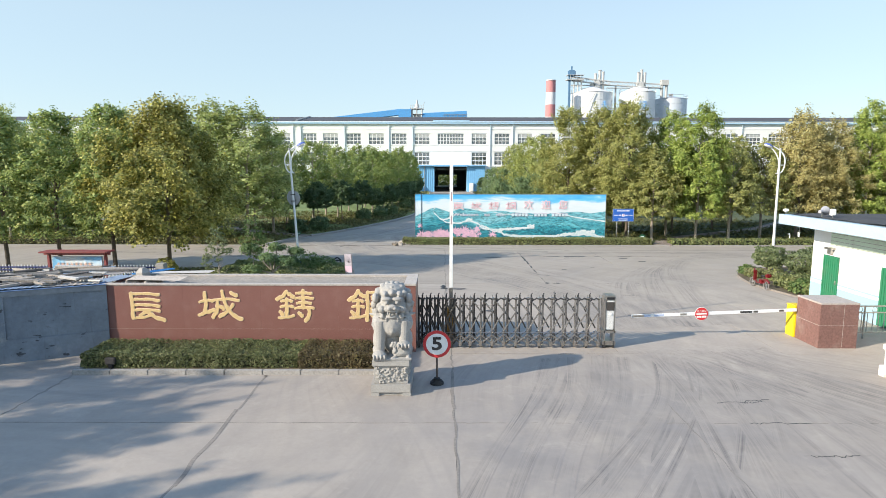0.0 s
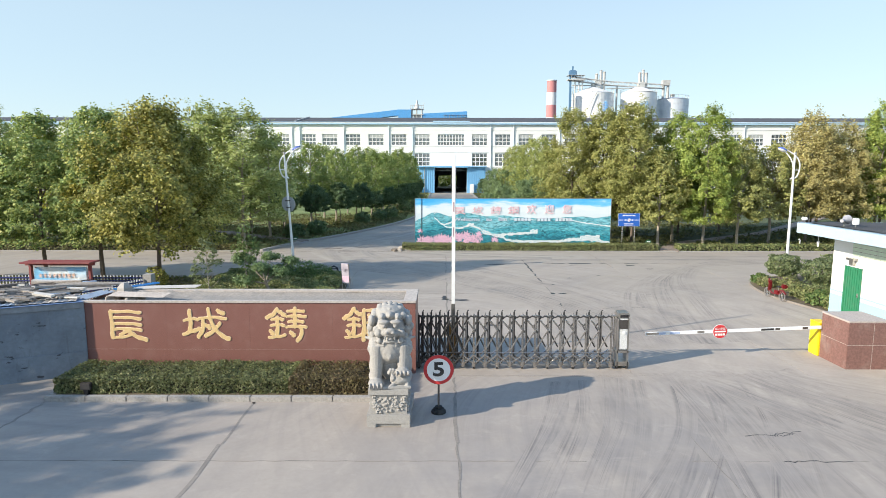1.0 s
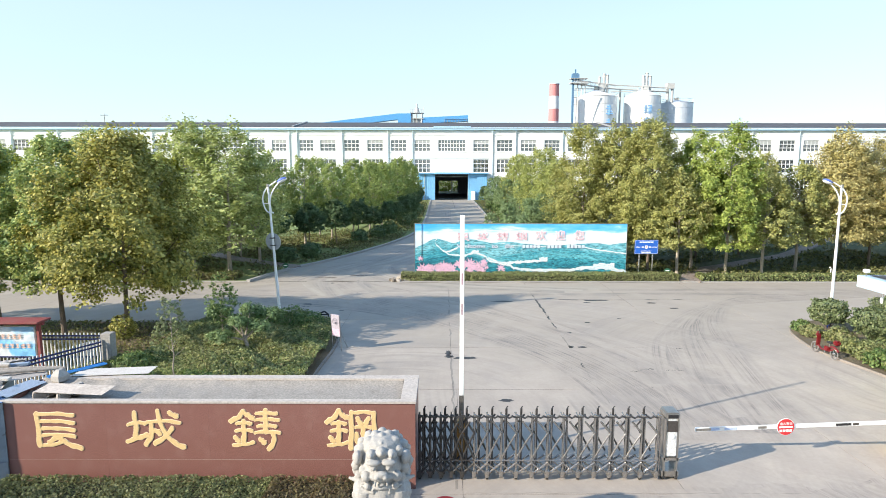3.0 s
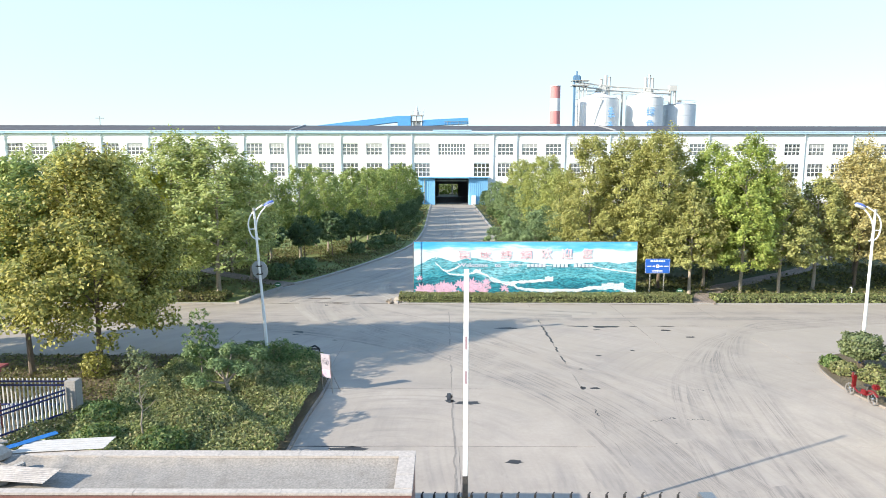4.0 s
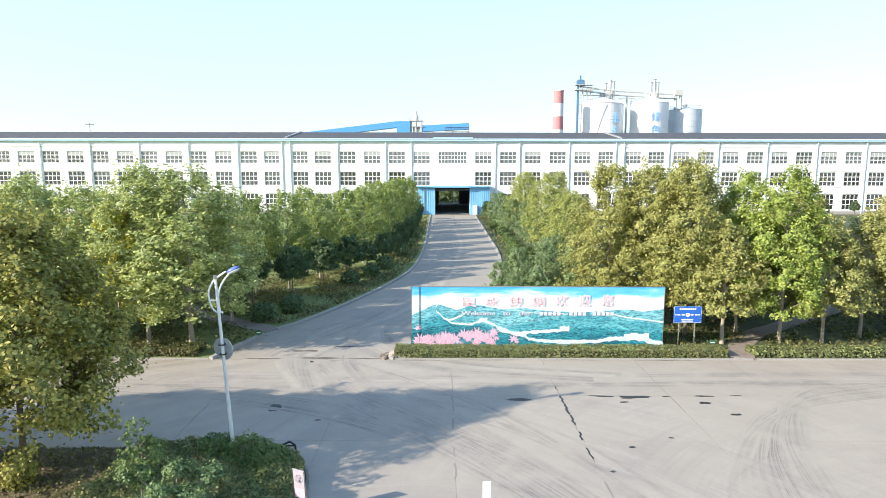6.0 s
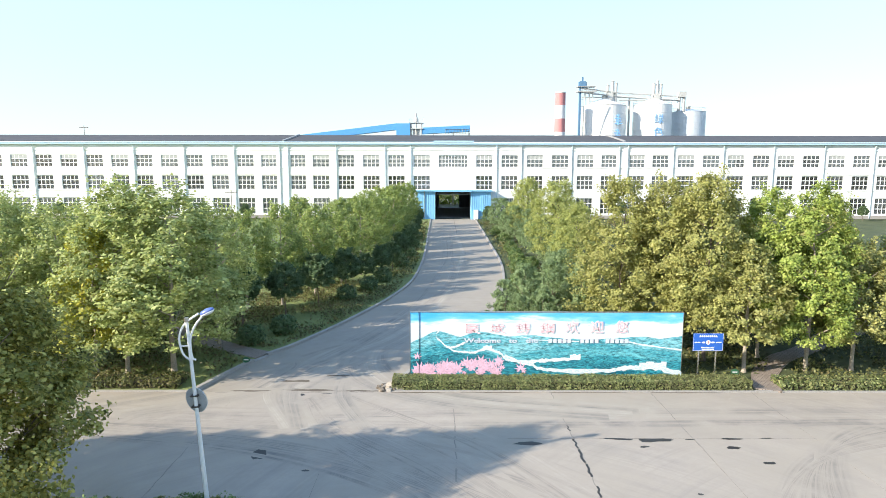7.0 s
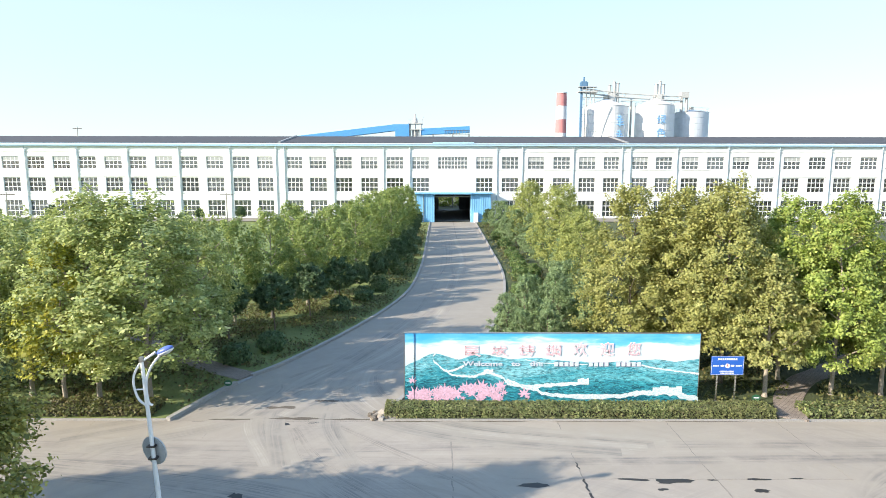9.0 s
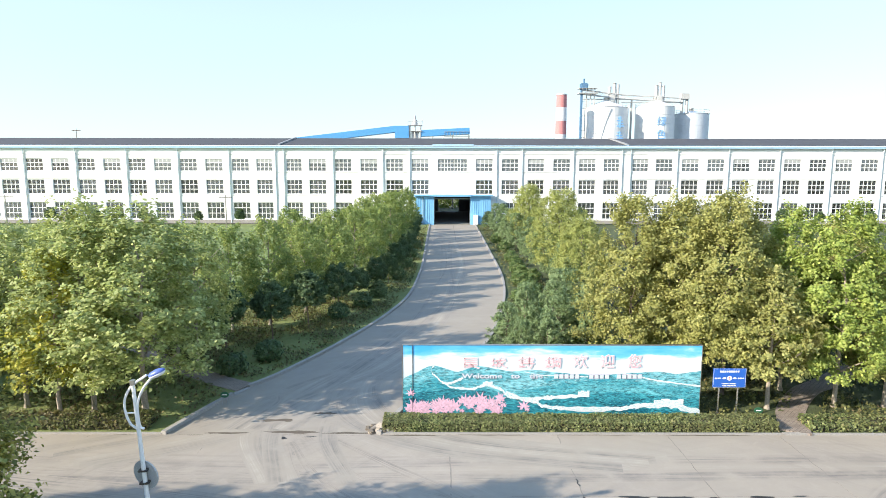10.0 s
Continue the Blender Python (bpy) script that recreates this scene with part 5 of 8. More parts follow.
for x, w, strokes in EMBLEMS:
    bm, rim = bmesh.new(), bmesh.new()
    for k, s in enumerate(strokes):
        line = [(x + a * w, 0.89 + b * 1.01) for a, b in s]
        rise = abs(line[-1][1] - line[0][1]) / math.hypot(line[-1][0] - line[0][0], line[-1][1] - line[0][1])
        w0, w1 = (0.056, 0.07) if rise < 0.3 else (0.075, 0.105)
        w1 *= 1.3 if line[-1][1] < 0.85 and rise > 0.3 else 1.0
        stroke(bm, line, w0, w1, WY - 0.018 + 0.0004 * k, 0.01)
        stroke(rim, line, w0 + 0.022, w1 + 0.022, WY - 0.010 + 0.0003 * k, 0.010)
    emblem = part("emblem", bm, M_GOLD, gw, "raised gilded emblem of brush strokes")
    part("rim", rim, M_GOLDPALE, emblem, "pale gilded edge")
pl = thing("planter_kerb", (0, 0, 0), "row of pale kerb stones in front of the gate wall", "kerb")
for k in range(8):
    part("kerb_stone", B(-9.42 + k * 0.97, -9.42 + (k + 1) * 0.97 - 0.012, 14.64, 14.78, -0.04, 0.12, bevel=0.012), M_KERB, pl)
for k in range(2):
    part("kerb_stone", B(-9.42, -9.28, 14.79 + k * 0.97, 14.79 + (k + 1) * 0.97 - 0.012, -0.04, 0.12, bevel=0.012), M_KERB, pl)
tagged(mesh_object("planter_soil", B(-9.28, -0.9, 14.78, 16.61, -0.04, 0.08), M_EARTH), "dry brown planter soil", "soil", kind="structure")
hedge_box("clipped_hedge", -9.35, -3.75, 14.92, 16.35, 0.06, 0.45, L_BOX, 26000, 0.029, 8, "clipped green box hedge before the gate wall")
hedge_box("clipped_hedge", -3.74, -1.45, 14.92, 16.35, 0.06, 0.45, L_BOXDRY, 10500, 0.029, 9, "clipped hedge with dry brown leaves before the gate wall")
fl = thing("garden_floodlight", (-8.55, 14.88, 0.1), "small grey floodlight beside the hedge", "lamp")
part("housing", B(-0.13, 0.13, -0.05, 0.06, 0.1, 0.28, bevel=0.02), M_STEELDARK, fl)
part("foot", B(-0.05, 0.05, -0.03, 0.05, -0.02, 0.12), M_BLACK, fl)

# ---- grey wall and the shed behind it ----
WALLAT = pose(-9.58, 16.54, 0, 0, 0, 25.3)
gwl = thing("yard_wall", WALLAT, "stained grey rendered wall with a thin cap", "wall")
part("body", B(-9, 0.1, 0, 0.2, -0.05, 1.80), M_YARDWALL, gwl)
part("cap", B(-9, 0.1, -0.03, 0.24, 1.802, 1.95, bevel=0.01), M_GREYWALL, gwl)
part("ledge", B(-9, 0.1, -0.05, -0.002, -0.02, 0.64, bevel=0.008), M_YARDWALL, gwl)
part("pilaster", B(-2.95, -2.3, -0.07, -0.003, 0.645, 1.80), M_YARDWALL, gwl)
part("edge_sheet", B(-9, 0.1, -0.05, 0.5, 1.955, 1.967), worn("blue_edge_sheet", (0.12, 0.20, 0.36), 0.6, soil=0.5), gwl, "thin blue sheet along the top")
shed = thing("shed", WALLAT, "low shed roofed with faded blue corrugated sheets", "shed")
part("body", B(-8.5, -0.3, 0.5, 3.2, -0.05, 1.86), M_GREYWALL, shed)


def corrugated(w, d, waves, depth=0.025, thick=0.006):
    bm = bmesh.new()
    n = waves * 4
    rows = []
    for i in range(n + 1):
        x, z = -w / 2 + w * i / n, depth * math.sin(i * math.pi / 2)
        rows.append([bm.verts.new((x, y, z + k)) for y in (-d / 2, d / 2) for k in (0, thick)])
    for a, b in zip(rows, rows[1:]):
        for i, j in ((1, 3), (2, 0), (0, 1), (3, 2)):
            bm.faces.new((a[i], a[j], b[j], b[i]))
    bm.faces.new((rows[0][0], rows[0][1], rows[0][3], rows[0][2])), bm.faces.new((rows[-1][0], rows[-1][1], rows[-1][3], rows[-1][2]))
    bmesh.ops.recalc_face_normals(bm, faces=bm.faces)
    return bm


M_OLDSHEET = worn("grey_roofing_sheet", (0.42, 0.38, 0.345), 0.9, grain=2, spread=0.2, soil=0.7, dirt=(0.19, 0.175, 0.16))
M_BLUEFADED = worn("faded_blue_sheet", (0.24, 0.32, 0.43), 0.7, soil=0.7, dirt=(0.30, 0.29, 0.28))
for k in range(6):
    ob = part("roof_sheet", corrugated(1.35, 3.4, 9, 0.009), M_BLUEFADED if k % 3 else M_OLDSHEET, shed)
    ob.matrix_basis = pose(-0.75 - k * 1.3, 1.75, 1.955 + 0.012 * (k % 2), -1.2, 0, 0)
piles = random.Random(9)
M_SCRAP = worn("grey_scrap_board", (0.24, 0.22, 0.20), 0.9, grain=3, spread=0.3, soil=0.5)
M_OLDWOOD = worn("old_dark_board", (0.15, 0.13, 0.115), 0.9, grain=3, spread=0.3, soil=0.4)
for k in range(170):
    ln = piles.uniform(0.3, 1.7)
    at = WALLAT @ Vector((piles.uniform(-4.6, -0.5), piles.uniform(0.35, 2.6), 1.99 + piles.uniform(0, 0.16)))
    t = thing("loose_board", pose(*at, piles.uniform(-14, 14), piles.uniform(-4, 4), 15 + piles.uniform(-45, 35)), "weathered loose board lying on the shed roof", "board", "scrap boards")
    w = piles.uniform(0.02, 0.075)
    part("board", B(-ln / 2, ln / 2, -w, w, -0.02, piles.uniform(0.015, 0.06), bevel=0.006), (M_WOOD, M_SCRAP, M_OLDWOOD, M_SCRAP, M_OLDWOOD, M_SHEETWHITE, M_OLDWOOD, M_BLUEFADED, M_WOOD, M_SCRAP)[k % 10], t)
for k in range(8):
    t = thing("rubble_block", pose(piles.uniform(-9.4, -8.3), piles.uniform(16.95, 17.8), 1.9, 0, piles.uniform(-8, 8), piles.uniform(0, 90)), "broken grey brick on the wall top", "brick", "rubble")
    part("block", B(-0.13, 0.13, -0.07, 0.07, -0.06, 0.09, bevel=0.02), M_KERB if k % 2 else M_WOOD, t)
for x, y, z, rx, r, w, dd in ((-8.3, 17.16, 2.03, 4, -6, 1.6, 0.48), (-10.4, 17.9, 2.03, 0, 40, 1.6, 0.8), (-11.6, 16.9, 2.03, 0, 33, 1.4, 0.9)):
    t = thing("corrugated_sheet", pose(x, y, z, rx, 0, r), "loose grey corrugated roofing sheet lying on the wall", "sheet", "roofing sheets")
    part("sheet", corrugated(dd, w, 8, 0.007), M_OLDSHEET, t).matrix_basis = pose(0, 0, 0, 0, 0, 90)

t = thing("roofing_sheet", pose(-8.12, 18.46, 1.985, -3, 0, 7), "dusty white ribbed plastic roofing sheet behind the gate wall", "sheet", "roofing sheets")
part("sheet", corrugated(0.62, 1.75, 5, 0.008), worn("white_plastic_sheet", (0.52, 0.49, 0.45), 0.6, spread=0.12, soil=0.7, dirt=(0.36, 0.31, 0.26)), t).matrix_basis = pose(0, 0, 0, 0, 0, 90)
M_BLUEWHITE = worn("pale_blue_ribbed_sheet", (0.50, 0.53, 0.57), 0.7, spread=0.15, soil=0.6, dirt=(0.28, 0.27, 0.26))
for x, y, r in ((-9.62, 17.3, -16), (-11.3, 16.9, 24)):
    t = thing("ribbed_sheet", pose(x, y, 1.995, 1, 0, r), "pale blue ribbed sheet lying on the shed roof", "sheet", "roofing sheets")
    part("sheet", corrugated(0.5, 0.95, 3, 0.018), M_BLUEWHITE, t)
t = thing("ribbed_sheet", pose(-9.05, 18.5, 2.0, 0, 0, -38), "bright blue steel sheet edge", "sheet", "roofing sheets")
part("sheet", corrugated(0.16, 1.3, 2, 0.02), M_BLUESHEET, t)
for x, y, r, ln in ((-10.3, 18.0, 20, 2.2), (-10.2, 18.2, 14, 1.7), (-11.4, 17.3, 31, 1.6)):
    t = thing("old_log", pose(x, y, 2.12, 0, 1, r), "weathered grey-brown pole lying on the shed roof", "log", "poles")
    part("log", rod(R((-ln / 2, 0, 0), (0, 0.02, 0.01), 0.045, 0.05, seg=9), (0, 0.02, 0.01), (ln / 2, 0, 0), 0.05, 0.035, seg=9), M_WOOD, t)
t = thing("concrete_block", pose(-9.12, 17.95, 1.95, 0, 0, 20), "grey pointed concrete block among the scrap", "block")
part("block", rod(R((0, 0, 0), (0, 0, 0.12), 0.2, 0.2, seg=4), (0, 0, 0.12), (0, 0, 0.26), 0.2, 0.08, seg=4), M_KERB, t)

# ---- stone lions on their pedestals ----
def lion_mesh():
    bm = bmesh.new()
    # haunches, trunk and chest
    ball(bm, (0, 0.14, 0.50), (0.44, 0.46, 0.52)), ball(bm, (0, -0.10, 0.80), (0.43, 0.40, 0.42)), ball(bm, (0, -0.10, 0.42), (0.24, 0.22, 0.42))
    ball(bm, (0, -0.34, 0.74), (0.22, 0.17, 0.24)), ball(bm, (0, -0.46, 0.66), (0.085, 0.07, 0.10), 1)
    for s in (-1, 1):
        ball(bm, (0.32 * s, 0.22, 0.28), (0.18, 0.38, 0.32)), ball(bm, (0.37 * s, 0.0, 0.10), (0.13, 0.30, 0.12))
        ball(bm, (0.33 * s, -0.20, 0.80), (0.17, 0.22, 0.24)), ball(bm, (0.40 * s, -0.34, 0.72), (0.07, 0.08, 0.09), 1), ball(bm, (0.36 * s, -0.40, 0.62), (0.05, 0.06, 0.07), 1)
    # front legs: one straight, one set on a cub
    rod(bm, (-0.29, -0.28, 0.86), (-0.31, -0.38, 0.06), 0.17, 0.115, 14), ball(bm, (-0.31, -0.48, 0.09), (0.18, 0.18, 0.11))
    rod(bm, (0.29, -0.28, 0.86), (0.28, -0.38, 0.34), 0.17, 0.115, 14), ball(bm, (0.27, -0.46, 0.34), (0.16, 0.16, 0.09))
    ball(bm, (0.22, -0.46, 0.15), (0.24, 0.15, 0.12)), ball(bm, (0.06, -0.52, 0.20), (0.08, 0.09, 0.08), 1), rod(bm, (0.12, -0.52, 0.1), (-0.02, -0.6, 0.03), 0.05, 0.04), rod(bm, (0.36, -0.5, 0.12), (0.38, -0.58, 0.03), 0.06, 0.05)
    for s, z in ((-0.31, 0.08), (0.27, 0.33)):
        for k in range(4):
            ball(bm, (s - 0.126 + 0.084 * k, -0.635 if s < 0 else -0.60, z), (0.034, 0.075, 0.065), 1)
    for k in range(5):
        ball(bm, (-0.02 + 0.03 * k, -0.44, 0.30 + 0.05 * (k % 2)), (0.06, 0.06, 0.06), 1)
    # mane and head
    ball(bm, (0, 0.06, 1.20), (0.43, 0.40, 0.46)), ball(bm, (0, -0.20, 1.22), (0.33, 0.28, 0.34)), ball(bm, (0, -0.04, 1.50), (0.33, 0.31, 0.22))
    ball(bm, (0, -0.43, 1.17), (0.22, 0.13, 0.09)), ball(bm, (0, -0.38, 0.99), (0.20, 0.14, 0.06)), ball(bm, (0, -0.54, 1.24), (0.12, 0.07, 0.065)), ball(bm, (0, -0.46, 1.05), (0.09, 0.09, 0.025), 1)
    for s in (-1, 1):
        ball(bm, (0.13 * s, -0.47, 1.41), (0.13, 0.08, 0.05)), ball(bm, (0.125 * s, -0.49, 1.335), 0.06, 1)
        ball(bm, (0.07 * s, -0.58, 1.21), (0.055, 0.05, 0.045), 1), ball(bm, (0.25 * s, -0.42, 1.16), (0.09, 0.09, 0.09)), ball(bm, (0.23 * s, -0.42, 1.00), (0.06, 0.08, 0.07))
        ball(bm, (0.40 * s, -0.20, 1.38), (0.08, 0.12, 0.12))
        rod(bm, (0.36 * s, -0.20, 0.98), (0.56 * s, -0.12, 1.0), 0.06, 0.02), ball(bm, (0.44 * s, -0.30, 0.80), (0.07, 0.07, 0.09), 1)
        ball(bm, (0.10 * s, -0.53, 1.075), (0.022, 0.03, 0.05), 1)
    # rows of big curls, each a bun with a knob in its middle
    for row, (z, rad, n, r) in enumerate(((0.92, 0.40, 13, 0.075), (1.05, 0.43, 13, 0.082), (1.20, 0.44, 11, 0.098), (1.35, 0.42, 10, 0.098), (1.48, 0.36, 9, 0.095), (1.59, 0.25, 6, 0.095), (1.66, 0.11, 4, 0.08))):
        for k in range(n):
            a = (k + 0.5 * (row % 2)) / n * 2 * math.pi
            o = Vector((math.cos(a), math.sin(a) * 0.95, 0.1 + 0.25 * max(0, row - 2)))
            c = Vector((math.cos(a) * rad, math.sin(a) * rad * 0.95 + 0.04, z))
            if c.y < -0.24 and abs(c.x) < 0.27 and z < 1.5:
                continue
            ball(bm, c, r), ball(bm, c + o.normalized() * r * 0.78, r * 0.34, 1), ball(bm, c + o.normalized() * r * 0.45 + Vector((0, 0, -r * 0.75)), r * 0.4, 1)
    for x in (-0.17, 0, 0.17):
        ball(bm, (x, -0.36, 1.53 - abs(x) * 0.2), 0.09), ball(bm, (x, -0.44, 1.54 - abs(x) * 0.2), 0.045, 1)
    for s in (-1, 1):
        for k in range(4):
            rod(bm, (0.12 * s, -0.47 + 0.02 * k, 0.95 - 0.06 * k), (0.34 * s, -0.36, 0.99 - 0.07 * k), 0.028, 0.02, 6)
    rod(bm, (0, 0.5, 0.1), (0, 0.55, 0.8), 0.09, 0.13, 8)
    box(bm, -0.45, 0.45, -0.64, 0.58, 0.0, 0.05)
    return bm


def lion(m, label):
    ob = tagged(mesh_object("stone_lion", lion_mesh(), M_LIONSTONE, True), label, "statue", "gate lions")
    ob.matrix_basis = m
    re = ob.modifiers.new("carve", "REMESH")
    re.mode, re.voxel_size, re.use_smooth_shade = "VOXEL", 0.0125, True
    sm = ob.modifiers.new("soften", "SMOOTH")
    sm.iterations, sm.factor = 1, 0.4
    wear = bpy.data.textures.new("stone_wear", "CLOUDS")
    wear.noise_scale, wear.noise_depth = 0.03, 2
    dp = ob.modifiers.new("chisel", "DISPLACE")
    dp.texture, dp.strength, dp.mid_level, dp.texture_coords = wear, 0.006, 0.5, "LOCAL"
    return ob


def pedestal(x, y, mat, label):
    p = thing("pedestal", (x, y, 0), label, "pedestal", "lion pedestals")
    b = B(-0.465, 0.465, -0.64, 0.64, 0.07, 0.27, bevel=0.015)
    for sx in (-0.465, 0.265):
        for sy in (-0.64, 0.44):
            box(b, sx, sx + 0.2, sy, sy + 0.2, -0.02, 0.08, bevel=0.01)
    box(b, -0.4, 0.4, -0.58, 0.58, -0.02, 0.075)
    part("base_slab", b, mat, p)
    b = B(-0.39, 0.39, -0.56, 0.56, 0.272, 0.685)
    rr = random.Random(int(x * 10))
    for sx, sy in ((0, -0.56), (-0.39, 0), (0.39, 0)):
        for k in range(60):
            u, z = rr.uniform(-0.35, 0.35), rr.uniform(0.30, 0.66)
            c = (u, sy, z) if sy else (sx, u * 1.4, z)
            ball(b, c, (rr.uniform(0.025, 0.075), 0.04, rr.uniform(0.02, 0.05)) if sy else (0.04, rr.uniform(0.025, 0.075), rr.uniform(0.02, 0.05)), 1)
    part("carved_block", b, mat, p, "block carved with scrolls in relief")
    part("cap_slab", B(-0.43, 0.43, -0.61, 0.61, 0.687, 0.83, bevel=0.015), mat, p)


pedestal(-1.195, 13.88, M_LIONSTONE, "carved grey granite pedestal under a guardian lion")
lion(pose(-1.195, 13.88, 0.828, 0, 0, 4) @ Matrix.Diagonal((0.97, 0.95, 1.0, 1)), "weathered grey granite guardian lion on a carved pedestal")
pedestal(11.58, 14.1, M_WHITESTONE, "pale carved stone pedestal under a guardian lion")
lion(pose(11.62, 14.1, 0.828, 0, 0, -4) @ Matrix.Diagonal((0.9, 0.95, 1.0, 1)), "grey granite guardian lion beside the barrier")

# ---- speed sign ----
ss = thing("speed_sign", (-0.14, 14.04, 0), "round speed limit sign on a short pole", "sign")
part("base", rod(rod(R((0, 0, 0), (0, 0, 0.05), 0.165, seg=20), (0, 0, 0.05), (0, 0, 0.10), 0.14, 0.12, seg=20), (0, 0, 0.11), (0, 0, 0.15), 0.08, seg=12), M_RUBBER, ss, "round black rubber base")
part("pole", R((0, 0, 0.12), (0, 0, 1.2), 0.024, seg=10), M_STEELDARK, ss)
part("rim", R((0, -0.05, 1.01), (0, -0.03, 1.01), 0.335, seg=48), M_RED, ss, "red rim")
part("face", R((0, -0.056, 1.01), (0, -0.051, 1.01), 0.262, seg=48), M_WHITE, ss)
lettering("5", 0.44, M_BLACK, ss, pose(0, -0.062, 1.01), "numeral", 0.003, 0.012, 1.25)

# ---- folding gate ----
GY = 17.2
fg = thing("folding_gate", pose(0, GY, 0) @ Matrix.Diagonal((1, 1, 1.09, 1)), "stainless steel folding gate drawn across the entrance", "gate")
xs = [-0.70 + 0.235 * k for k in range(5)]
while xs[-1] < 4.4:
    xs.append(xs[-1] + min(0.345, 0.25 + 0.02 * (len(xs) - 4)))
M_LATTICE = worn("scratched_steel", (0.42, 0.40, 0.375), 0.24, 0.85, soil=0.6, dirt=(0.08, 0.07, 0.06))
# shade on rear bars and the left end is put into this steel's colour
M_GATESHADE = worn("shaded_gate_steel", (0.10, 0.095, 0.09), 0.35, 0.7, soil=0.5, dirt=(0.03, 0.025, 0.02))


def gate_post():
    """Front post with its foot, finial and cross bars to the rear side."""
    bm = bmesh.new()
    rod(bm, (0, -0.17, 0.06), (0, -0.17, 1.36), 0.03, seg=10), rod(bm, (0.075, -0.15, 0.1), (0.075, -0.15, 1.33), 0.018, seg=8)
    pipe(bm, [(0, -0.17, 1.34), (0.05, -0.19, 1.37), (0.07, -0.19, 1.33)], 0.02, seg=6)
    rod(bm, (0, -0.17, 1.36), (-0.006, -0.17, 1.44), 0.012, 0.007, seg=6), ball(bm, (0, -0.17, 1.37), 0.032, 1)
    box(bm, -0.045, 0.045, -0.24, -0.1, 0.05, 0.2, bevel=0.012), box(bm, -0.04, 0.04, -0.2, -0.14, 0.4, 0.5, bevel=0.01)
    rod(bm, (0, -0.17, 1.3), (0, 0.17, 1.3), 0.015, seg=6), rod(bm, (0, -0.17, 0.4), (0, 0.17, 0.4), 0.015, seg=6)
    return bm


def rear_post():
    bm = bmesh.new()
    rod(bm, (0, 0.17, 0.06), (0, 0.17, 1.36), 0.026, seg=8), pipe(bm, [(0, 0.17, 1.36), (0.004, 0.17, 1.40), (0.02, 0.17, 1.43), (0.035, 0.17, 1.42)], 0.013, 6)
    ball(bm, (0, 0.17, 1.37), 0.03, 1), box(bm, -0.035, 0.035, 0.12, 0.22, 0.05, 0.17, bevel=0.01)
    return bm


def fold_bar(w, y, s):
    """One bent bar of the folding lattice: long lower limb, short upper one."""
    a, b = (0, w) if s > 0 else (w, 0)
    return pipe(bmesh.new(), [(a, y, 0.46), (a + (b - a) * 0.55, y, 0.78), (b, y, 1.0), (a + (b - a) * 0.35, y, 1.25)], 0.021, seg=6)


def top_link(w):
    bm = pipe(bmesh.new(), [(0, -0.19, 1.33), (w * 0.3, -0.2, 1.36), (w * 0.5, -0.2, 1.32), (w * 0.7, -0.2, 1.36), (w, -0.19, 1.33)], 0.02, seg=6)
    for k in (0.3, 0.7):
        ball(bm, (w * k, -0.2, 1.36), 0.028, 1)
    return bm


def foot_cross(w, y):
    """Crossed pair of low bars with the pivot knobs at their joints."""
    bm = rod(R((0, y, 0.12), (w, y, 0.36), 0.024, seg=6), (0, y, 0.36), (w, y, 0.12), 0.024, seg=6)
    if y < 0:
        ball(bm, (w * 0.5, y - 0.01, 0.24), 0.035, 1), ball(bm, (w * 0.25, y - 0.02, 0.18), 0.026, 1), ball(bm, (w * 0.75, y - 0.02, 0.3), 0.026, 1)
    return bm


wb = rod(R((-0.025, -0.17, 0.05), (0.025, -0.17, 0.05), 0.05, seg=14), (-0.03, -0.17, 0.05), (0.03, -0.17, 0.05), 0.02, seg=8)
wheel_form = form("wheel", wb, M_RUBBER)
posts = {m.name: (form("front_post", gate_post(), m), form("rear_post", rear_post(), M_GATESHADE)) for m in (M_LATTICE, M_GATESHADE)}
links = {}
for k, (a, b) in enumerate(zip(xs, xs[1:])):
    # bays next to the wall take the steel coloured for shade
    w, shiny = round(b - a, 3), M_LATTICE if k > 4 else M_GATESHADE
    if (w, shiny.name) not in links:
        links[w, shiny.name] = [("fold_bar", form("fold_bar", fold_bar(w, -0.2, 1), shiny)), ("fold_bar", form("fold_bar", fold_bar(w, 0.2, -1), M_GATESHADE)),
                                ("top_link", form("top_link", top_link(w), M_GATESHADE)), ("foot_cross", form("foot_cross", foot_cross(w, -0.2), shiny)),
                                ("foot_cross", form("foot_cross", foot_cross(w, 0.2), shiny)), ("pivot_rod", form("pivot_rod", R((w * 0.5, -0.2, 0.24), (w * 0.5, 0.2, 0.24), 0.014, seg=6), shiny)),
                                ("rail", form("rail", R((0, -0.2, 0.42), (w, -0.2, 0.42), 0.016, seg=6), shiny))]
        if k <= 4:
            links[w, shiny.name].append(("fold_bar", form("fold_bar", fold_bar(w, -0.215, -1), M_GATESHADE)))
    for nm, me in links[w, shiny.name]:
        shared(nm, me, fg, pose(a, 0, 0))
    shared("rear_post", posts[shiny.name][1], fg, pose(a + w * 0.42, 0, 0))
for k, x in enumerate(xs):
    f = shared("front_post", posts[(M_LATTICE if k > 4 else M_GATESHADE).name][0], fg, pose(x, 0, 0))
    if k % 2 == 0:
        shared("wheel", wheel_form, f)
gh = thing("gate_drive_unit", pose(4.86, GY, 0) @ Matrix.Diagonal((1, 1, 1.04, 1)), "steel drive unit at the head of the folding gate", "gate motor")
part("body", B(-0.1, 0.13, -0.19, 0.19, 0.52, 1.36, bevel=0.02), worn("brushed_pale_steel", (0.72, 0.72, 0.70), 0.45, 0.25, soil=0.15), gh)
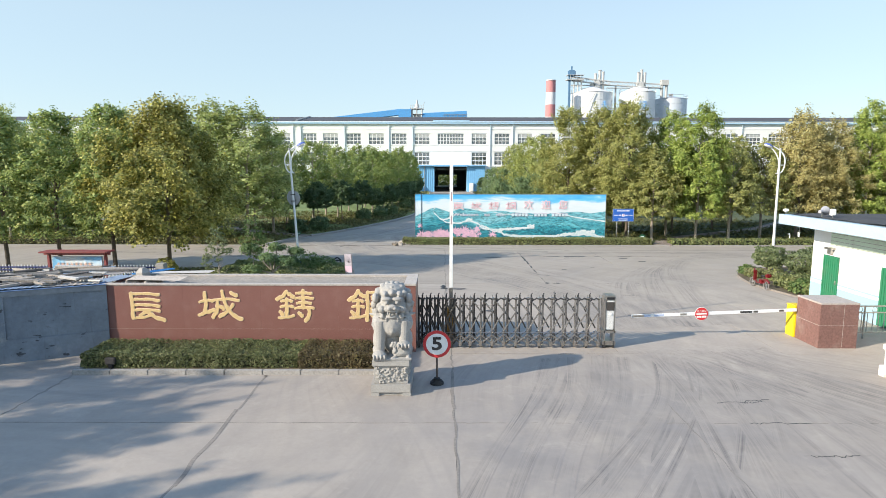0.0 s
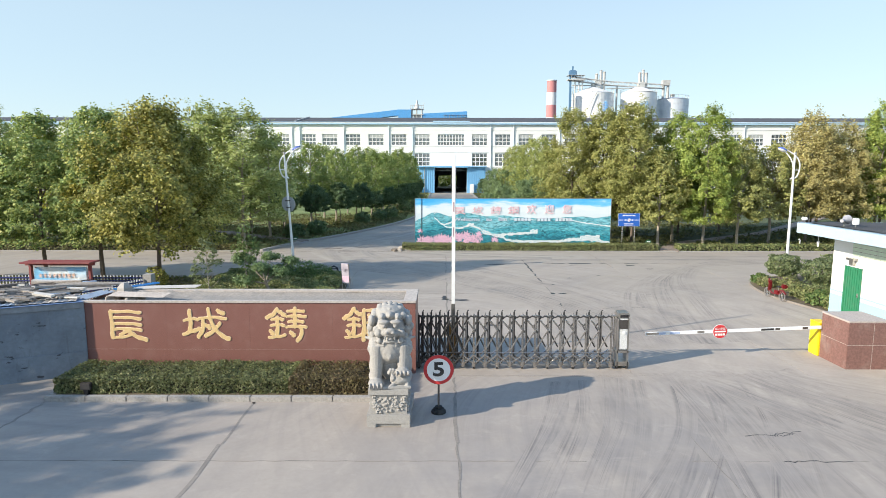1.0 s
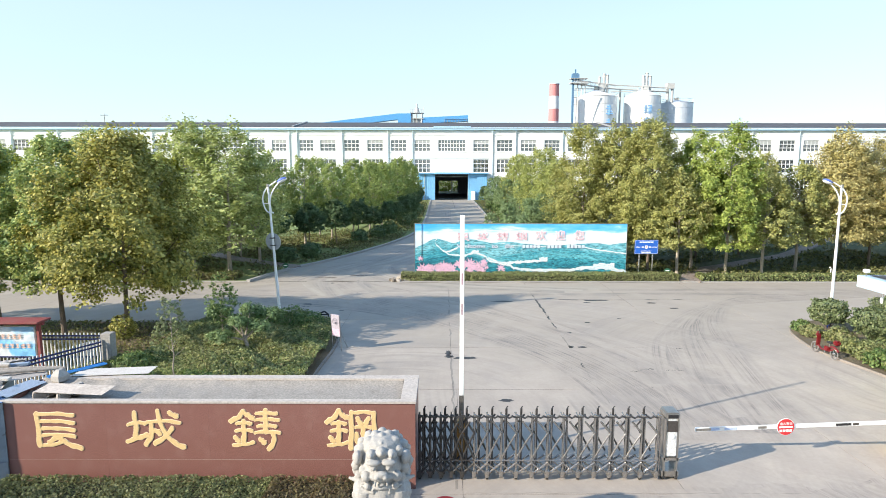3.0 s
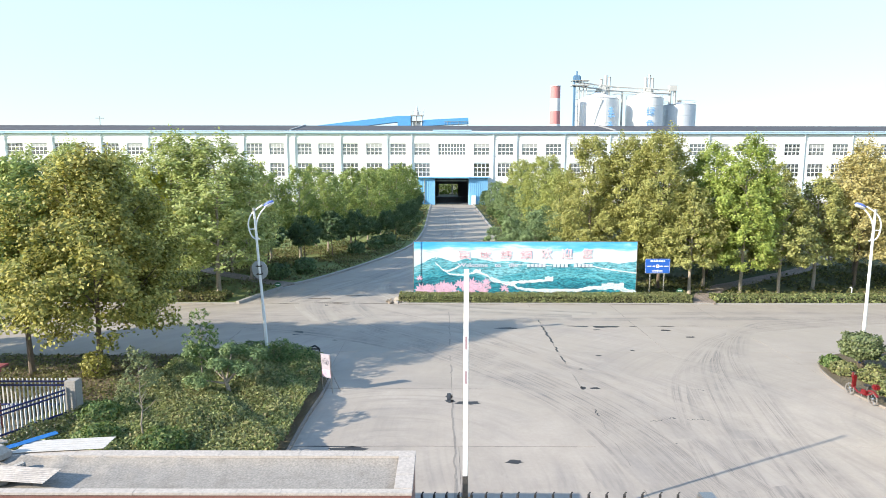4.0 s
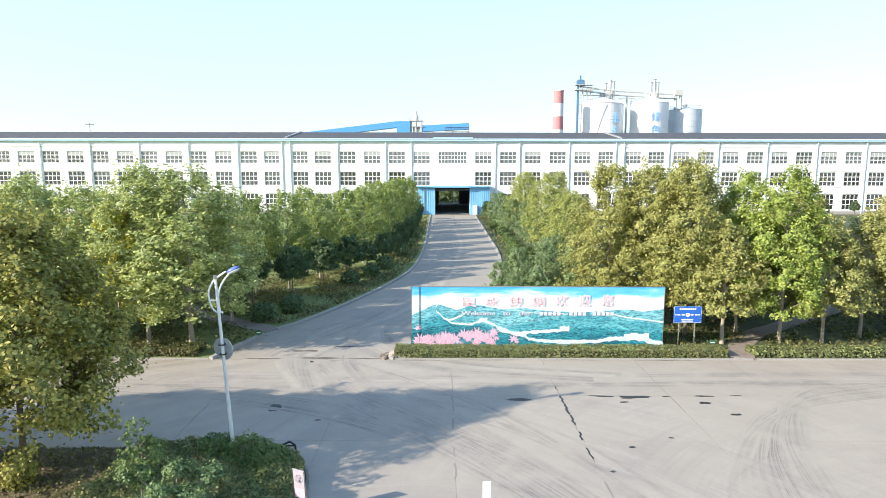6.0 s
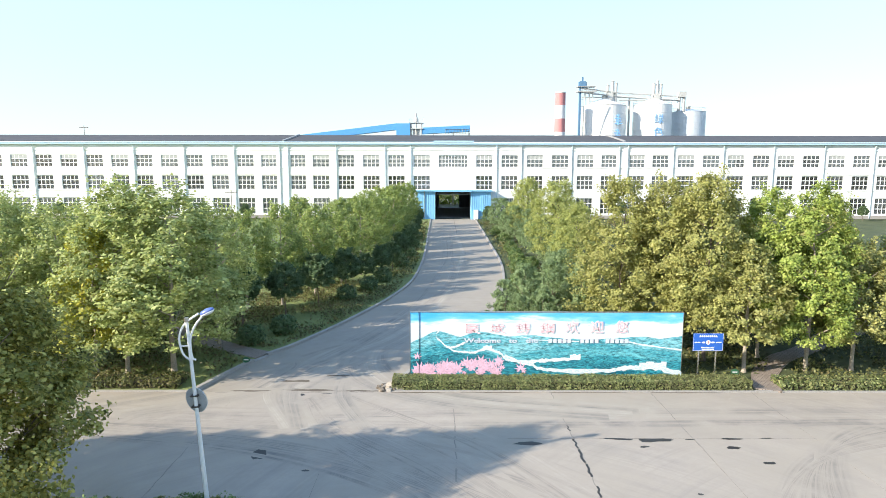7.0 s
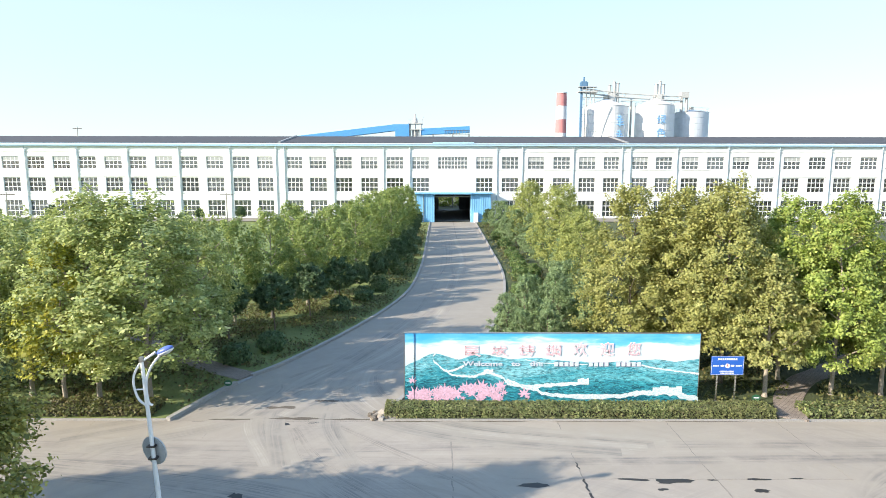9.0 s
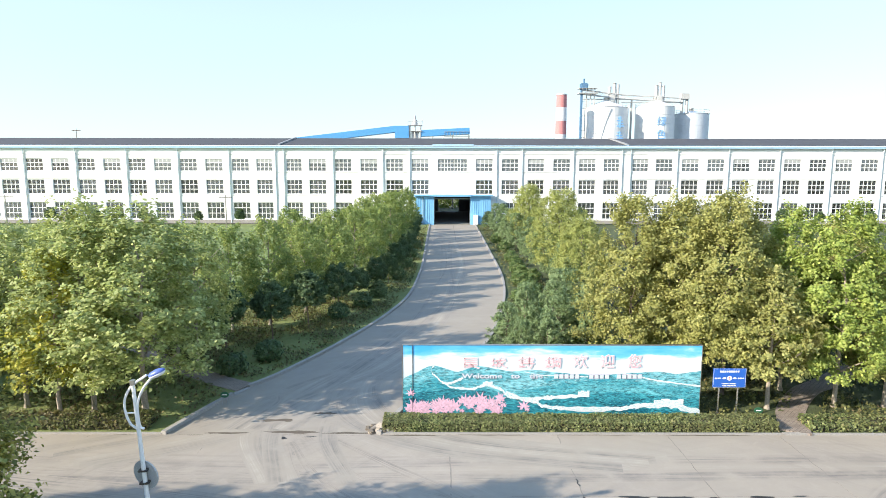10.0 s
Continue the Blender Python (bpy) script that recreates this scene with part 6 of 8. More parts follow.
part("top", B(-0.15, 0.17, -0.21, 0.21, 1.362, 1.5, bevel=0.03), M_STEEL, gh)
part("top_slot", B(-0.1, 0.12, -0.214, -0.211, 1.39, 1.46), M_BLACK, gh)
part("grille", B(-0.1, 0.12, -0.2, -0.192, 1.08, 1.32), M_STEELDARK, gh)
part("lamp", R((0.02, -0.215, 0.98), (0.02, -0.192, 0.98), 0.035, seg=14), M_WHITE, gh)
b = bmesh.new()
for x in (-0.15, 0.13):
    box(b, x, x + 0.03, -0.2, 0.2, 0.06, 1.36)
box(b, -0.19, 0.19, -0.2, 0.2, 0.44, 0.5), box(b, -0.19, 0.19, -0.2, 0.2, 0.08, 0.2)
part("frame", b, M_STEEL, gh)
for x in (-0.14, 0.14):
    for y in (-0.15, 0.15):
        part("wheel", R((x - 0.025, y, 0.06), (x + 0.025, y, 0.06), 0.06, seg=16), M_RUBBER, gh)

# ---- barriers ----
rb = thing("raised_barrier", (0.25, 18.05, 0), "road barrier with its white arm raised upright", "barrier")
part("cabinet", B(-0.13, 0.13, -0.16, 0.16, 0, 0.98, bevel=0.015), M_ORANGE, rb, "faded orange cabinet")
part("arm", B(-0.05, 0.05, -0.2, -0.165, 1.62, 5.83, bevel=0.006), M_WHITE, rb, "white aluminium arm")
part("arm_socket", B(-0.055, 0.055, -0.205, -0.16, 0.7, 1.62, bevel=0.006), M_STEEL, rb, "grey steel socket")
M_STICKER = worn("faded_sticker", (0.40, 0.27, 0.30), 0.6)
for z in (3.55, 4.25):
    part("sticker", B(-0.016, 0.016, -0.204, -0.201, z, z + 0.26), M_STICKER, rb)
M_TAPEBLUE = worn("faded_blue_tape", (0.42, 0.50, 0.68), 0.5)
br = thing("road_barrier", (11.07, 18.4, 0), "yellow road barrier with a lowered white arm", "barrier")
part("cabinet", B(-0.14, 0.14, -0.22, 0.22, 0, 0.95, bevel=0.02), M_YELLOW, br, "bright yellow cabinet")
part("lid", B(-0.15, 0.15, -0.23, 0.23, 0.952, 1.0, bevel=0.015), M_YELLOW, br)
ang = math.degrees(math.atan2(0.20, 4.9))
ar = part("arm", box(bmesh.new(), -5.0, 0.1, -0.02, 0.02, -0.048, 0.048, 0.006, m=Matrix.Identity(4)), M_WHITE, br, "white arm with worn reflective tape")
ar.matrix_basis = pose(-0.23, -0.3, 0.885, 0, -ang, 0)
for x0, x1, mat in ((-1.65, -1.28, M_BLACK), (-1.24, -1.1, M_STEELDARK), (-0.45, -0.3, M_STEELDARK), (-4.98, -4.62, M_STEEL), (-4.62, -4.42, M_TAPEBLUE), (-4.3, -4.0, M_TAPEBLUE), (-3.5, -3.3, M_STEEL)):
    part("tape", B(x0, x1, -0.0235, -0.021, -0.03, 0.03), mat, ar)
dc = part("stop_disc", R((0, -0.045, 0), (0, -0.025, 0), 0.2, seg=40), M_RED, ar, "round red stop disc")
dc.matrix_basis = pose(-2.85, 0, 0.0)
part("disc_rim", R((0, -0.04, 0), (0, -0.022, 0), 0.208, seg=40), M_WHITE, dc, "thin white rim")
lettering("出入登记", 0.075, M_WHITE, dc, pose(0, -0.049, 0.08), "characters", 0.002, 0.0)
for k in range(4):
    part("text_bar", B(-0.15 + k * 0.078, -0.15 + k * 0.078 + 0.06, -0.05, -0.046, -0.12, -0.06), M_WHITE, dc)
part("white_bar", B(-0.16, 0.16, -0.05, -0.046, -0.02, 0.02), M_WHITE, dc)

# ---- granite pier and railing ----
pr = thing("granite_pier", (10.98, 16.99, 0), "squat gate pier clad in red-brown granite panels", "pier")
part("core", B(0.02, 1.1, 0.02, 1.14, -0.02, 1.3), M_GREYWALL, pr)
for x0, x1 in ((0.0, 0.685), (0.69, 1.12)):
    for z0, z1 in ((0.0, 0.676), (0.682, 1.3)):
        part("panel", B(x0, x1, 0, 0.018, z0, z1, bevel=0.003), M_PIER, pr)
for z0, z1 in ((0.0, 0.676), (0.682, 1.3)):
    part("panel", B(-0.001, 0.018, 0.02, 1.16, z0, z1, bevel=0.003), M_PIER, pr)
    part("panel", B(1.102, 1.12, 0.02, 1.16, z0, z1, bevel=0.003), M_PIER, pr)
part("joint", box(B(0.684, 0.691, -0.002, 0.016, 0.0, 1.3), 0.0, 1.12, -0.002, 0.016, 0.675, 0.683), M_COPING, pr, "pale mortar joint")
part("joint", B(-0.003, 0.015, 0.02, 1.16, 0.675, 0.683), M_COPING, pr, "pale mortar joint")
part("top_slab", B(-0.012, 1.132, -0.012, 1.17, 1.302, 1.35, bevel=0.006), M_GRANITETOP, pr)
rl = thing("railing", (12.12, 18.05, 0), "grey tubular steel railing between pier and guard house", "railing")
for z in (0.2, 0.82, 1.02):
    part("rail", R((0, 0, z), (2.45, 0, z), 0.025, seg=8), M_STEEL, rl)
for k in range(14):
    part("bar", R((0.12 + k * 0.175, 0, 0.2), (0.12 + k * 0.175, 0, 0.82), 0.014, seg=6), M_STEEL, rl)
for x in (0.9, 1.8, 2.4):
    part("post", R((x, 0, -0.02), (x, 0, 1.04), 0.03, seg=8), M_STEEL, rl)
for k in range(5):
    b = bmesh.new()
    c = (0.3 + k * 0.45, 0, 0.92)
    pipe(b, [(c[0] + 0.08 * math.cos(a * math.pi / 7), 0, c[2] + 0.08 * math.sin(a * math.pi / 7)) for a in range(15)], 0.01, seg=5)
    part("ring", b, M_STEEL, rl)

# ---- guard house ----
HX, HY = 14.6, 23.4
gu = thing("guard_house", (HX, HY, 0), "small white guard house with pale blue band and flat roof", "house")
part("wall", B(0, 5.5, -11.0, 0, -0.05, 3.05), M_WHITEWALL, gu)
part("lower_band", box(B(-0.008, -0.002, -11.0, 0.0, 0, 0.82), -0.012, -0.002, -11.0, 0.0, 0.93, 0.99), M_PALEBLUE, gu, "pale blue painted band")
part("end_band", B(0.0, 5.5, 0.002, 0.008, 0, 0.82), M_PALEBLUE, gu)
part("frieze", B(-0.01, -0.002, -11.0, -1.05, 2.3, 2.95), M_PALEGREEN, gu, "pale green painted frieze")
for k in range(4):
    part("groove", B(-0.014, -0.011, -11.0, -1.05, 2.4 + k * 0.14, 2.415 + k * 0.14), M_STEEL, gu)
part("roof_slab", B(-1.25, 6.0, -11.4, 0.35, 3.06, 3.44, bevel=0.01), M_FASCIA, gu, "pale blue fascia with flaking paint")
bm = bmesh.new()
bmesh.ops.create_grid(bm, x_segments=20, y_segments=30, size=0.5, matrix=pose(2.4, -5.5, 3.47) @ Matrix.Diagonal((6.8, 11.3, 1, 1)))
for v in bm.verts:
    v.co.z += 0.05 * noise.noise(v.co * 0.9) + 0.02 * noise.noise(v.co * 3)
part("roof_felt", bm, M_FELT, gu, "wrinkled black roofing felt", True)
for y0, y1, z1 in ((-1.64, -0.75, 1.98), (-4.7, -3.8, 1.98)):
    dr = part("door", B(-0.05, -0.012, y0, y1, 0.02, z1, bevel=0.006), M_GREEN, gu, "green ribbed steel door")
    for k in range(7):
        part("rib", B(-0.07, -0.05, y0 + 0.06 + k * 0.12, y0 + 0.11 + k * 0.12, 0.06, z1 - 0.04), M_GREEN, dr)
    part("door_handle", B(-0.1, -0.05, y0 + 0.05, y0 + 0.08, 0.95, 1.1), M_STEEL, dr)
part("door_hood", B(-0.1, -0.01, -1.7, -0.7, 2.0, 2.03), M_WHITEFRAME, gu)
part("wall_lamp", box(B(-0.18, -0.012, -1.35, -0.95, 2.22, 2.3), -0.12, -0.02, -1.25, -1.05, 2.05, 2.2), M_STEEL, gu)
part("notice_plate", B(-0.02, -0.009, -1.25, -1.05, 2.02, 2.12), M_GOLD, gu)
b = R((-0.55, 0.1, 3.06), (-0.55, 0.1, 2.75), 0.008, seg=5)
rod(b, (-0.55, 0.1, 2.75), (-0.55, 0.1, 2.55), 0.05, 0.03, seg=10)
part("hanging_lamp", b, M_WHITE, gu)
M_HORN = worn("pale_grey_plastic", (0.40, 0.39, 0.40), 0.5, soil=0.3)
for x, y in ((-0.75, -1.55),):
    hs = thing("horn_speaker", (HX + x, HY + y, 3.46), "grey horn loudspeaker on the guard house roof", "loudspeaker")
    part("stand", R((0, 0, -0.02), (0, 0, 0.2), 0.02), M_STEEL, hs)
    part("horn", rod(R((0.2, 0.14, 0.24), (-0.02, 0.0, 0.22), 0.165, 0.05, seg=20), (-0.02, 0, 0.22), (-0.14, -0.08, 0.21), 0.06, seg=12), M_HORN, hs)
for x, y, n in ((-0.55, -1.85, "floodlight"), (-1.1, 0.15, "security_camera")):
    fl = thing(n, (HX + x, HY + y, 3.46), "small white lamp housing on the roof edge", "lamp")
    part("stand", R((0, 0, -0.02), (0, 0, 0.1), 0.02), M_STEEL, fl)
    part("housing", B(-0.08, 0.08, -0.08, 0.08, 0.09, 0.32 if n == "floodlight" else 0.2, bevel=0.02), M_WHITE, fl)

# ---- right-hand island ----
ISL = smooth_line([(14.58, 23.5, 0), (14.5, 24.0, 0), (14.12, 25.9, 0), (14.1, 27.2, 0), (14.66, 29.35, 0), (15.9, 30.6, 0), (18.2, 31.2, 0), (24, 31.4, 0), (60, 31.4, 0)], 6)
bm = bmesh.new()
bm.faces.new([bm.verts.new((p.x, p.y, 0.08)) for p in ISL] + [bm.verts.new((60, 23.5, 0.08))])
tagged(mesh_object("island_soil", bm, M_EARTH), "brown planted soil in the island", "soil", kind="structure")
tagged(mesh_object("island_kerb", ribbon(ISL, 0.035, -0.03, 0.07), M_SEAL), "low worn concrete kerb round the island", "kerb", kind="structure")
bush("domed_shrub", 16.0, 29.0, 0.75, 0.75, 0.52, 0.98, L_DOME, 3600, 0.05, 71, "clipped dome-shaped green shrub on thin stems", group="domed shrubs")
bush("domed_shrub", 16.7, 27.3, 0.8, 0.8, 0.62, 0.95, L_DOME, 3800, 0.05, 72, "clipped dome-shaped green shrub on thin stems", group="domed shrubs")
bush("domed_shrub", 19.0, 29.4, 0.85, 0.85, 0.62, 0.95, L_DOME, 3400, 0.05, 73, "clipped dome-shaped green shrub on thin stems", group="domed shrubs")
bush("domed_shrub", 17.6, 25.6, 0.9, 0.9, 0.6, 0.8, L_DOME, 3400, 0.05, 74, "clipped dome-shaped green shrub on thin stems", group="domed shrubs")
for k, (x, y, r, h) in enumerate(((15.05, 24.6, 0.5, 0.38), (15.2, 25.4, 0.55, 0.4), (15.1, 26.2, 0.4, 0.35), (16.0, 24.6, 0.6, 0.4), (16.0, 25.8, 0.6, 0.4), (15.0, 28.4, 0.45, 0.32), (15.1, 29.3, 0.4, 0.3), (15.5, 27.5, 0.5, 0.4), (15.2, 23.9, 0.45, 0.4))):
    bush("low_shrub", x, y, r, r, h, h * 0.75, L_COVER if k % 3 else L_SHRUB, 1500, 0.045, 80 + k, "loose low green shrub in the island", group="island shrubs")


M_DARKRED = worn("dark_red_gloss", (0.15, 0.011, 0.014), 0.3, spread=0.1)


M_TYREDUST = worn("dusty_tyre", (0.19, 0.18, 0.17), 0.9)


def scooter(m):
    s = thing("scooter", m, "slim red electric scooter parked beside the island kerb", "scooter")
    for y, n in ((0.64, "front_wheel"), (-0.6, "rear_wheel")):
        b = bmesh.new()
        for k in range(18):
            p, q = k * math.pi / 9, (k + 1) * math.pi / 9
            rod(b, (0, y + 0.23 * math.cos(p), 0.25 + 0.23 * math.sin(p)), (0, y + 0.23 * math.cos(q), 0.25 + 0.23 * math.sin(q)), 0.028, seg=6)
        w = part(n, b, M_TYREDUST, s, "dusty grey tyre")
        b = R((-0.04, y, 0.25), (0.04, y, 0.25), 0.05, seg=12)
        for k in range(6):
            p = k * math.pi / 3
            rod(b, (0, y, 0.25), (0, y + 0.22 * math.cos(p), 0.25 + 0.22 * math.sin(p)), 0.01, seg=5)
        part("spokes", b, M_CHROME, w)
    part("fork", pipe(bmesh.new(), [(0.05, 0.64, 0.25), (0.04, 0.55, 0.6), (0, 0.48, 1.05)], 0.02), M_STEEL, s)
    part("leg_shield", box(B(-0.1, 0.1, 0.42, 0.5, 0.35, 0.9, bevel=0.03), -0.07, 0.07, 0.46, 0.6, 0.78, 0.95, bevel=0.03), M_DARKRED, s)
    part("frame_tube", pipe(bmesh.new(), [(0, 0.44, 0.4), (0, 0.2, 0.27), (0, -0.3, 0.3), (0, -0.6, 0.5)], 0.035), M_DARKRED, s, "red frame tube")
    part("battery_box", B(-0.09, 0.09, -0.3, -0.02, 0.28, 0.5, bevel=0.03), M_DARKRED, s)
    part("rear_guard", pipe(bmesh.new(), [(0, -0.35, 0.52), (0, -0.6, 0.56), (0, -0.85, 0.42)], 0.05), M_DARKRED, s)
    part("seat", B(-0.1, 0.1, -0.42, -0.12, 0.66, 0.74, bevel=0.035), M_BLACK, s, "black seat")
    part("seat_post", R((0, -0.25, 0.4), (0, -0.27, 0.68), 0.02), M_STEEL, s)
    part("top_box", B(-0.14, 0.14, -0.82, -0.56, 0.68, 0.9, bevel=0.06), M_DARKRED, s, "round red box on the carrier")
    part("handlebar", pipe(bmesh.new(), [(-0.3, 0.36, 1.1), (-0.1, 0.46, 1.05), (0.1, 0.46, 1.05), (0.3, 0.36, 1.1)], 0.016), M_BLACK, s)
    part("headlight", ball(bmesh.new(), (0, 0.56, 0.98), (0.07, 0.05, 0.06)), M_DARKRED, s)
    part("side_stand", R((-0.06, -0.1, 0.28), (-0.18, -0.16, 0.0), 0.012, seg=6), M_STEEL, s)


scooter(pose(13.97, 26.0, 0.0, 0, 3, 5) @ Matrix.Diagonal((0.8, 0.8, 0.8, 1)))

# ---- left-hand garden ----
GARD = smooth_line([(-4.45, 19.0, 0), (-4.45, 24.0, 0), (-4.35, 26.5, 0), (-4.5, 28.6, 0), (-5.4, 30.2, 0), (-7.0, 30.5, 0), (-12, 30.5, 0), (-60, 30.5, 0)], 6)
bm = bmesh.new()
bm.faces.new([bm.verts.new((p.x, p.y, 0.07)) for p in GARD] + [bm.verts.new((-60, 19.0, 0.07))])
bmesh.ops.recalc_face_normals(bm, faces=bm.faces)
tagged(mesh_object("garden_soil", bm, M_EARTH), "brown garden soil with fallen leaves", "soil", kind="structure")
tagged(mesh_object("garden_kerb", ribbon(GARD, 0.04, -0.03, 0.09), M_SEAL), "low concrete kerb round the garden", "kerb", kind="structure")


def cover(name, x0, x1, y0, y1, count, top, leaf, mat, seed, label, keep):
    """Ground cover: mounds of small leaves over a bed."""
    g = np.random.default_rng(seed)
    x, y = g.uniform(x0, x1, count), g.uniform(y0, y1, count)
    h = top * (0.72 + 0.2 * np.sin(x * 1.7 + 0.6 * y) * np.cos(y * 1.3) + 0.12 * np.sin(x * 4.1 + y * 3.3))
    ok = keep(x, y)
    x, y, h = x[ok], y[ok], h[ok]
    z = 0.08 + h * g.uniform(0.35, 1.0, len(x)) ** 0.35
    ob = new(name, leaf_mesh(name, np.stack([x, y, z], 1), leaf, mat, g, 0.8))
    return tagged(ob, label, "ground cover", kind="stuff")


edge_x = np.vectorize(lambda y: -4.5 if y < 28.4 else -4.5 - (y - 28.4) ** 2 * 0.55)
cover("ground_cover", -10.6, -4.5, 19.0, 30.4, 60000, 0.6, 0.05, L_COVER, 31, "dense low shrubs, green with brownish tips", lambda x, y: (x < edge_x(y) - 0.05))
cover("ground_cover", -12.6, -8.4, 19.6, 24.5, 12000, 0.5, 0.05, L_COVER, 32, "dark green low shrubs behind the gate wall", lambda x, y: x > -12.2)
cover("leaf_litter", -30, -10.2, 24.8, 30.4, 13000, 0.14, 0.055, L_HEDGE, 33, "thin weeds and dry fallen leaves on soil", lambda x, y: x < 0)
for k, (x, y, r) in enumerate(((-6.6, 29.4, 0.8), (-5.8, 28.9, 0.7), (-7.8, 29.8, 0.6), (-7.65, 21.6, 0.66), (-9.6, 22.0, 0.6), (-10.4, 23.6, 0.6))):
    bush("round_shrub", x, y, r, r, r * 0.7, 0.45, L_SHRUB, 2200, 0.042, 100 + k, "rounded green shrub in the garden bed", group="garden shrubs")

bush("low_shrub", -13.1, 28.0, 0.5, 0.45, 0.5, 0.5, L_NEAR, 900, 0.06, 120, "golden-green shoots round the plane tree's foot")

pine = thing("cloud_pine", (-7.35, 25.6, 0.05), "cloud-pruned pine with flat green pads on bent stems", "tree")
CLOUDS = ((-1.0, 0.1, 1.72, 0.52), (0.15, 0.2, 1.78, 0.5), (-0.15, -0.25, 1.4, 0.42), (0.55, 0.0, 1.2, 0.45), (-0.85, -0.3, 0.85, 0.55), (0.9, 0.4, 1.55, 0.4))
b = pipe(bmesh.new(), [(0, 0, -0.05), (0.05, 0, 0.45), (-0.08, 0.02, 0.8)], 0.075, 8, 0.055)
for x, y, z, r in CLOUDS:
    pipe(b, [(-0.02, 0, 0.55 + 0.1 * z), (x * 0.5, y * 0.6, 0.35 + 0.5 * z), (x, y, z)], 0.04, 6, 0.015)
part("trunk", b, M_BARKPALE, pine)
g = np.random.default_rng(77)
for x, y, z, r in CLOUDS:
    tuft = g.normal(size=(26, 3))
    tuft /= np.linalg.norm(tuft, axis=1)[:, None]
    tuft = tuft * g.uniform(0.5, 1.0, (26, 1)) * np.array([r * 0.85, r * 0.85, r * 0.3])
    v = g.normal(size=(26, 55, 3)) * np.array([0.075, 0.075, 0.06])
    p = (tuft[:, None, :] + v + np.array([x, y, z])).reshape(-1, 3)
    v = (v + tuft[:, None, :] * 0.3 + np.array([0, 0, 0.12])).reshape(-1, 3) * 6
    ob = new("needle_pad", leaf_mesh("needle_pad", p, 0.038, L_PINE, g, 0.4, v))
    ob.parent = pine
for x, y, h, r, mat, seed, lab in ((-8.35, 22.0, 3.0, 0.6, L_SAPLING, 201, "slim young tree with small grey-green leaves"), (-8.3, 26.0, 3.1, 0.6, L_SHRUB, 202, "small dark-leaved tree at the garden edge")):
    t = make_tree("sapling", seed, h, h * 0.38, r, mat, M_BARKPALE, lab, "tree", sprays=190, per=14, leaf=0.036, low=0.4, top=0.35, trunk=0.03, rough=1.2)
    plant(t, x, y, 40, 1.0, 0.05)
    discard(t)

# fence, post and notice board
M_NAVY = worn("navy_rail_paint", (0.025, 0.035, 0.14), 0.45)
M_PICKET = worn("chalky_white_paint", (0.66, 0.66, 0.65), 0.6, soil=0.3)
fe = thing("picket_fence", (-26, 24.6, 0), "white picket fence with two blue rails", "fence", "fences")
for k in range(112):
    part("picket", B(k * 0.13, k * 0.13 + 0.034, -0.015, 0.015, 0.02, 1.22), M_PICKET, fe)
for z in (0.35, 0.98, 1.1):
    part("rail", B(0, 14.5, -0.045, -0.016, z, z + 0.05), M_NAVY, fe)
fd = thing("picket_fence", pose(-11.6, 23.85, 0, 0, 0, 243), "white picket fence with two blue rails", "fence", "fences")
for k in range(30):
    part("picket", B(k * 0.11, k * 0.11 + 0.04, -0.015, 0.015, 0.02, 1.22), M_PICKET, fd)
for z in (0.4, 0.98, 1.1):
    part("rail", B(0, 3.4, 0.016, 0.045, z, z + 0.05), M_NAVY, fd)
po = thing("fence_post", (-11.45, 24.05, 0), "square grey concrete fence post", "post")
part("post", B(-0.17, 0.17, -0.17, 0.17, -0.02, 1.38, bevel=0.015), M_KERB, po)
M_BANNERTEXT = worn("faded_salmon", (0.70, 0.46, 0.36), 0.6)
M_DULLRED = worn("dusty_red_paint", (0.24, 0.055, 0.055), 0.65, soil=0.4)
nb = thing("notice_board", (-14.5, 23.5, 0.12), "red-framed notice board with a blue and white banner", "notice board")
for x in (-1.12, 1.12):
    part("post", B(x - 0.05, x + 0.05, -0.06, 0.06, -0.14, 1.75, bevel=0.01), M_DULLRED, nb)
part("roof", box(B(-1.32, 1.32, -0.35, 0.35, 1.78, 1.84, bevel=0.01), -1.3, 1.3, -0.05, 0.05, 1.68, 1.78), M_DULLRED, nb)
part("banner", B(-1.0, 1.0, -0.02, 0.02, 0.62, 1.62), M_WHITE, nb, "wrinkled printed banner")
n = Nodes("banner_print")
gz = n.add("SeparateXYZ", Vector=n.add("TexCoord").outputs["Object"]).outputs
wv = n.noise(n.where(world=False), 1.6, 4)
slant = n.math("ADD", n.math("MULTIPLY", gz[0], 0.35), gz[2])
c = n.ramp(n.level(n.math("ADD", slant, n.level(wv, 0.3, 0.7, -0.22, 0.22)), 0.3, 2.0), [(0.0, (0.10, 0.34, 0.20)), (0.10, (0.66, 0.72, 0.74)), (0.26, (0.70, 0.75, 0.77)), (0.33, (0.20, 0.50, 0.78)), (0.50, (0.24, 0.54, 0.80)), (0.62, (0.68, 0.74, 0.77)), (0.74, (0.62, 0.72, 0.78)), (0.9, (0.26, 0.54, 0.80)), (1.0, (0.24, 0.52, 0.80))])
sheet = bmesh.new()
bmesh.ops.create_grid(sheet, x_segments=40, y_segments=20, size=0.5, matrix=pose(0, -0.04, 1.12, 90) @ Matrix.Diagonal((1.96, 0.98, 1, 1)))
for v in sheet.verts:
    v.co.y += 0.022 * noise.noise(Vector((v.co.x * 3.1, 0, v.co.z * 4.0))) + 0.010 * noise.noise(Vector((v.co.x * 8, 4, v.co.z * 5)))
part("banner_face", sheet, n.done(c, 0.35), nb, "crumpled blue and white print", True)
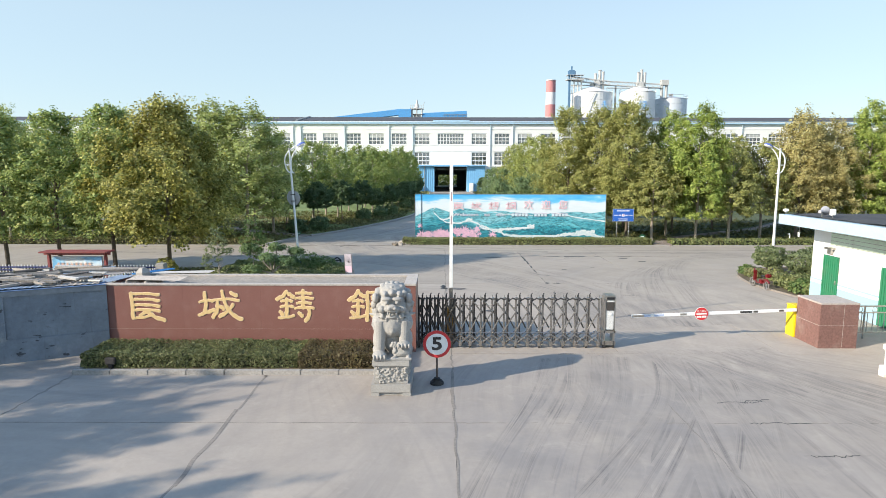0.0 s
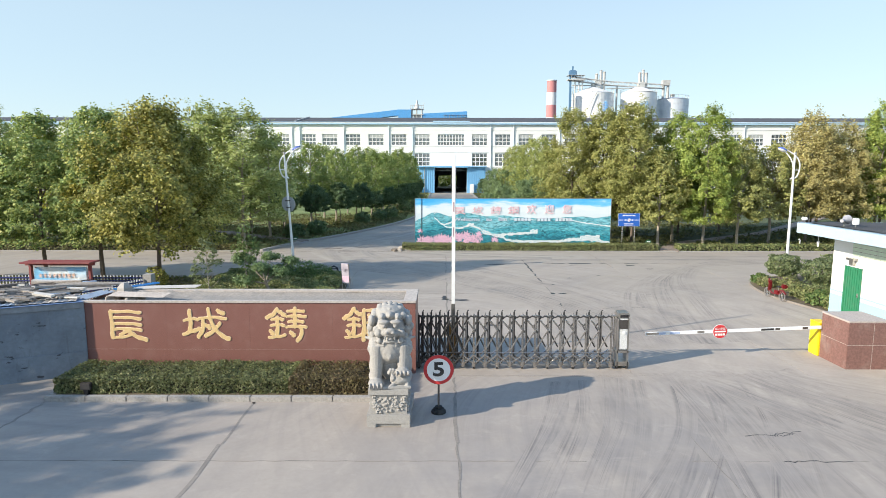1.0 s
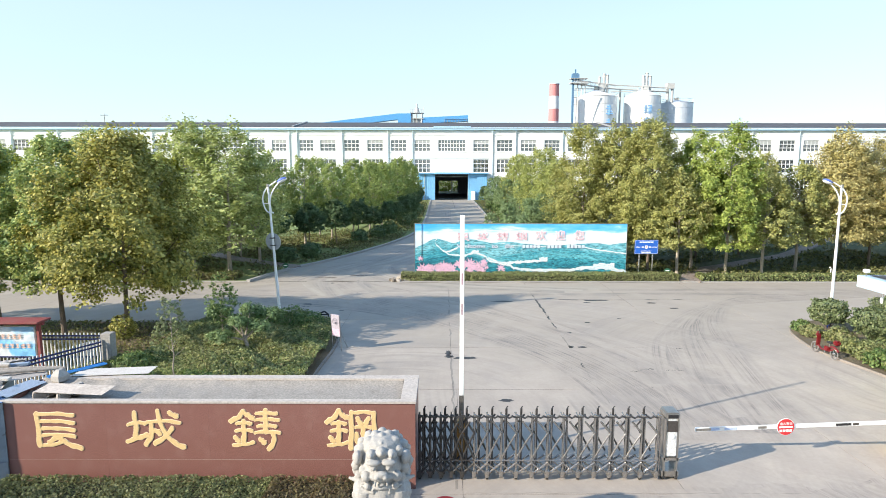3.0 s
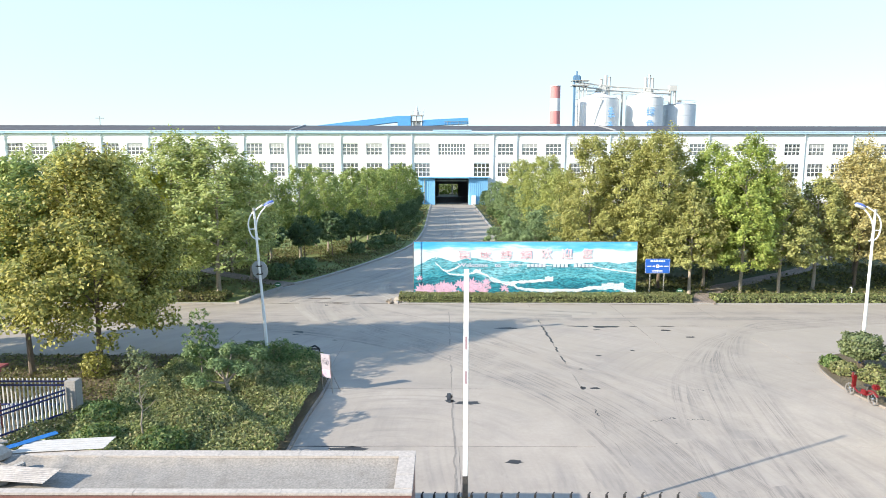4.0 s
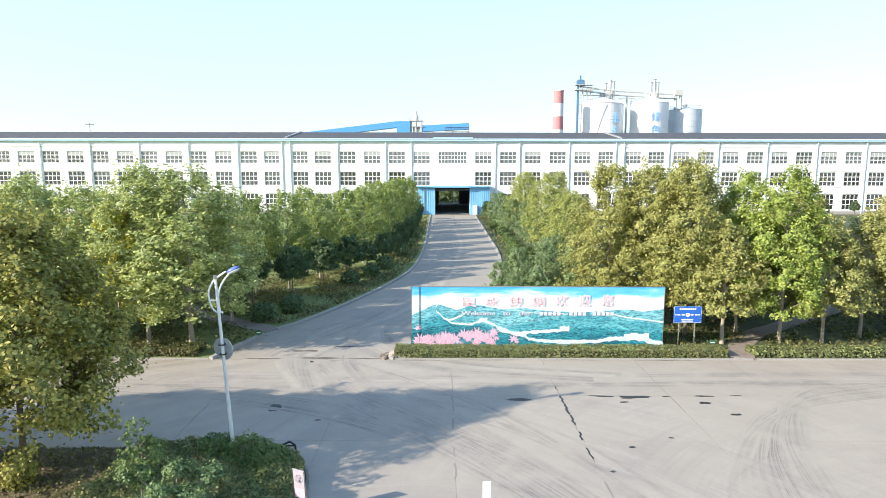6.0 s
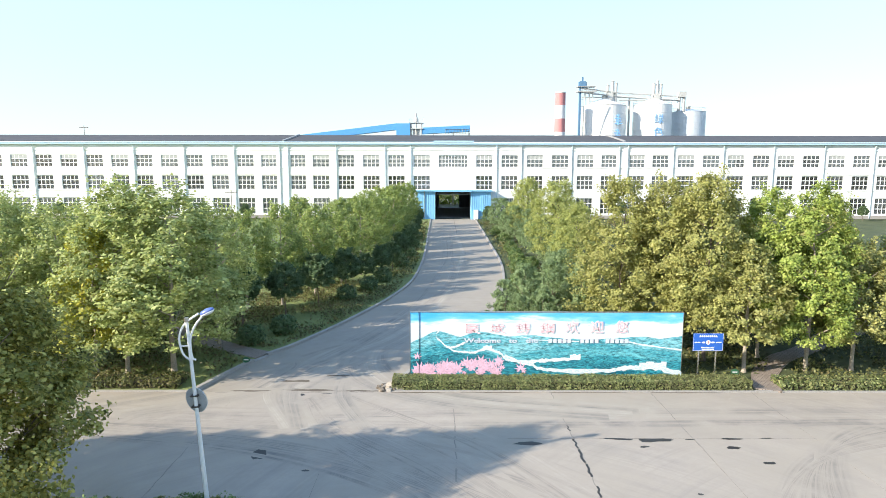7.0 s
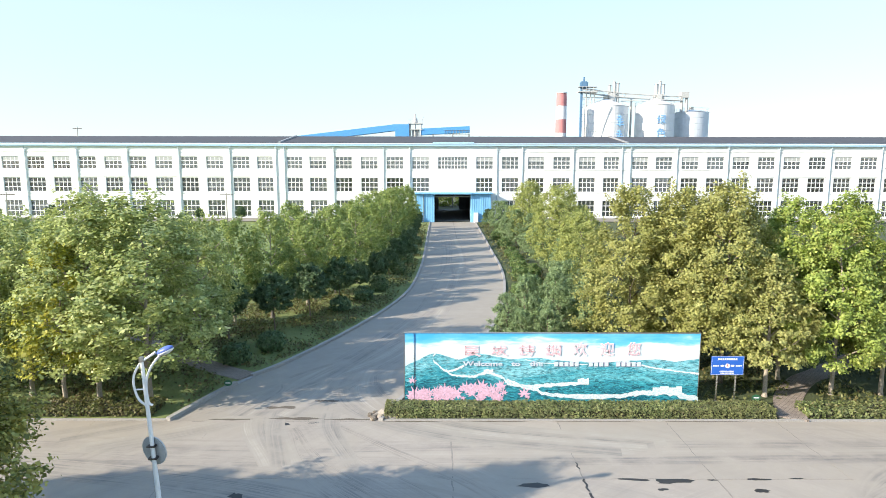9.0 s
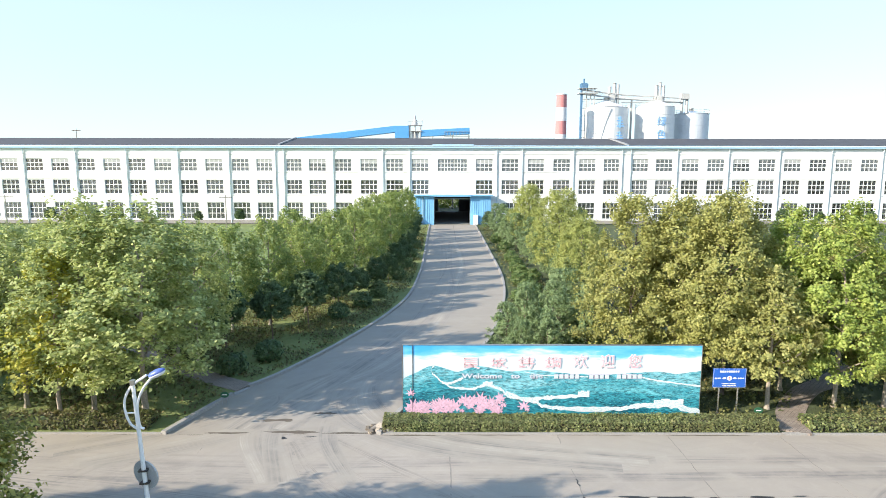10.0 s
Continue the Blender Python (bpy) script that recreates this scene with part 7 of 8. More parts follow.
for z, x0, k in ((1.3, -0.8, 8), (0.99, -0.52, 8)):
    for i in range(k):
        x = x0 + i * 0.178
        bm = B(x + 0.055, x + 0.085, -0.072, -0.068, z - 0.075, z + 0.075)
        for dz in (-0.055, 0.0, 0.055):
            box(bm, x + 0.012 * ((i * 7 + int(dz * 100)) % 3), x + 0.14 - 0.012 * (i % 3), -0.0735, -0.0722, z + dz - 0.014, z + dz + 0.014)
        part("text_bar", bm, M_BANNERTEXT, nb, "faded salmon bars of script")

# folding warning board and lamps
wb_ = thing("warning_board", pose(-4.2, 26.6, 0, 0, 0, -25), "small pink and white warning board on a metal stand", "sign")
part("panel", box(bmesh.new(), -0.2, 0.2, -0.015, 0.015, 0.55, 1.42, 0.005, m=pose(0, 0, 0, 5, 0, 0)), worn("faded_lilac_board", (0.42, 0.38, 0.43), 0.6), wb_)
part("lower_panel", box(bmesh.new(), -0.17, 0.17, -0.02, -0.016, 0.6, 0.86, m=pose(0, 0, 0, 5, 0, 0)), worn("faded_pink", (0.66, 0.45, 0.55), 0.6), wb_)
M_FADEDINK = worn("faded_ink", (0.30, 0.28, 0.33), 0.6)
ring = bmesh.new()
for k in range(20):
    a, b2 = k * math.pi / 10, (k + 1) * math.pi / 10
    rod(ring, (0.11 * math.cos(a), -0.142, 1.16 + 0.11 * math.sin(a)), (0.11 * math.cos(b2), -0.142, 1.16 + 0.11 * math.sin(b2)), 0.006, seg=5)
part("symbol", box(box(ring, -0.06, 0.06, -0.15, -0.14, 1.17, 1.2), -0.05, 0.03, -0.15, -0.14, 1.07, 1.14), M_FADEDINK, wb_, "dark ringed symbol")
b = bmesh.new()
for x in (-0.19, 0.19):
    rod(b, (x, -0.02, 0), (x, -0.13, 1.4), 0.014, seg=6), rod(b, (x, 0.4, 0), (x, -0.06, 0.8), 0.012, seg=6)
part("stand", b, M_STEEL, wb_)


M_LAMPBLUE = worn("lamp_head_blue", (0.10, 0.16, 0.48), 0.35)


def street_lamp(x, y, arm, label, mirror=False):
    s = thing("street_lamp", (x, y, 0), label, "street lamp", "street lamps")
    part("base_sleeve", R((0, 0, -0.02), (0, 0, 0.62), 0.085, seg=12), M_BLUE, s, "blue base sleeve")
    part("pole", R((0, 0, 0.62), (0, 0, 6.1), 0.068, 0.042, seg=12), M_WHITE, s)
    part("finial", R((0, 0, 6.1), (0, 0, 6.22), 0.07, 0.06, seg=12), M_STEEL, s)
    up = [(-0.02, 0, 4.98), (-0.19, 0, 5.15), (-0.27, 0, 5.5), (-0.22, 0, 5.8), (-0.02, 0, 6.08), (0.36, 0, 6.32)]
    lo = [(0.14, 0, 4.98), (0.05, 0, 5.05), (0.03, 0, 5.4), (0.08, 0, 5.7), (0.24, 0, 6.0), (0.48, 0, 6.26)]
    for pts in (up, lo):
        part("arm", pipe(bmesh.new(), [(p.x * arm, p.y, p.z) for p in smooth_line(pts, 5)], 0.03, 8), M_WHITE, s)
    part("brace", R((-0.26 * arm, 0, 5.4), (0.03 * arm, 0, 5.4), 0.02, seg=6), M_WHITE, s)
    h = bmesh.new()
    ball(h, (0, 0, 0), (0.22, 0.13, 0.09), 3)
    hd = part("lamp_head", h, M_LAMPBLUE, s, "blue lamp head", True)
    hd.matrix_basis = pose(0.6 * arm, 0, 6.36, 0, -22 * arm, 0)
    part("lens", ball(bmesh.new(), (0.0, 0, -0.03), (0.215, 0.128, 0.075), 3), M_WHITE, hd)
    if mirror:
        m = part("convex_mirror", R((0, 0, 0), (0, 0.05, 0), 0.38, 0.36, seg=36), worn("mirror_back_grey", (0.42, 0.43, 0.43), 0.6, soil=0.3), s, "pale grey round back of a traffic mirror")
        m.matrix_basis = pose(-0.03, 0.11, 3.75, 4, 0, -20)
        part("mirror_face", ball(bmesh.new(), (0, 0.06, 0), (0.33, 0.05, 0.33), 3), M_CHROME, m)
        for z in (3.6, 3.92):
            part("clamp", B(-0.12, 0.1, -0.07, 0.1, z - 0.02, z + 0.02), M_STEELDARK, s)
    return s


street_lamp(-7.25, 29.93, 1, "white street lamp with blue head and a traffic mirror", True).matrix_basis = pose(-7.25, 29.93, 0, 0, -3.2, 0)
street_lamp(16.49, 29.64, -1, "white street lamp with blue head on a curved arm")

# ---- billboard ----
BX0, BX1, BY, BZ0, BZ1 = -1.95, 11.42, 42.05, 0.22, 3.42
bb = thing("billboard", (BX0, BY, 0), "long billboard printed with a wall over blue-green hills", "billboard")
W = BX1 - BX0
part("backing", B(0, W, 0.006, 0.12, BZ0, BZ1, bevel=0.01), M_STEEL, bb)
for k in range(8):
    part("post", B(0.2 + k * (W - 0.5) / 7, 0.32 + k * (W - 0.5) / 7, 0.125, 0.25, -0.05, BZ1 - 0.1), M_STEEL, bb)
part("seam", B(0.42, 0.435, -0.037, -0.0005, BZ0, BZ1), M_STEELDARK, bb, "dark seam between printed sheets")
for nm, a in (("edge", (-0.03, 0.0, -0.012, 0.13, BZ0 - 0.03, BZ1 + 0.03)), ("edge", (W, W + 0.03, -0.012, 0.13, BZ0 - 0.03, BZ1 + 0.03)), ("edge", (0, W, -0.012, 0.13, BZ1, BZ1 + 0.03))):
    part(nm, B(*a), M_STEEL, bb)
n = Nodes("print_sky")
o = n.add("TexCoord").outputs["Object"]
gz = n.add("SeparateXYZ", Vector=o).outputs
cl = n.noise(n.where((0.25, 1, 1.4), world=False), 1.5, 5, 0.6)
f = n.math("ADD", n.level(gz[2], BZ0 + 1.6, BZ1), n.level(cl, 0.35, 0.65, 0.16, -0.2))
part("sky_print", B(0.0, W, 0.0, 0.005, BZ0, BZ1), n.done(n.ramp(f, [(0.0, (0.56, 0.67, 0.72)), (0.45, (0.69, 0.75, 0.77)), (0.66, (0.63, 0.74, 0.80)), (0.80, (0.16, 0.52, 0.82)), (1.0, (0.06, 0.40, 0.76))]), 0.35), bb, "printed sky")


def print_hill(name, dark, light, scale=1.7):
    n = Nodes(name)
    v = n.where((0.55, 1, 1.9), world=False, turn=(0, 0.55, 0))
    a, b = n.noise(v, scale * 0.6, 7, 0.72, 1.2), n.noise(v, scale * 3.5, 5, 0.7, 0.4)
    c = n.mix(n.level(a, 0.40, 0.62), dark, light)
    c = n.mix(n.level(b, 0.46, 0.6, 0, 0.9), c, tuple(k * 0.35 for k in dark))
    c = n.mix(n.level(n.noise(v, scale * 8, 5, 0.75), 0.52, 0.64, 0, 0.75), c, tuple(min(0.8, k * 1.9 + 0.06) for k in light))
    c = n.mix(n.level(n.noise(v, scale * 16, 4, 0.8), 0.55, 0.66, 0, 0.6), c, tuple(k * 0.3 for k in dark))
    return n.done(c, 0.35)


def hill_plate(x0, x1, base, f, y):
    k = 60
    top = [(x0 + (x1 - x0) * i / k, f(x0 + (x1 - x0) * i / k)) for i in range(k + 1)]
    bm = bmesh.new()
    lo = [bm.verts.new((x, y, base)) for x, _ in top]
    hi = [bm.verts.new((x, y, max(z, base + 0.01))) for x, z in top]
    for i in range(k):
        bm.faces.new((lo[i], lo[i + 1], hi[i + 1], hi[i]))
    return bm


CREST, MIDDLE, NEARBY = [(0, 1.86), (0.41, 2.08), (0.93, 2.35), (1.37, 2.51), (1.84, 2.37), (2.48, 2.18), (3.39, 2.48), (4.16, 2.35), (4.81, 2.21), (5.97, 2.29), (7.26, 2.13), (8.81, 2.05), (9.85, 2.13), (10.62, 2.18), (11.53, 2.21), (12.3, 2.1), (13.39, 2.24)], [(0, 1.46), (0.67, 1.65), (1.45, 1.86), (2.09, 1.59), (2.87, 1.38), (3.64, 1.46), (4.29, 1.32), (4.81, 1.11), (5.97, 1.46), (7.26, 1.65), (8.56, 1.81), (9.59, 1.86), (10.62, 1.73), (11.92, 1.54), (13.39, 1.43)], [(0, 1.11), (1.06, 1.27), (2.09, 1.38), (3.13, 1.32), (4.16, 1.22), (4.68, 1), (5.71, 0.89), (6.75, 1.05), (8.04, 1.11), (9.33, 1.27), (10.62, 1.22), (11.92, 1.05), (13.39, 0.95)]


def skyline(pts, rough, seed):
    xs_, zs_ = zip(*pts)
    return lambda x: float(np.interp(x, xs_, zs_)) + rough * noise.noise(Vector((x * 2.3, seed, 0))) + rough * 0.5 * noise.noise(Vector((x * 7, seed, 0)))


H1, H2, H3 = print_hill("print_hill_far", (0.04, 0.34, 0.43), (0.25, 0.60, 0.68)), print_hill("print_hill_mid", (0.02, 0.27, 0.36), (0.14, 0.50, 0.58)), print_hill("print_hill_near", (0.008, 0.13, 0.20), (0.05, 0.36, 0.44))
part("hill_print", hill_plate(0, W, BZ0, skyline(CREST, 0.05, 1), -0.003), H1, bb, "printed far blue-green hills")
part("hill_print", hill_plate(0, W, BZ0, skyline(MIDDLE, 0.06, 5), -0.006), H2, bb, "printed nearer hills")
part("hill_print", hill_plate(0, W, BZ0, skyline(NEARBY, 0.05, 8), -0.009), H3, bb, "printed nearest hills")
n = Nodes("print_wall")
wallprint = n.done(n.mix(n.level(n.noise(n.where((1, 1, 2.2), world=False), 9, 6, 0.78), 0.46, 0.62), (0.74, 0.76, 0.75), (0.36, 0.56, 0.61)), 0.4)


def wall_ribbon(pts, w0, w1, y):
    """A ragged pale band, its edges stepped like a wall seen over hills."""
    rnd = random.Random(int(pts[0][0] * 100))
    line = smooth_line([(x, z, 0) for x, z in pts], 7)
    bm, last = bmesh.new(), None
    for i, p in enumerate(line):
        w = (w0 + (w1 - w0) * i / len(line)) / 2
        up, down = w * rnd.choice((0.7, 1.0, 1.25)), w * rnd.uniform(0.5, 1.5)
        row = bm.verts.new((p.x, y, p.y + up)), bm.verts.new((p.x, y, p.y - down))
        if last:
            bm.faces.new((last[0], last[1], row[1], row[0]))
        last = row
    return bm


part("wall_print", wall_ribbon([(1.45, 2.53), (1.29, 2.35), (1.32, 2.13), (1.53, 1.94), (1.73, 1.73), (2.02, 1.65), (2.3, 1.73), (2.51, 1.83), (2.71, 1.91)], 0.07, 0.12, -0.0125), wallprint, bb, "printed pale wall over the hills")
part("wall_print", wall_ribbon([(1.89, 1.7), (2.09, 1.51), (2.61, 1.43), (3.13, 1.4), (3.44, 1.51), (3.8, 1.59), (4.16, 1.46), (4.47, 1.35), (4.65, 1.13), (4.99, 1), (5.97, 0.95), (7.01, 1.03), (8.04, 1.08)], 0.10, 0.15, -0.0127), wallprint, bb, "printed pale wall over the hills")
part("wall_print", wall_ribbon([(4.65, 1.27), (5.45, 0.89), (6.02, 0.78), (6.33, 0.6), (7.26, 0.49), (8.81, 0.46), (9.98, 0.49), (10.62, 0.62), (11.4, 0.65), (12.43, 0.57), (13.42, 0.33)], 0.14, 0.26, -0.0155), wallprint, bb, "printed pale wall in the foreground")
part("wall_print", wall_ribbon([(9.59, 2.18), (10.37, 2.05), (11.14, 1.86), (11.92, 1.73), (13.39, 1.54)], 0.05, 0.08, -0.0125), wallprint, bb, "thin printed wall on the far hills")
part("wall_print", wall_ribbon([(5.45, 2.21), (6.23, 2.05), (7.26, 2.02), (8.3, 1.97)], 0.03, 0.05, -0.0122), wallprint, bb, "thin printed wall on the far hills")
for x, z, w, h in ((3.59, 1.54, 0.44, 0.22), (7.88, 1.03, 0.52, 0.3), (6.36, 0.89, 0.36, 0.22), (11.32, 0.57, 1.34, 0.38)):
    part("tower_print", plate([(x, z), (x + w, z), (x + w, z + h), (x + w * 0.8, z + h), (x + w * 0.8, z + h * 0.85), (x + w * 0.55, z + h * 0.85), (x + w * 0.55, z + h), (x + w * 0.25, z + h), (x + w * 0.25, z + h * 0.85), (x, z + h * 0.85)][::-1], -0.0185, 0.002), wallprint, bb)
M_PINK = worn("print_pink", (0.70, 0.44, 0.56), 0.4, grain=2, spread=0.25, soil=0.0)
M_PRINTPALE = worn("print_pale", (0.56, 0.70, 0.74), 0.4, spread=0.12, soil=0.1)
M_PINKEDGE = worn("print_pink_edge", (0.50, 0.42, 0.52), 0.4, spread=0.08, soil=0.0)
M_PINKDEEP = worn("print_deep_pink", (0.76, 0.46, 0.52), 0.4, spread=0.08, soil=0.0)
pk = random.Random(21)
bm = bmesh.new()
for k in range(70):
    x = abs(pk.gauss(0.0, 1.0)) * 0.5 + pk.choice((0.2, 0.9, 1.4, 2.0, 2.6, 3.3, 3.9)) if k < 66 else (5.45, 5.6, 0.35, 4.35)[k - 66]
    z = BZ0 + pk.uniform(0.06, 0.5 + 0.4 * math.exp(-((x - 3.6) / 1.2) ** 2)) * (0.5 if x > 5 else 1) if k < 66 else BZ0 + (0.34, 0.2, 0.95, 0.8)[k - 66]
    r, a0 = pk.uniform(0.16, 0.42), pk.uniform(-0.5, 0.5) + math.pi / 2
    vs = []
    # seven lobes that fan out from the stalk
    for i in range(15):
        a = a0 + (i - 7) * 0.36
        rr = r * ((0.62, 0.86, 1.0, 1.1, 1.0, 0.86, 0.62)[i // 2] if i % 2 == 1 else 0.40)
        vs.append(bm.verts.new((max(0.01, x + math.cos(a) * rr), -0.0205 - 0.0001 * k, max(BZ0 + 0.005, z + math.sin(a) * rr))))
    c = bm.verts.new((max(0.01, x), -0.0205 - 0.0001 * k, z))
    for i in range(14):
        bm.faces.new((c, vs[i], vs[i + 1]))
tagged(part("leaf_print", bm, M_PINK, bb, "printed pink maple leaves"), kind="stuff")
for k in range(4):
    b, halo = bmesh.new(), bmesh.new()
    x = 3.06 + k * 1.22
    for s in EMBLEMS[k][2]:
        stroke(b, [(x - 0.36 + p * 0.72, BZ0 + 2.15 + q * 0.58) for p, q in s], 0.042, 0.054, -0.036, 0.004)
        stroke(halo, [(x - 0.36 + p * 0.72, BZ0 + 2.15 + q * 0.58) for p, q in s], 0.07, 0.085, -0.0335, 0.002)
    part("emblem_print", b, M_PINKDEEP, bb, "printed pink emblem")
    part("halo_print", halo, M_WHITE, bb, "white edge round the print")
for k, c in enumerate("欢迎您"):
    x = 3.06 + (4 + k) * 1.22
    lettering(c, 0.66, M_WHITE, bb, pose(x, -0.034, BZ0 + 2.43), "character_print", 0.002, 0.022)
    lettering(c, 0.66, M_PINKDEEP, bb, pose(x, -0.039, BZ0 + 2.43), "character_print", 0.002)
for t, x in (("Welcome", 3.55), ("to", 5.05), ("the", 5.98)):
    lettering(t, 0.30, M_PINKEDGE, bb, pose(x, -0.034, BZ0 + 1.78), "word_print", 0.002, 0.012, 1.5)
    lettering(t, 0.30, M_PRINTPALE, bb, pose(x, -0.039, BZ0 + 1.78), "word_print", 0.002, 0.0, 1.5)
for x, k in ((6.8, 5), (8.38, 4), (9.62, 5)):
    for i in range(k):
        part("name_bar_print", B(x + i * 0.235, x + i * 0.235 + 0.15, -0.038, -0.034, BZ0 + 1.69, BZ0 + 1.86), M_PRINTPALE, bb, "plain pale bar in place of a name")
        part("name_bar_edge", B(x + i * 0.235 - 0.02, x + i * 0.235 + 0.17, -0.0335, -0.03, BZ0 + 1.67, BZ0 + 1.88), M_PINKEDGE, bb)

sg = thing("blue_sign", (12.62, 41.85, 0), "blue sign panel on two grey posts behind the hedge", "sign")
for x in (-0.42, 0.42):
    part("post", R((x, 0.04, -0.05), (x, 0.04, 2.4), 0.04, seg=10), M_CHROME, sg)
part("panel", B(-0.74, 0.74, -0.02, 0.0, 1.56, 2.44, bevel=0.006), M_SIGNBLUE, sg)
for x0, x1, z, h in ((-0.44, 0.44, 2.3, 0.085), (-0.66, -0.38, 1.99, 0.06), (0.38, 0.66, 1.99, 0.06), (-0.34, 0.3, 1.74, 0.045), (-0.3, 0.3, 1.65, 0.055)):
    k = x0
    while k < x1:
        part("text_bar", B(k, min(x1, k + h * 0.85), -0.025, -0.021, z - h / 2, z + h / 2), M_WHITE, sg)
        k += h * 1.15
for x in (-0.23, 0.23):
    part("pointing_mark", ball(bmesh.new(), (x, -0.02, 1.99), (0.09, 0.006, 0.045)), M_WHITE, sg, "white pointing mark")
part("border", box(box(box(B(-0.72, 0.72, -0.0235, -0.021, 2.415, 2.425), -0.72, 0.72, -0.0235, -0.021, 1.575, 1.585), -0.72, -0.71, -0.0235, -0.021, 1.585, 2.415), 0.71, 0.72, -0.0235, -0.021, 1.585, 2.415), M_WHITE, sg)
part("disc", R((0, -0.026, 1.99), (0, -0.021, 1.99), 0.11, seg=24), M_WHITE, sg)
lettering("5", 0.17, M_RED, sg, pose(0, -0.029, 1.99), "numeral", 0.002, 0.004)
M_LAWNSIGN = worn("dark_green_sign", (0.03, 0.12, 0.06), 0.5)
for x, y, n_ in ((14.0, 41.8, "lawn_sign"), (-10.6, 43.6, "lawn_sign")):
    ls = thing(n_, (x, y, 0.0), "small white and green lawn sign on short legs", "sign", "lawn signs")
    part("panel", plate([(0.2 * math.cos(k * 0.3927), 0.5 + 0.15 * math.sin(k * 0.3927)) for k in range(16)], -0.01, 0.02), M_LAWNSIGN, ls)
    part("text_bar", B(-0.12, 0.12, -0.014, -0.0105, 0.48, 0.53), M_WHITE, ls)
    for sx in (-0.13, 0.13):
        part("leg", R((sx, 0, -0.05), (sx, 0, 0.4), 0.012, seg=6), M_STEEL, ls)
sp = thing("standpipe", pose(24.6, 42.2, 0) @ Matrix.Scale(0.62, 4), "short white standpipe with a curved top beside the road", "pipe")
part("pipe", pipe(bmesh.new(), [(0, 0, -0.05), (0, 0, 0.95), (-0.08, 0, 1.08), (-0.2, 0, 1.02)], 0.05), M_WHITE, sp)

# poles before and on the hall
for x, y, z0, z1, arm in ((-84.0, 131, 0, 6.2, 1.6), (-41.8, 131, 0, 6.2, 1.2), (45.5, 131, 0, 6.0, 1.0), (-82, 152.0, 15.5, 20.0, 1.0)):
    up = thing("utility_pole", (x, y, z0), "thin grey pole with a short cross arm", "pole", "utility poles")
    part("pole", R((0, 0, -0.05), (0, 0, z1 - z0), 0.11, 0.08), M_STEEL, up)
    part("cross_arm", B(-arm, arm, -0.06, 0.06, z1 - z0 - 0.5, z1 - z0 - 0.36), M_STEELDARK, up)

# tar patches and stains that lie on the yard
st = random.Random(4)
for x, y, w, d_ in ((2.92, 35.1, 1.35, 0.34), (6.5, 35.47, 1.5, 0.16), (7.8, 35.4, 1.7, 0.36), (9.2, 35.45, 0.45, 0.12), (10.8, 35.5, 1.0, 0.16), (12.25, 35.56, 0.6, 0.08), (10.6, 34.75, 0.55, 0.3), (7.25, 34.83, 0.45, 0.16),
                    (11.3, 33.58, 0.6, 0.2), (7.95, 31.5, 0.22, 0.14), (6.31, 30.76, 0.28, 0.14), (5.18, 29.07, 0.2, 0.16), (4.8, 27.05, 0.2, 0.4), (5.21, 27.02, 0.4, 0.22), (-10.0, 40.02, 0.5, 0.22), (-8.05, 40.14, 0.55, 0.12),
                    (-7.2, 40.03, 1.1, 0.36), (-5.7, 40.15, 0.6, 0.1), (-7.03, 34.2, 0.6, 0.95), (0.02, 26.2, 0.24, 0.75), (0.06, 25.8, 0.4, 0.35), (0.6, 25.65, 1.0, 0.3), (1.7, 21.6, 0.5, 0.25), (6.4, 22.7, 0.2, 0.1), (-5.1, 33.0, 0.3, 0.16), (-2.85, 22.28, 1.3, 0.42), (-3.3, 22.47, 1.9, 0.08), (6.9, 24.4, 0.4, 0.12)):
    bm = bmesh.new()
    ring = [bm.verts.new((w / 2 * math.cos(k * 0.449) * st.uniform(0.6, 1.15), d_ / 2 * math.sin(k * 0.449) * st.uniform(0.6, 1.15), 0.004)) for k in range(14)]
    bm.faces.new(ring)
    ob = part("tar_patch", bm, M_TAR, forecourt, "dark tar or oil stain")
    ob.matrix_basis = pose(x, y, 0, 0, 0, st.uniform(-8, 8))

# sealed joints and cracks that wander across the slabs
cr = random.Random(8)
SEALED = ((0.25, 3.0, 16.3, 0.034, 0.0), (0.12, 16.6, 40.2, 0.03, 0.1), (-4.46, 3.0, 14.6, 0.036, 0.0), (-9.38, 3.0, 14.6, 0.03, 0.1), (5.03, 4.0, 16.0, 0.014, 0.5),
          (4.72, 19.0, 40.2, 0.018, 0.1), (9.38, 33.8, 40.2, 0.016, 0.15), (14.12, 35.0, 40.2, 0.014, 0.3), (-9.92, 30.6, 36.0, 0.014, 0.2), (-4.61, 30.6, 34.0, 0.016, 0.2))
for x, y0, y1, w, gap in SEALED:
    y = y0
    while y < y1:
        e = min(y1, y + cr.uniform(1.2, 3.5))
        pts = [(x + cr.uniform(-0.035, 0.035), y + (e - y) * k / 7, 0) for k in range(8)]
        if cr.random() > gap:
            part("sealed_joint", ribbon(smooth_line(pts, 3), w * cr.uniform(0.6, 1.2), -0.02, 0.004), M_SEAL, forecourt, "dark sealed joint in the concrete")
        y = e + cr.uniform(0.0, 0.5) * gap
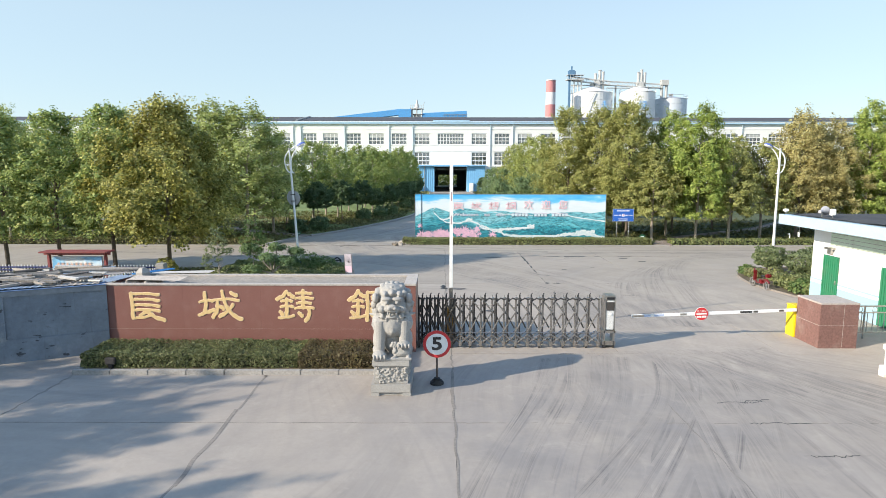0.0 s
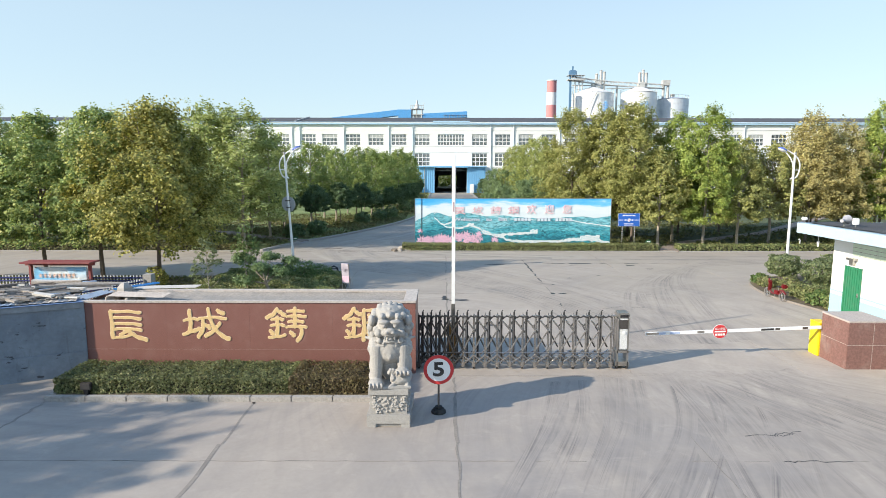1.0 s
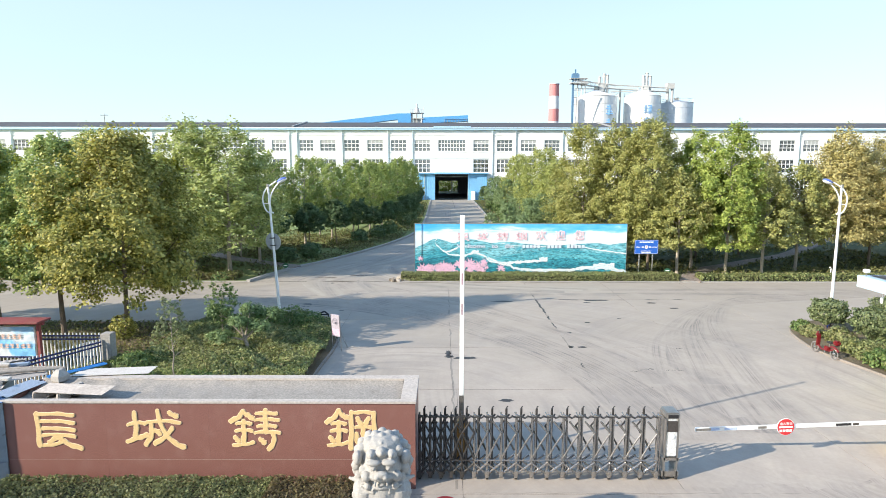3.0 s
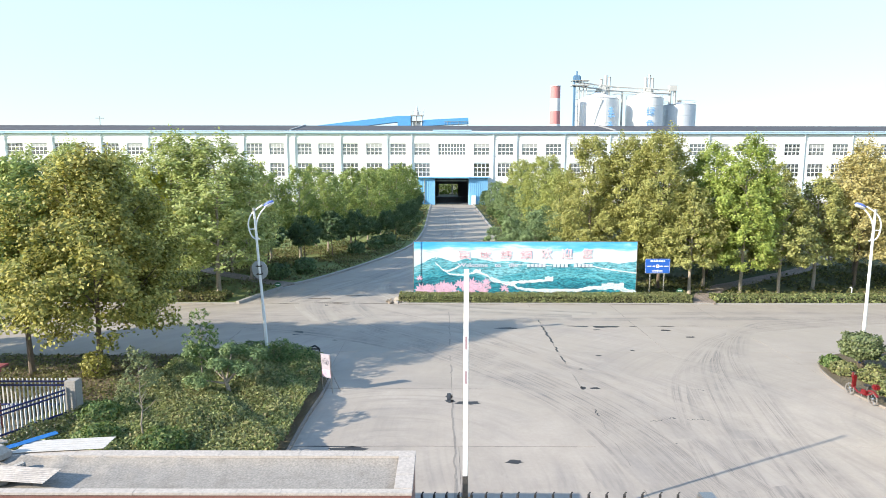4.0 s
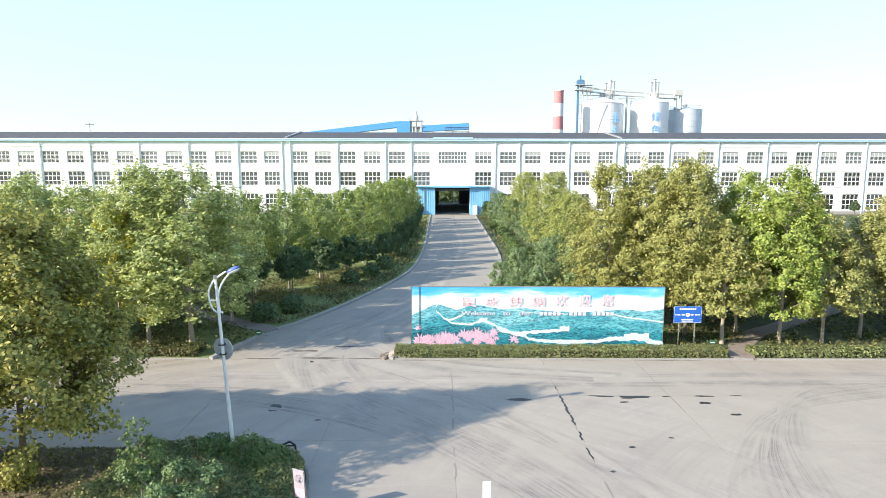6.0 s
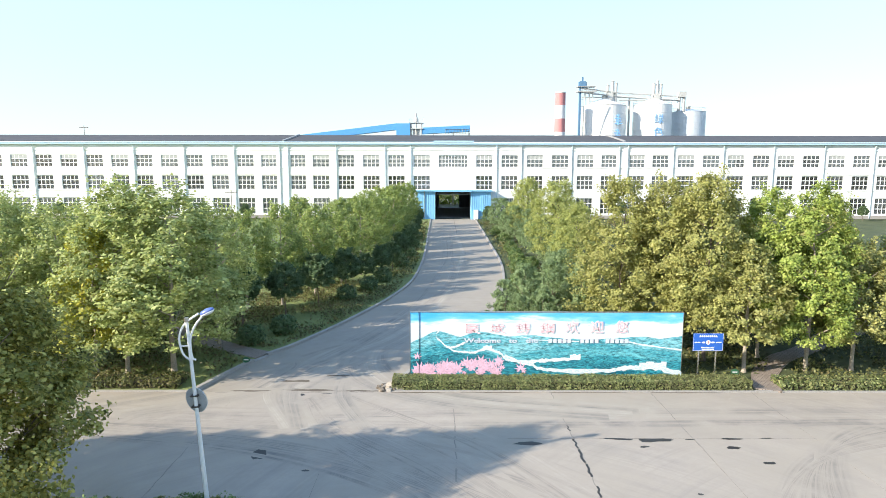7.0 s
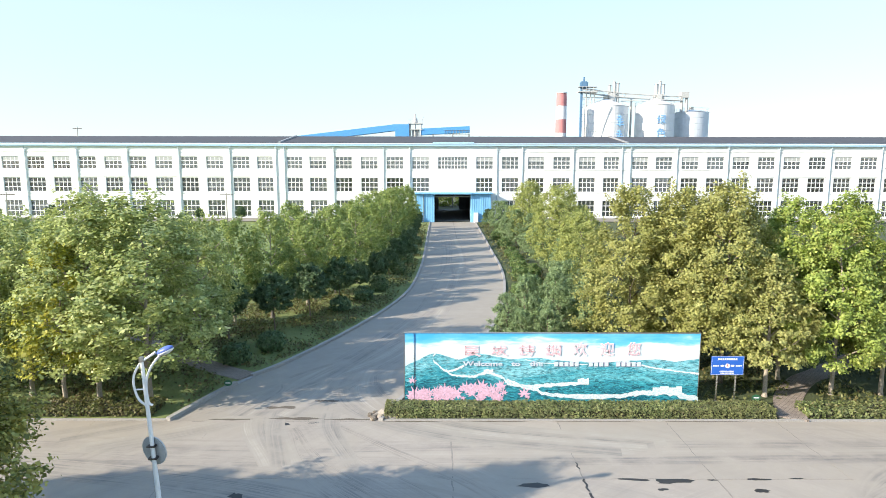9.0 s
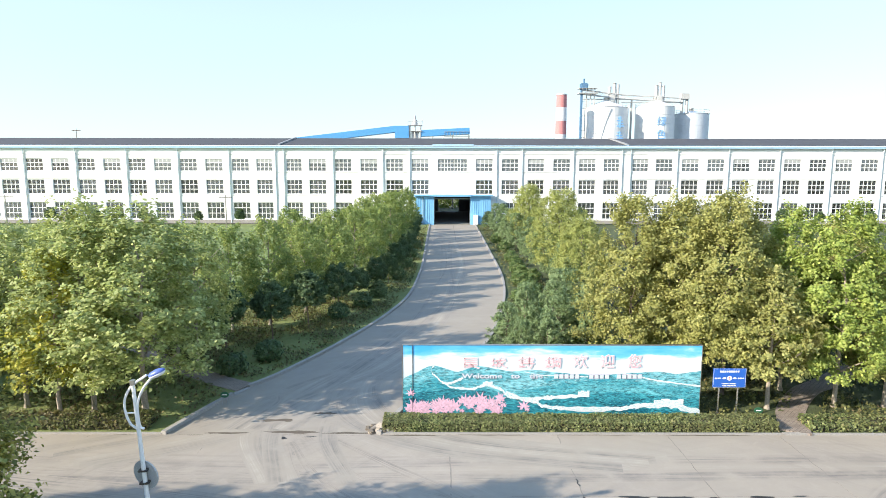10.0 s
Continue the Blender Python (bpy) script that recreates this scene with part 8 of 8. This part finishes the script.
# tar that has been squeezed out of the joints
for y, ln, w in ((29.9, 0.8, 0.03), (31.3, 0.7, 0.035), (32.6, 0.9, 0.04), (33.6, 1.0, 0.045), (34.7, 0.8, 0.035), (36.2, 0.5, 0.025), (24.6, 0.5, 0.02)):
    pts = [(4.72 + cr.uniform(-0.04, 0.04), y + ln * k / 6, 0) for k in range(7)]
    part("tar_seam", ribbon(smooth_line(pts, 3), w, -0.02, 0.006), M_TAR, forecourt, "black tar along a joint")
for y, x0, x1, w in ((11.77, -16.0, 9.3, 0.010), (16.45, 0.3, 9.0, 0.008), (22.5, 0.3, 3.6, 0.016), (22.5, 6.9, 8.4, 0.016), (35.52, 4.2, 14.2, 0.012), (26.95, -4.3, 1.2, 0.009), (22.5, -4.4, 0.1, 0.014), (26.95, 6.4, 9.1, 0.008), (40.3, -11.0, -3.0, 0.02), (10.35, 6.6, 9.0, 0.008)):
    x = x0
    while x < x1:
        e = min(x1, x + cr.uniform(1.0, 2.6))
        pts = [(x + (e - x) * k / 9, y + cr.uniform(-0.018, 0.018), 0) for k in range(10)]
        if cr.random() > 0.1:
            part("sealed_joint", ribbon(smooth_line(pts, 3), w * cr.uniform(0.5, 1.2), -0.02, 0.0035), M_SEAL, forecourt, "dark sealed joint in the concrete")
        x = e
for x, y, a, ln in ((6.8, 12.93, 10, 1.3), (7.0, 12.9, 16, 0.5), (7.0, 11.77, 0, 1.3), (7.2, 10.34, 0, 0.9), (6.65, 24.33, 22, 0.9), (7.75, 24.31, 0, 0.7), (8.9, 26.85, -20, 0.3)):
    pts = [(ln * (k / 14 - 0.5), cr.uniform(-0.05, 0.05), 0) for k in range(15)]
    ob = part("crack", ribbon([Vector(p) for p in pts], 0.009, -0.02, 0.005), M_TAR, forecourt)
    ob.matrix_basis = pose(x, y, 0, 0, 0, a)

# tyre tracks: broad streaked marks that follow the lorries' turns
YARD_FILMS = [concrete("tyre_film", film=(0.14, 0.13, 0.125), strength=1.0), concrete("pale_dust_film", film=(0.47, 0.415, 0.355), strength=0.5)]
SKID_FILM = concrete("skid_film", film=(0.13, 0.118, 0.112), strength=0.95)
DRIVE_FILMS = [concrete("drive_tyre_film", (0.375, 0.335, 0.285), 0.5, (0.15, 0.14, 0.132), 0.85), concrete("drive_dust_film", (0.375, 0.335, 0.285), 0.5, (0.49, 0.435, 0.365), 0.7)]


def tyre_track(points, half, material, z):
    """A ribbon along a curve with its own texture coordinates: across, and metres along."""
    line = smooth_line([(x, y, 0) for x, y in points], 9)
    bm = bmesh.new()
    layer = bm.loops.layers.uv.new("track")
    rows, run = [], 0.0
    for i, q in enumerate(line):
        d = (line[min(i + 1, len(line) - 1)] - line[max(i - 1, 0)]).to_2d().normalized()
        run += (q - line[i - 1]).length if i else 0.0
        o = Vector((-d.y, d.x)) * half
        rows.append((bm.verts.new((q.x - o.x, q.y - o.y, z)), bm.verts.new((q.x + o.x, q.y + o.y, z)), run))
    for a, b in zip(rows, rows[1:]):
        f = bm.faces.new((a[0], b[0], b[1], a[1]))
        for loop, k in zip(f.loops, ((0, a[2]), (0, b[2]), (1, b[2]), (1, a[2]))):
            loop[layer].uv = k
    for f in bm.faces:
        f.normal_update()
        if f.normal.z < 0:
            f.normal_flip()
    return part("tyre_mark", bm, material, forecourt, "dark streaked tyre mark")


ROUTES = (  # the bends of each way, its spread to the sides, and how many tracks it has
    (((7.0, 16.6), (5.8, 13.0), (3.2, 8.5), (0.2, 4.0)), (1.6, 1.8, 2.4, 2.8), 8),
    (((7.4, 16.8), (7.0, 13.0), (6.4, 8.0), (6.0, 2.0)), (2.2, 2.0, 2.6, 3.0), 7),
    (((8.0, 16.6), (9.6, 13.0), (12.4, 9.6), (17.0, 5.0)), (1.8, 1.8, 2.2, 2.6), 7),
    (((4.2, 16.2), (3.4, 13.5), (2.0, 10.0), (0.9, 6.0)), (1.4, 1.4, 1.4, 1.6), 9),
    (((7.4, 19.4), (6.4, 24.0), (2.5, 31.0), (-5.0, 35.2), (-16.0, 37.4)), (1.8, 1.9, 2.0, 1.6, 1.4), 13),
    (((7.8, 19.4), (8.6, 24.0), (10.6, 30.4), (15.0, 35.0), (24.0, 37.2)), (1.8, 1.9, 2.0, 1.6, 1.4), 13),
    (((6.6, 20.0), (5.0, 26.0), (0.5, 33.0), (-3.6, 37.0), (-6.0, 40.0)), (1.6, 1.7, 2.0, 1.8, 1.0), 8),
    (((-20.0, 37.8), (-8.0, 37.2), (4.0, 37.4), (24.0, 37.8)), (1.5, 1.6, 1.6, 1.5), 10))
tk, layer_z = random.Random(91), 0.0008
for bends, spread, count in ROUTES:
    for k in range(count):
        side = tk.uniform(-1, 1)
        pts = [(x + side * w + tk.uniform(-0.25, 0.25), y + side * w * (0.8 if abs(x) > 12 or y > 30 else 0.15) + tk.uniform(-0.2, 0.2)) for (x, y), w in zip(bends, spread)]
        layer_z += 0.00003
        tyre_track(pts, tk.uniform(0.2, 0.55), YARD_FILMS[k % 4 == 3], layer_z)
for bends, spread, count in ROUTES[:7]:
    for k in range(9):
        side = tk.uniform(-1, 1)
        pts = [(x + side * w + tk.uniform(-0.12, 0.12), y + side * w * (0.8 if abs(x) > 12 or y > 30 else 0.15)) for (x, y), w in zip(bends, spread)]
        layer_z += 0.00003
        tyre_track(pts, tk.uniform(0.06, 0.16), SKID_FILM, layer_z)
MOUTH = (((-15.0, 38.2), (-10.5, 40.6), (-6.4, 44.6), (-3.0, 50.4), (-0.6, 57.0)), ((7.0, 37.6), (-0.4, 39.2), (-4.2, 42.2), (-4.8, 47.0), (-2.2, 54.0)), ((-5.0, 36.4), (-6.6, 40.4), (-6.2, 44.4), (-3.6, 50.0), (-0.8, 57.0)))
for k in range(21):
    side, bends = tk.uniform(-1, 1), MOUTH[k % 3]
    pts = [(x + side * 2.0 + tk.uniform(-0.2, 0.2), y - side * (0.9 if k % 3 == 0 else -0.9 if k % 3 == 1 else 0.0)) for x, y in bends]
    layer_z += 0.00003
    tyre_track(pts, tk.uniform(0.15, 0.4), DRIVE_FILMS[k % 2], layer_z)
for k in range(7):
    a, b = tk.uniform(0.2, 0.8), tk.uniform(-0.06, 0.06)
    pts = [tuple(DRIVE_L[i].lerp(DRIVE_R[i], min(0.9, max(0.1, a + b * math.sin(i * 0.2)))).to_2d()) for i in range(2, len(DRIVE_L), 11)]
    layer_z += 0.00003
    tyre_track(pts, tk.uniform(0.2, 0.45), DRIVE_FILMS[k % 3 == 1], layer_z)

# stones and dry earth at the corner of the drive
heap = thing("earth_heap", (-2.55, 40.95, 0), "low heap of tan earth at the broken kerb end", "earth")
bm = bmesh.new()
rows = []
for i in range(9):
    a, w = i / 8, math.sin(math.pi * min(0.97, max(0.03, i / 8)))
    rows.append([bm.verts.new((-0.75 + 1.5 * a, 0.5 * w * (k / 3 - 1), 0.02 + 0.33 * w * (1 - (k / 3 - 1) ** 2) * (1 + 0.35 * noise.noise(Vector((i * 0.7, k * 0.9, 3)))))) for k in range(7)])
for a, b in zip(rows, rows[1:]):
    for k in range(6):
        bm.faces.new((a[k], b[k], b[k + 1], a[k + 1]))
part("heap", bm, M_DUST, heap, smooth=True)
rb = random.Random(61)
M_DIRTSTONE = worn("dirty_stone", (0.20, 0.165, 0.125), 0.95, grain=4, spread=0.3, soil=0.5)
for k in range(16):
    t = thing("corner_stone", pose(-3.1 + rb.uniform(-0.55, 0.5), 40.75 + rb.uniform(-0.35, 0.45), 0.02, rb.uniform(-20, 20), rb.uniform(-20, 20), rb.uniform(0, 180)), "broken grey-brown stone at the corner of the drive", "stone", "corner stones")
    r = rb.uniform(0.07, 0.2)
    part("stone", B(-r, r, -r * 0.7, r * 0.7, -0.06, r * 0.8, bevel=r * 0.25), M_DIRTSTONE if k % 3 else M_DUST, t)

# bent black bracket lying on the garden edge
bk = thing("bent_bracket", (-5.3, 29.45, 0.6), "bent black metal bracket on the shrubs", "bracket")
part("bar", pipe(bmesh.new(), [(-0.25, 0, -0.5), (-0.2, 0, 0.1), (0.05, 0, 0.22), (0.22, 0, 0.1), (0.25, 0, -0.5)], 0.035, 6), M_BLACK, bk)
part("brace", R((-0.2, 0, 0.08), (0.22, 0, 0.08), 0.03, seg=6), M_BLACK, bk)

# dirt washed into the gutter along the road's far edge
M_GUTTER = worn("gutter_dirt", (0.13, 0.105, 0.08), 0.95, grain=3, spread=0.3, soil=0.5, dirt=(0.07, 0.06, 0.05), world=True)
gd = random.Random(71)
for x, y, w, d_ in ((-4.2, 40.5, 2.2, 0.25), (-6.6, 40.6, 2.6, 0.3), (-9.4, 40.5, 2.4, 0.2), (-1.5, 40.3, 2.6, 0.14), (2.0, 40.34, 3.4, 0.1), (6.4, 40.35, 4.0, 0.09), (11.0, 40.33, 3.6, 0.1), (-7.6, 41.8, 1.6, 0.4), (-5.6, 42.6, 1.2, 0.3), (-13.5, 40.4, 3.5, 0.12)):
    bm = bmesh.new()
    bm.faces.new([bm.verts.new((w / 2 * math.cos(k * 0.2856) * gd.uniform(0.7, 1.1), d_ / 2 * math.sin(k * 0.2856) * gd.uniform(0.4, 1.2), 0.006)) for k in range(22)])
    part("dirt_patch", bm, M_GUTTER, forecourt, "brown dirt in the gutter").matrix_basis = pose(x, y, 0)


# ---- the yard's slabs ----
slab_forms = {}
rest = bmesh.new()
for y0, y1 in zip(YJ, YJ[1:]):
    XJ = XB if y0 > 20 else XF
    for x0, x1 in zip(XJ, XJ[1:]):
        w, d = round(x1 - x0 - 0.012, 3), round(y1 - y0 - 0.012, 3)
        if -24 < x0 < 24 and y0 > -3:
            if (w, d) not in slab_forms:
                b = B(0, w, 0, d, -0.1, 0.0)
                me = bpy.data.meshes.new("slab")
                b.to_mesh(me), b.free()
                me.materials.append(M_CONCRETE)
                slab_forms[w, d] = me
            shared("slab", slab_forms[w, d], forecourt, pose(x0 + 0.006, y0 + 0.006, 0))
        else:
            box(rest, x0 + 0.006, x1 - 0.006, y0 + 0.006, y1 - 0.006, -0.1, 0.0)
tagged(part("outer_slabs", rest, M_CONCRETE, forecourt), kind="stuff")
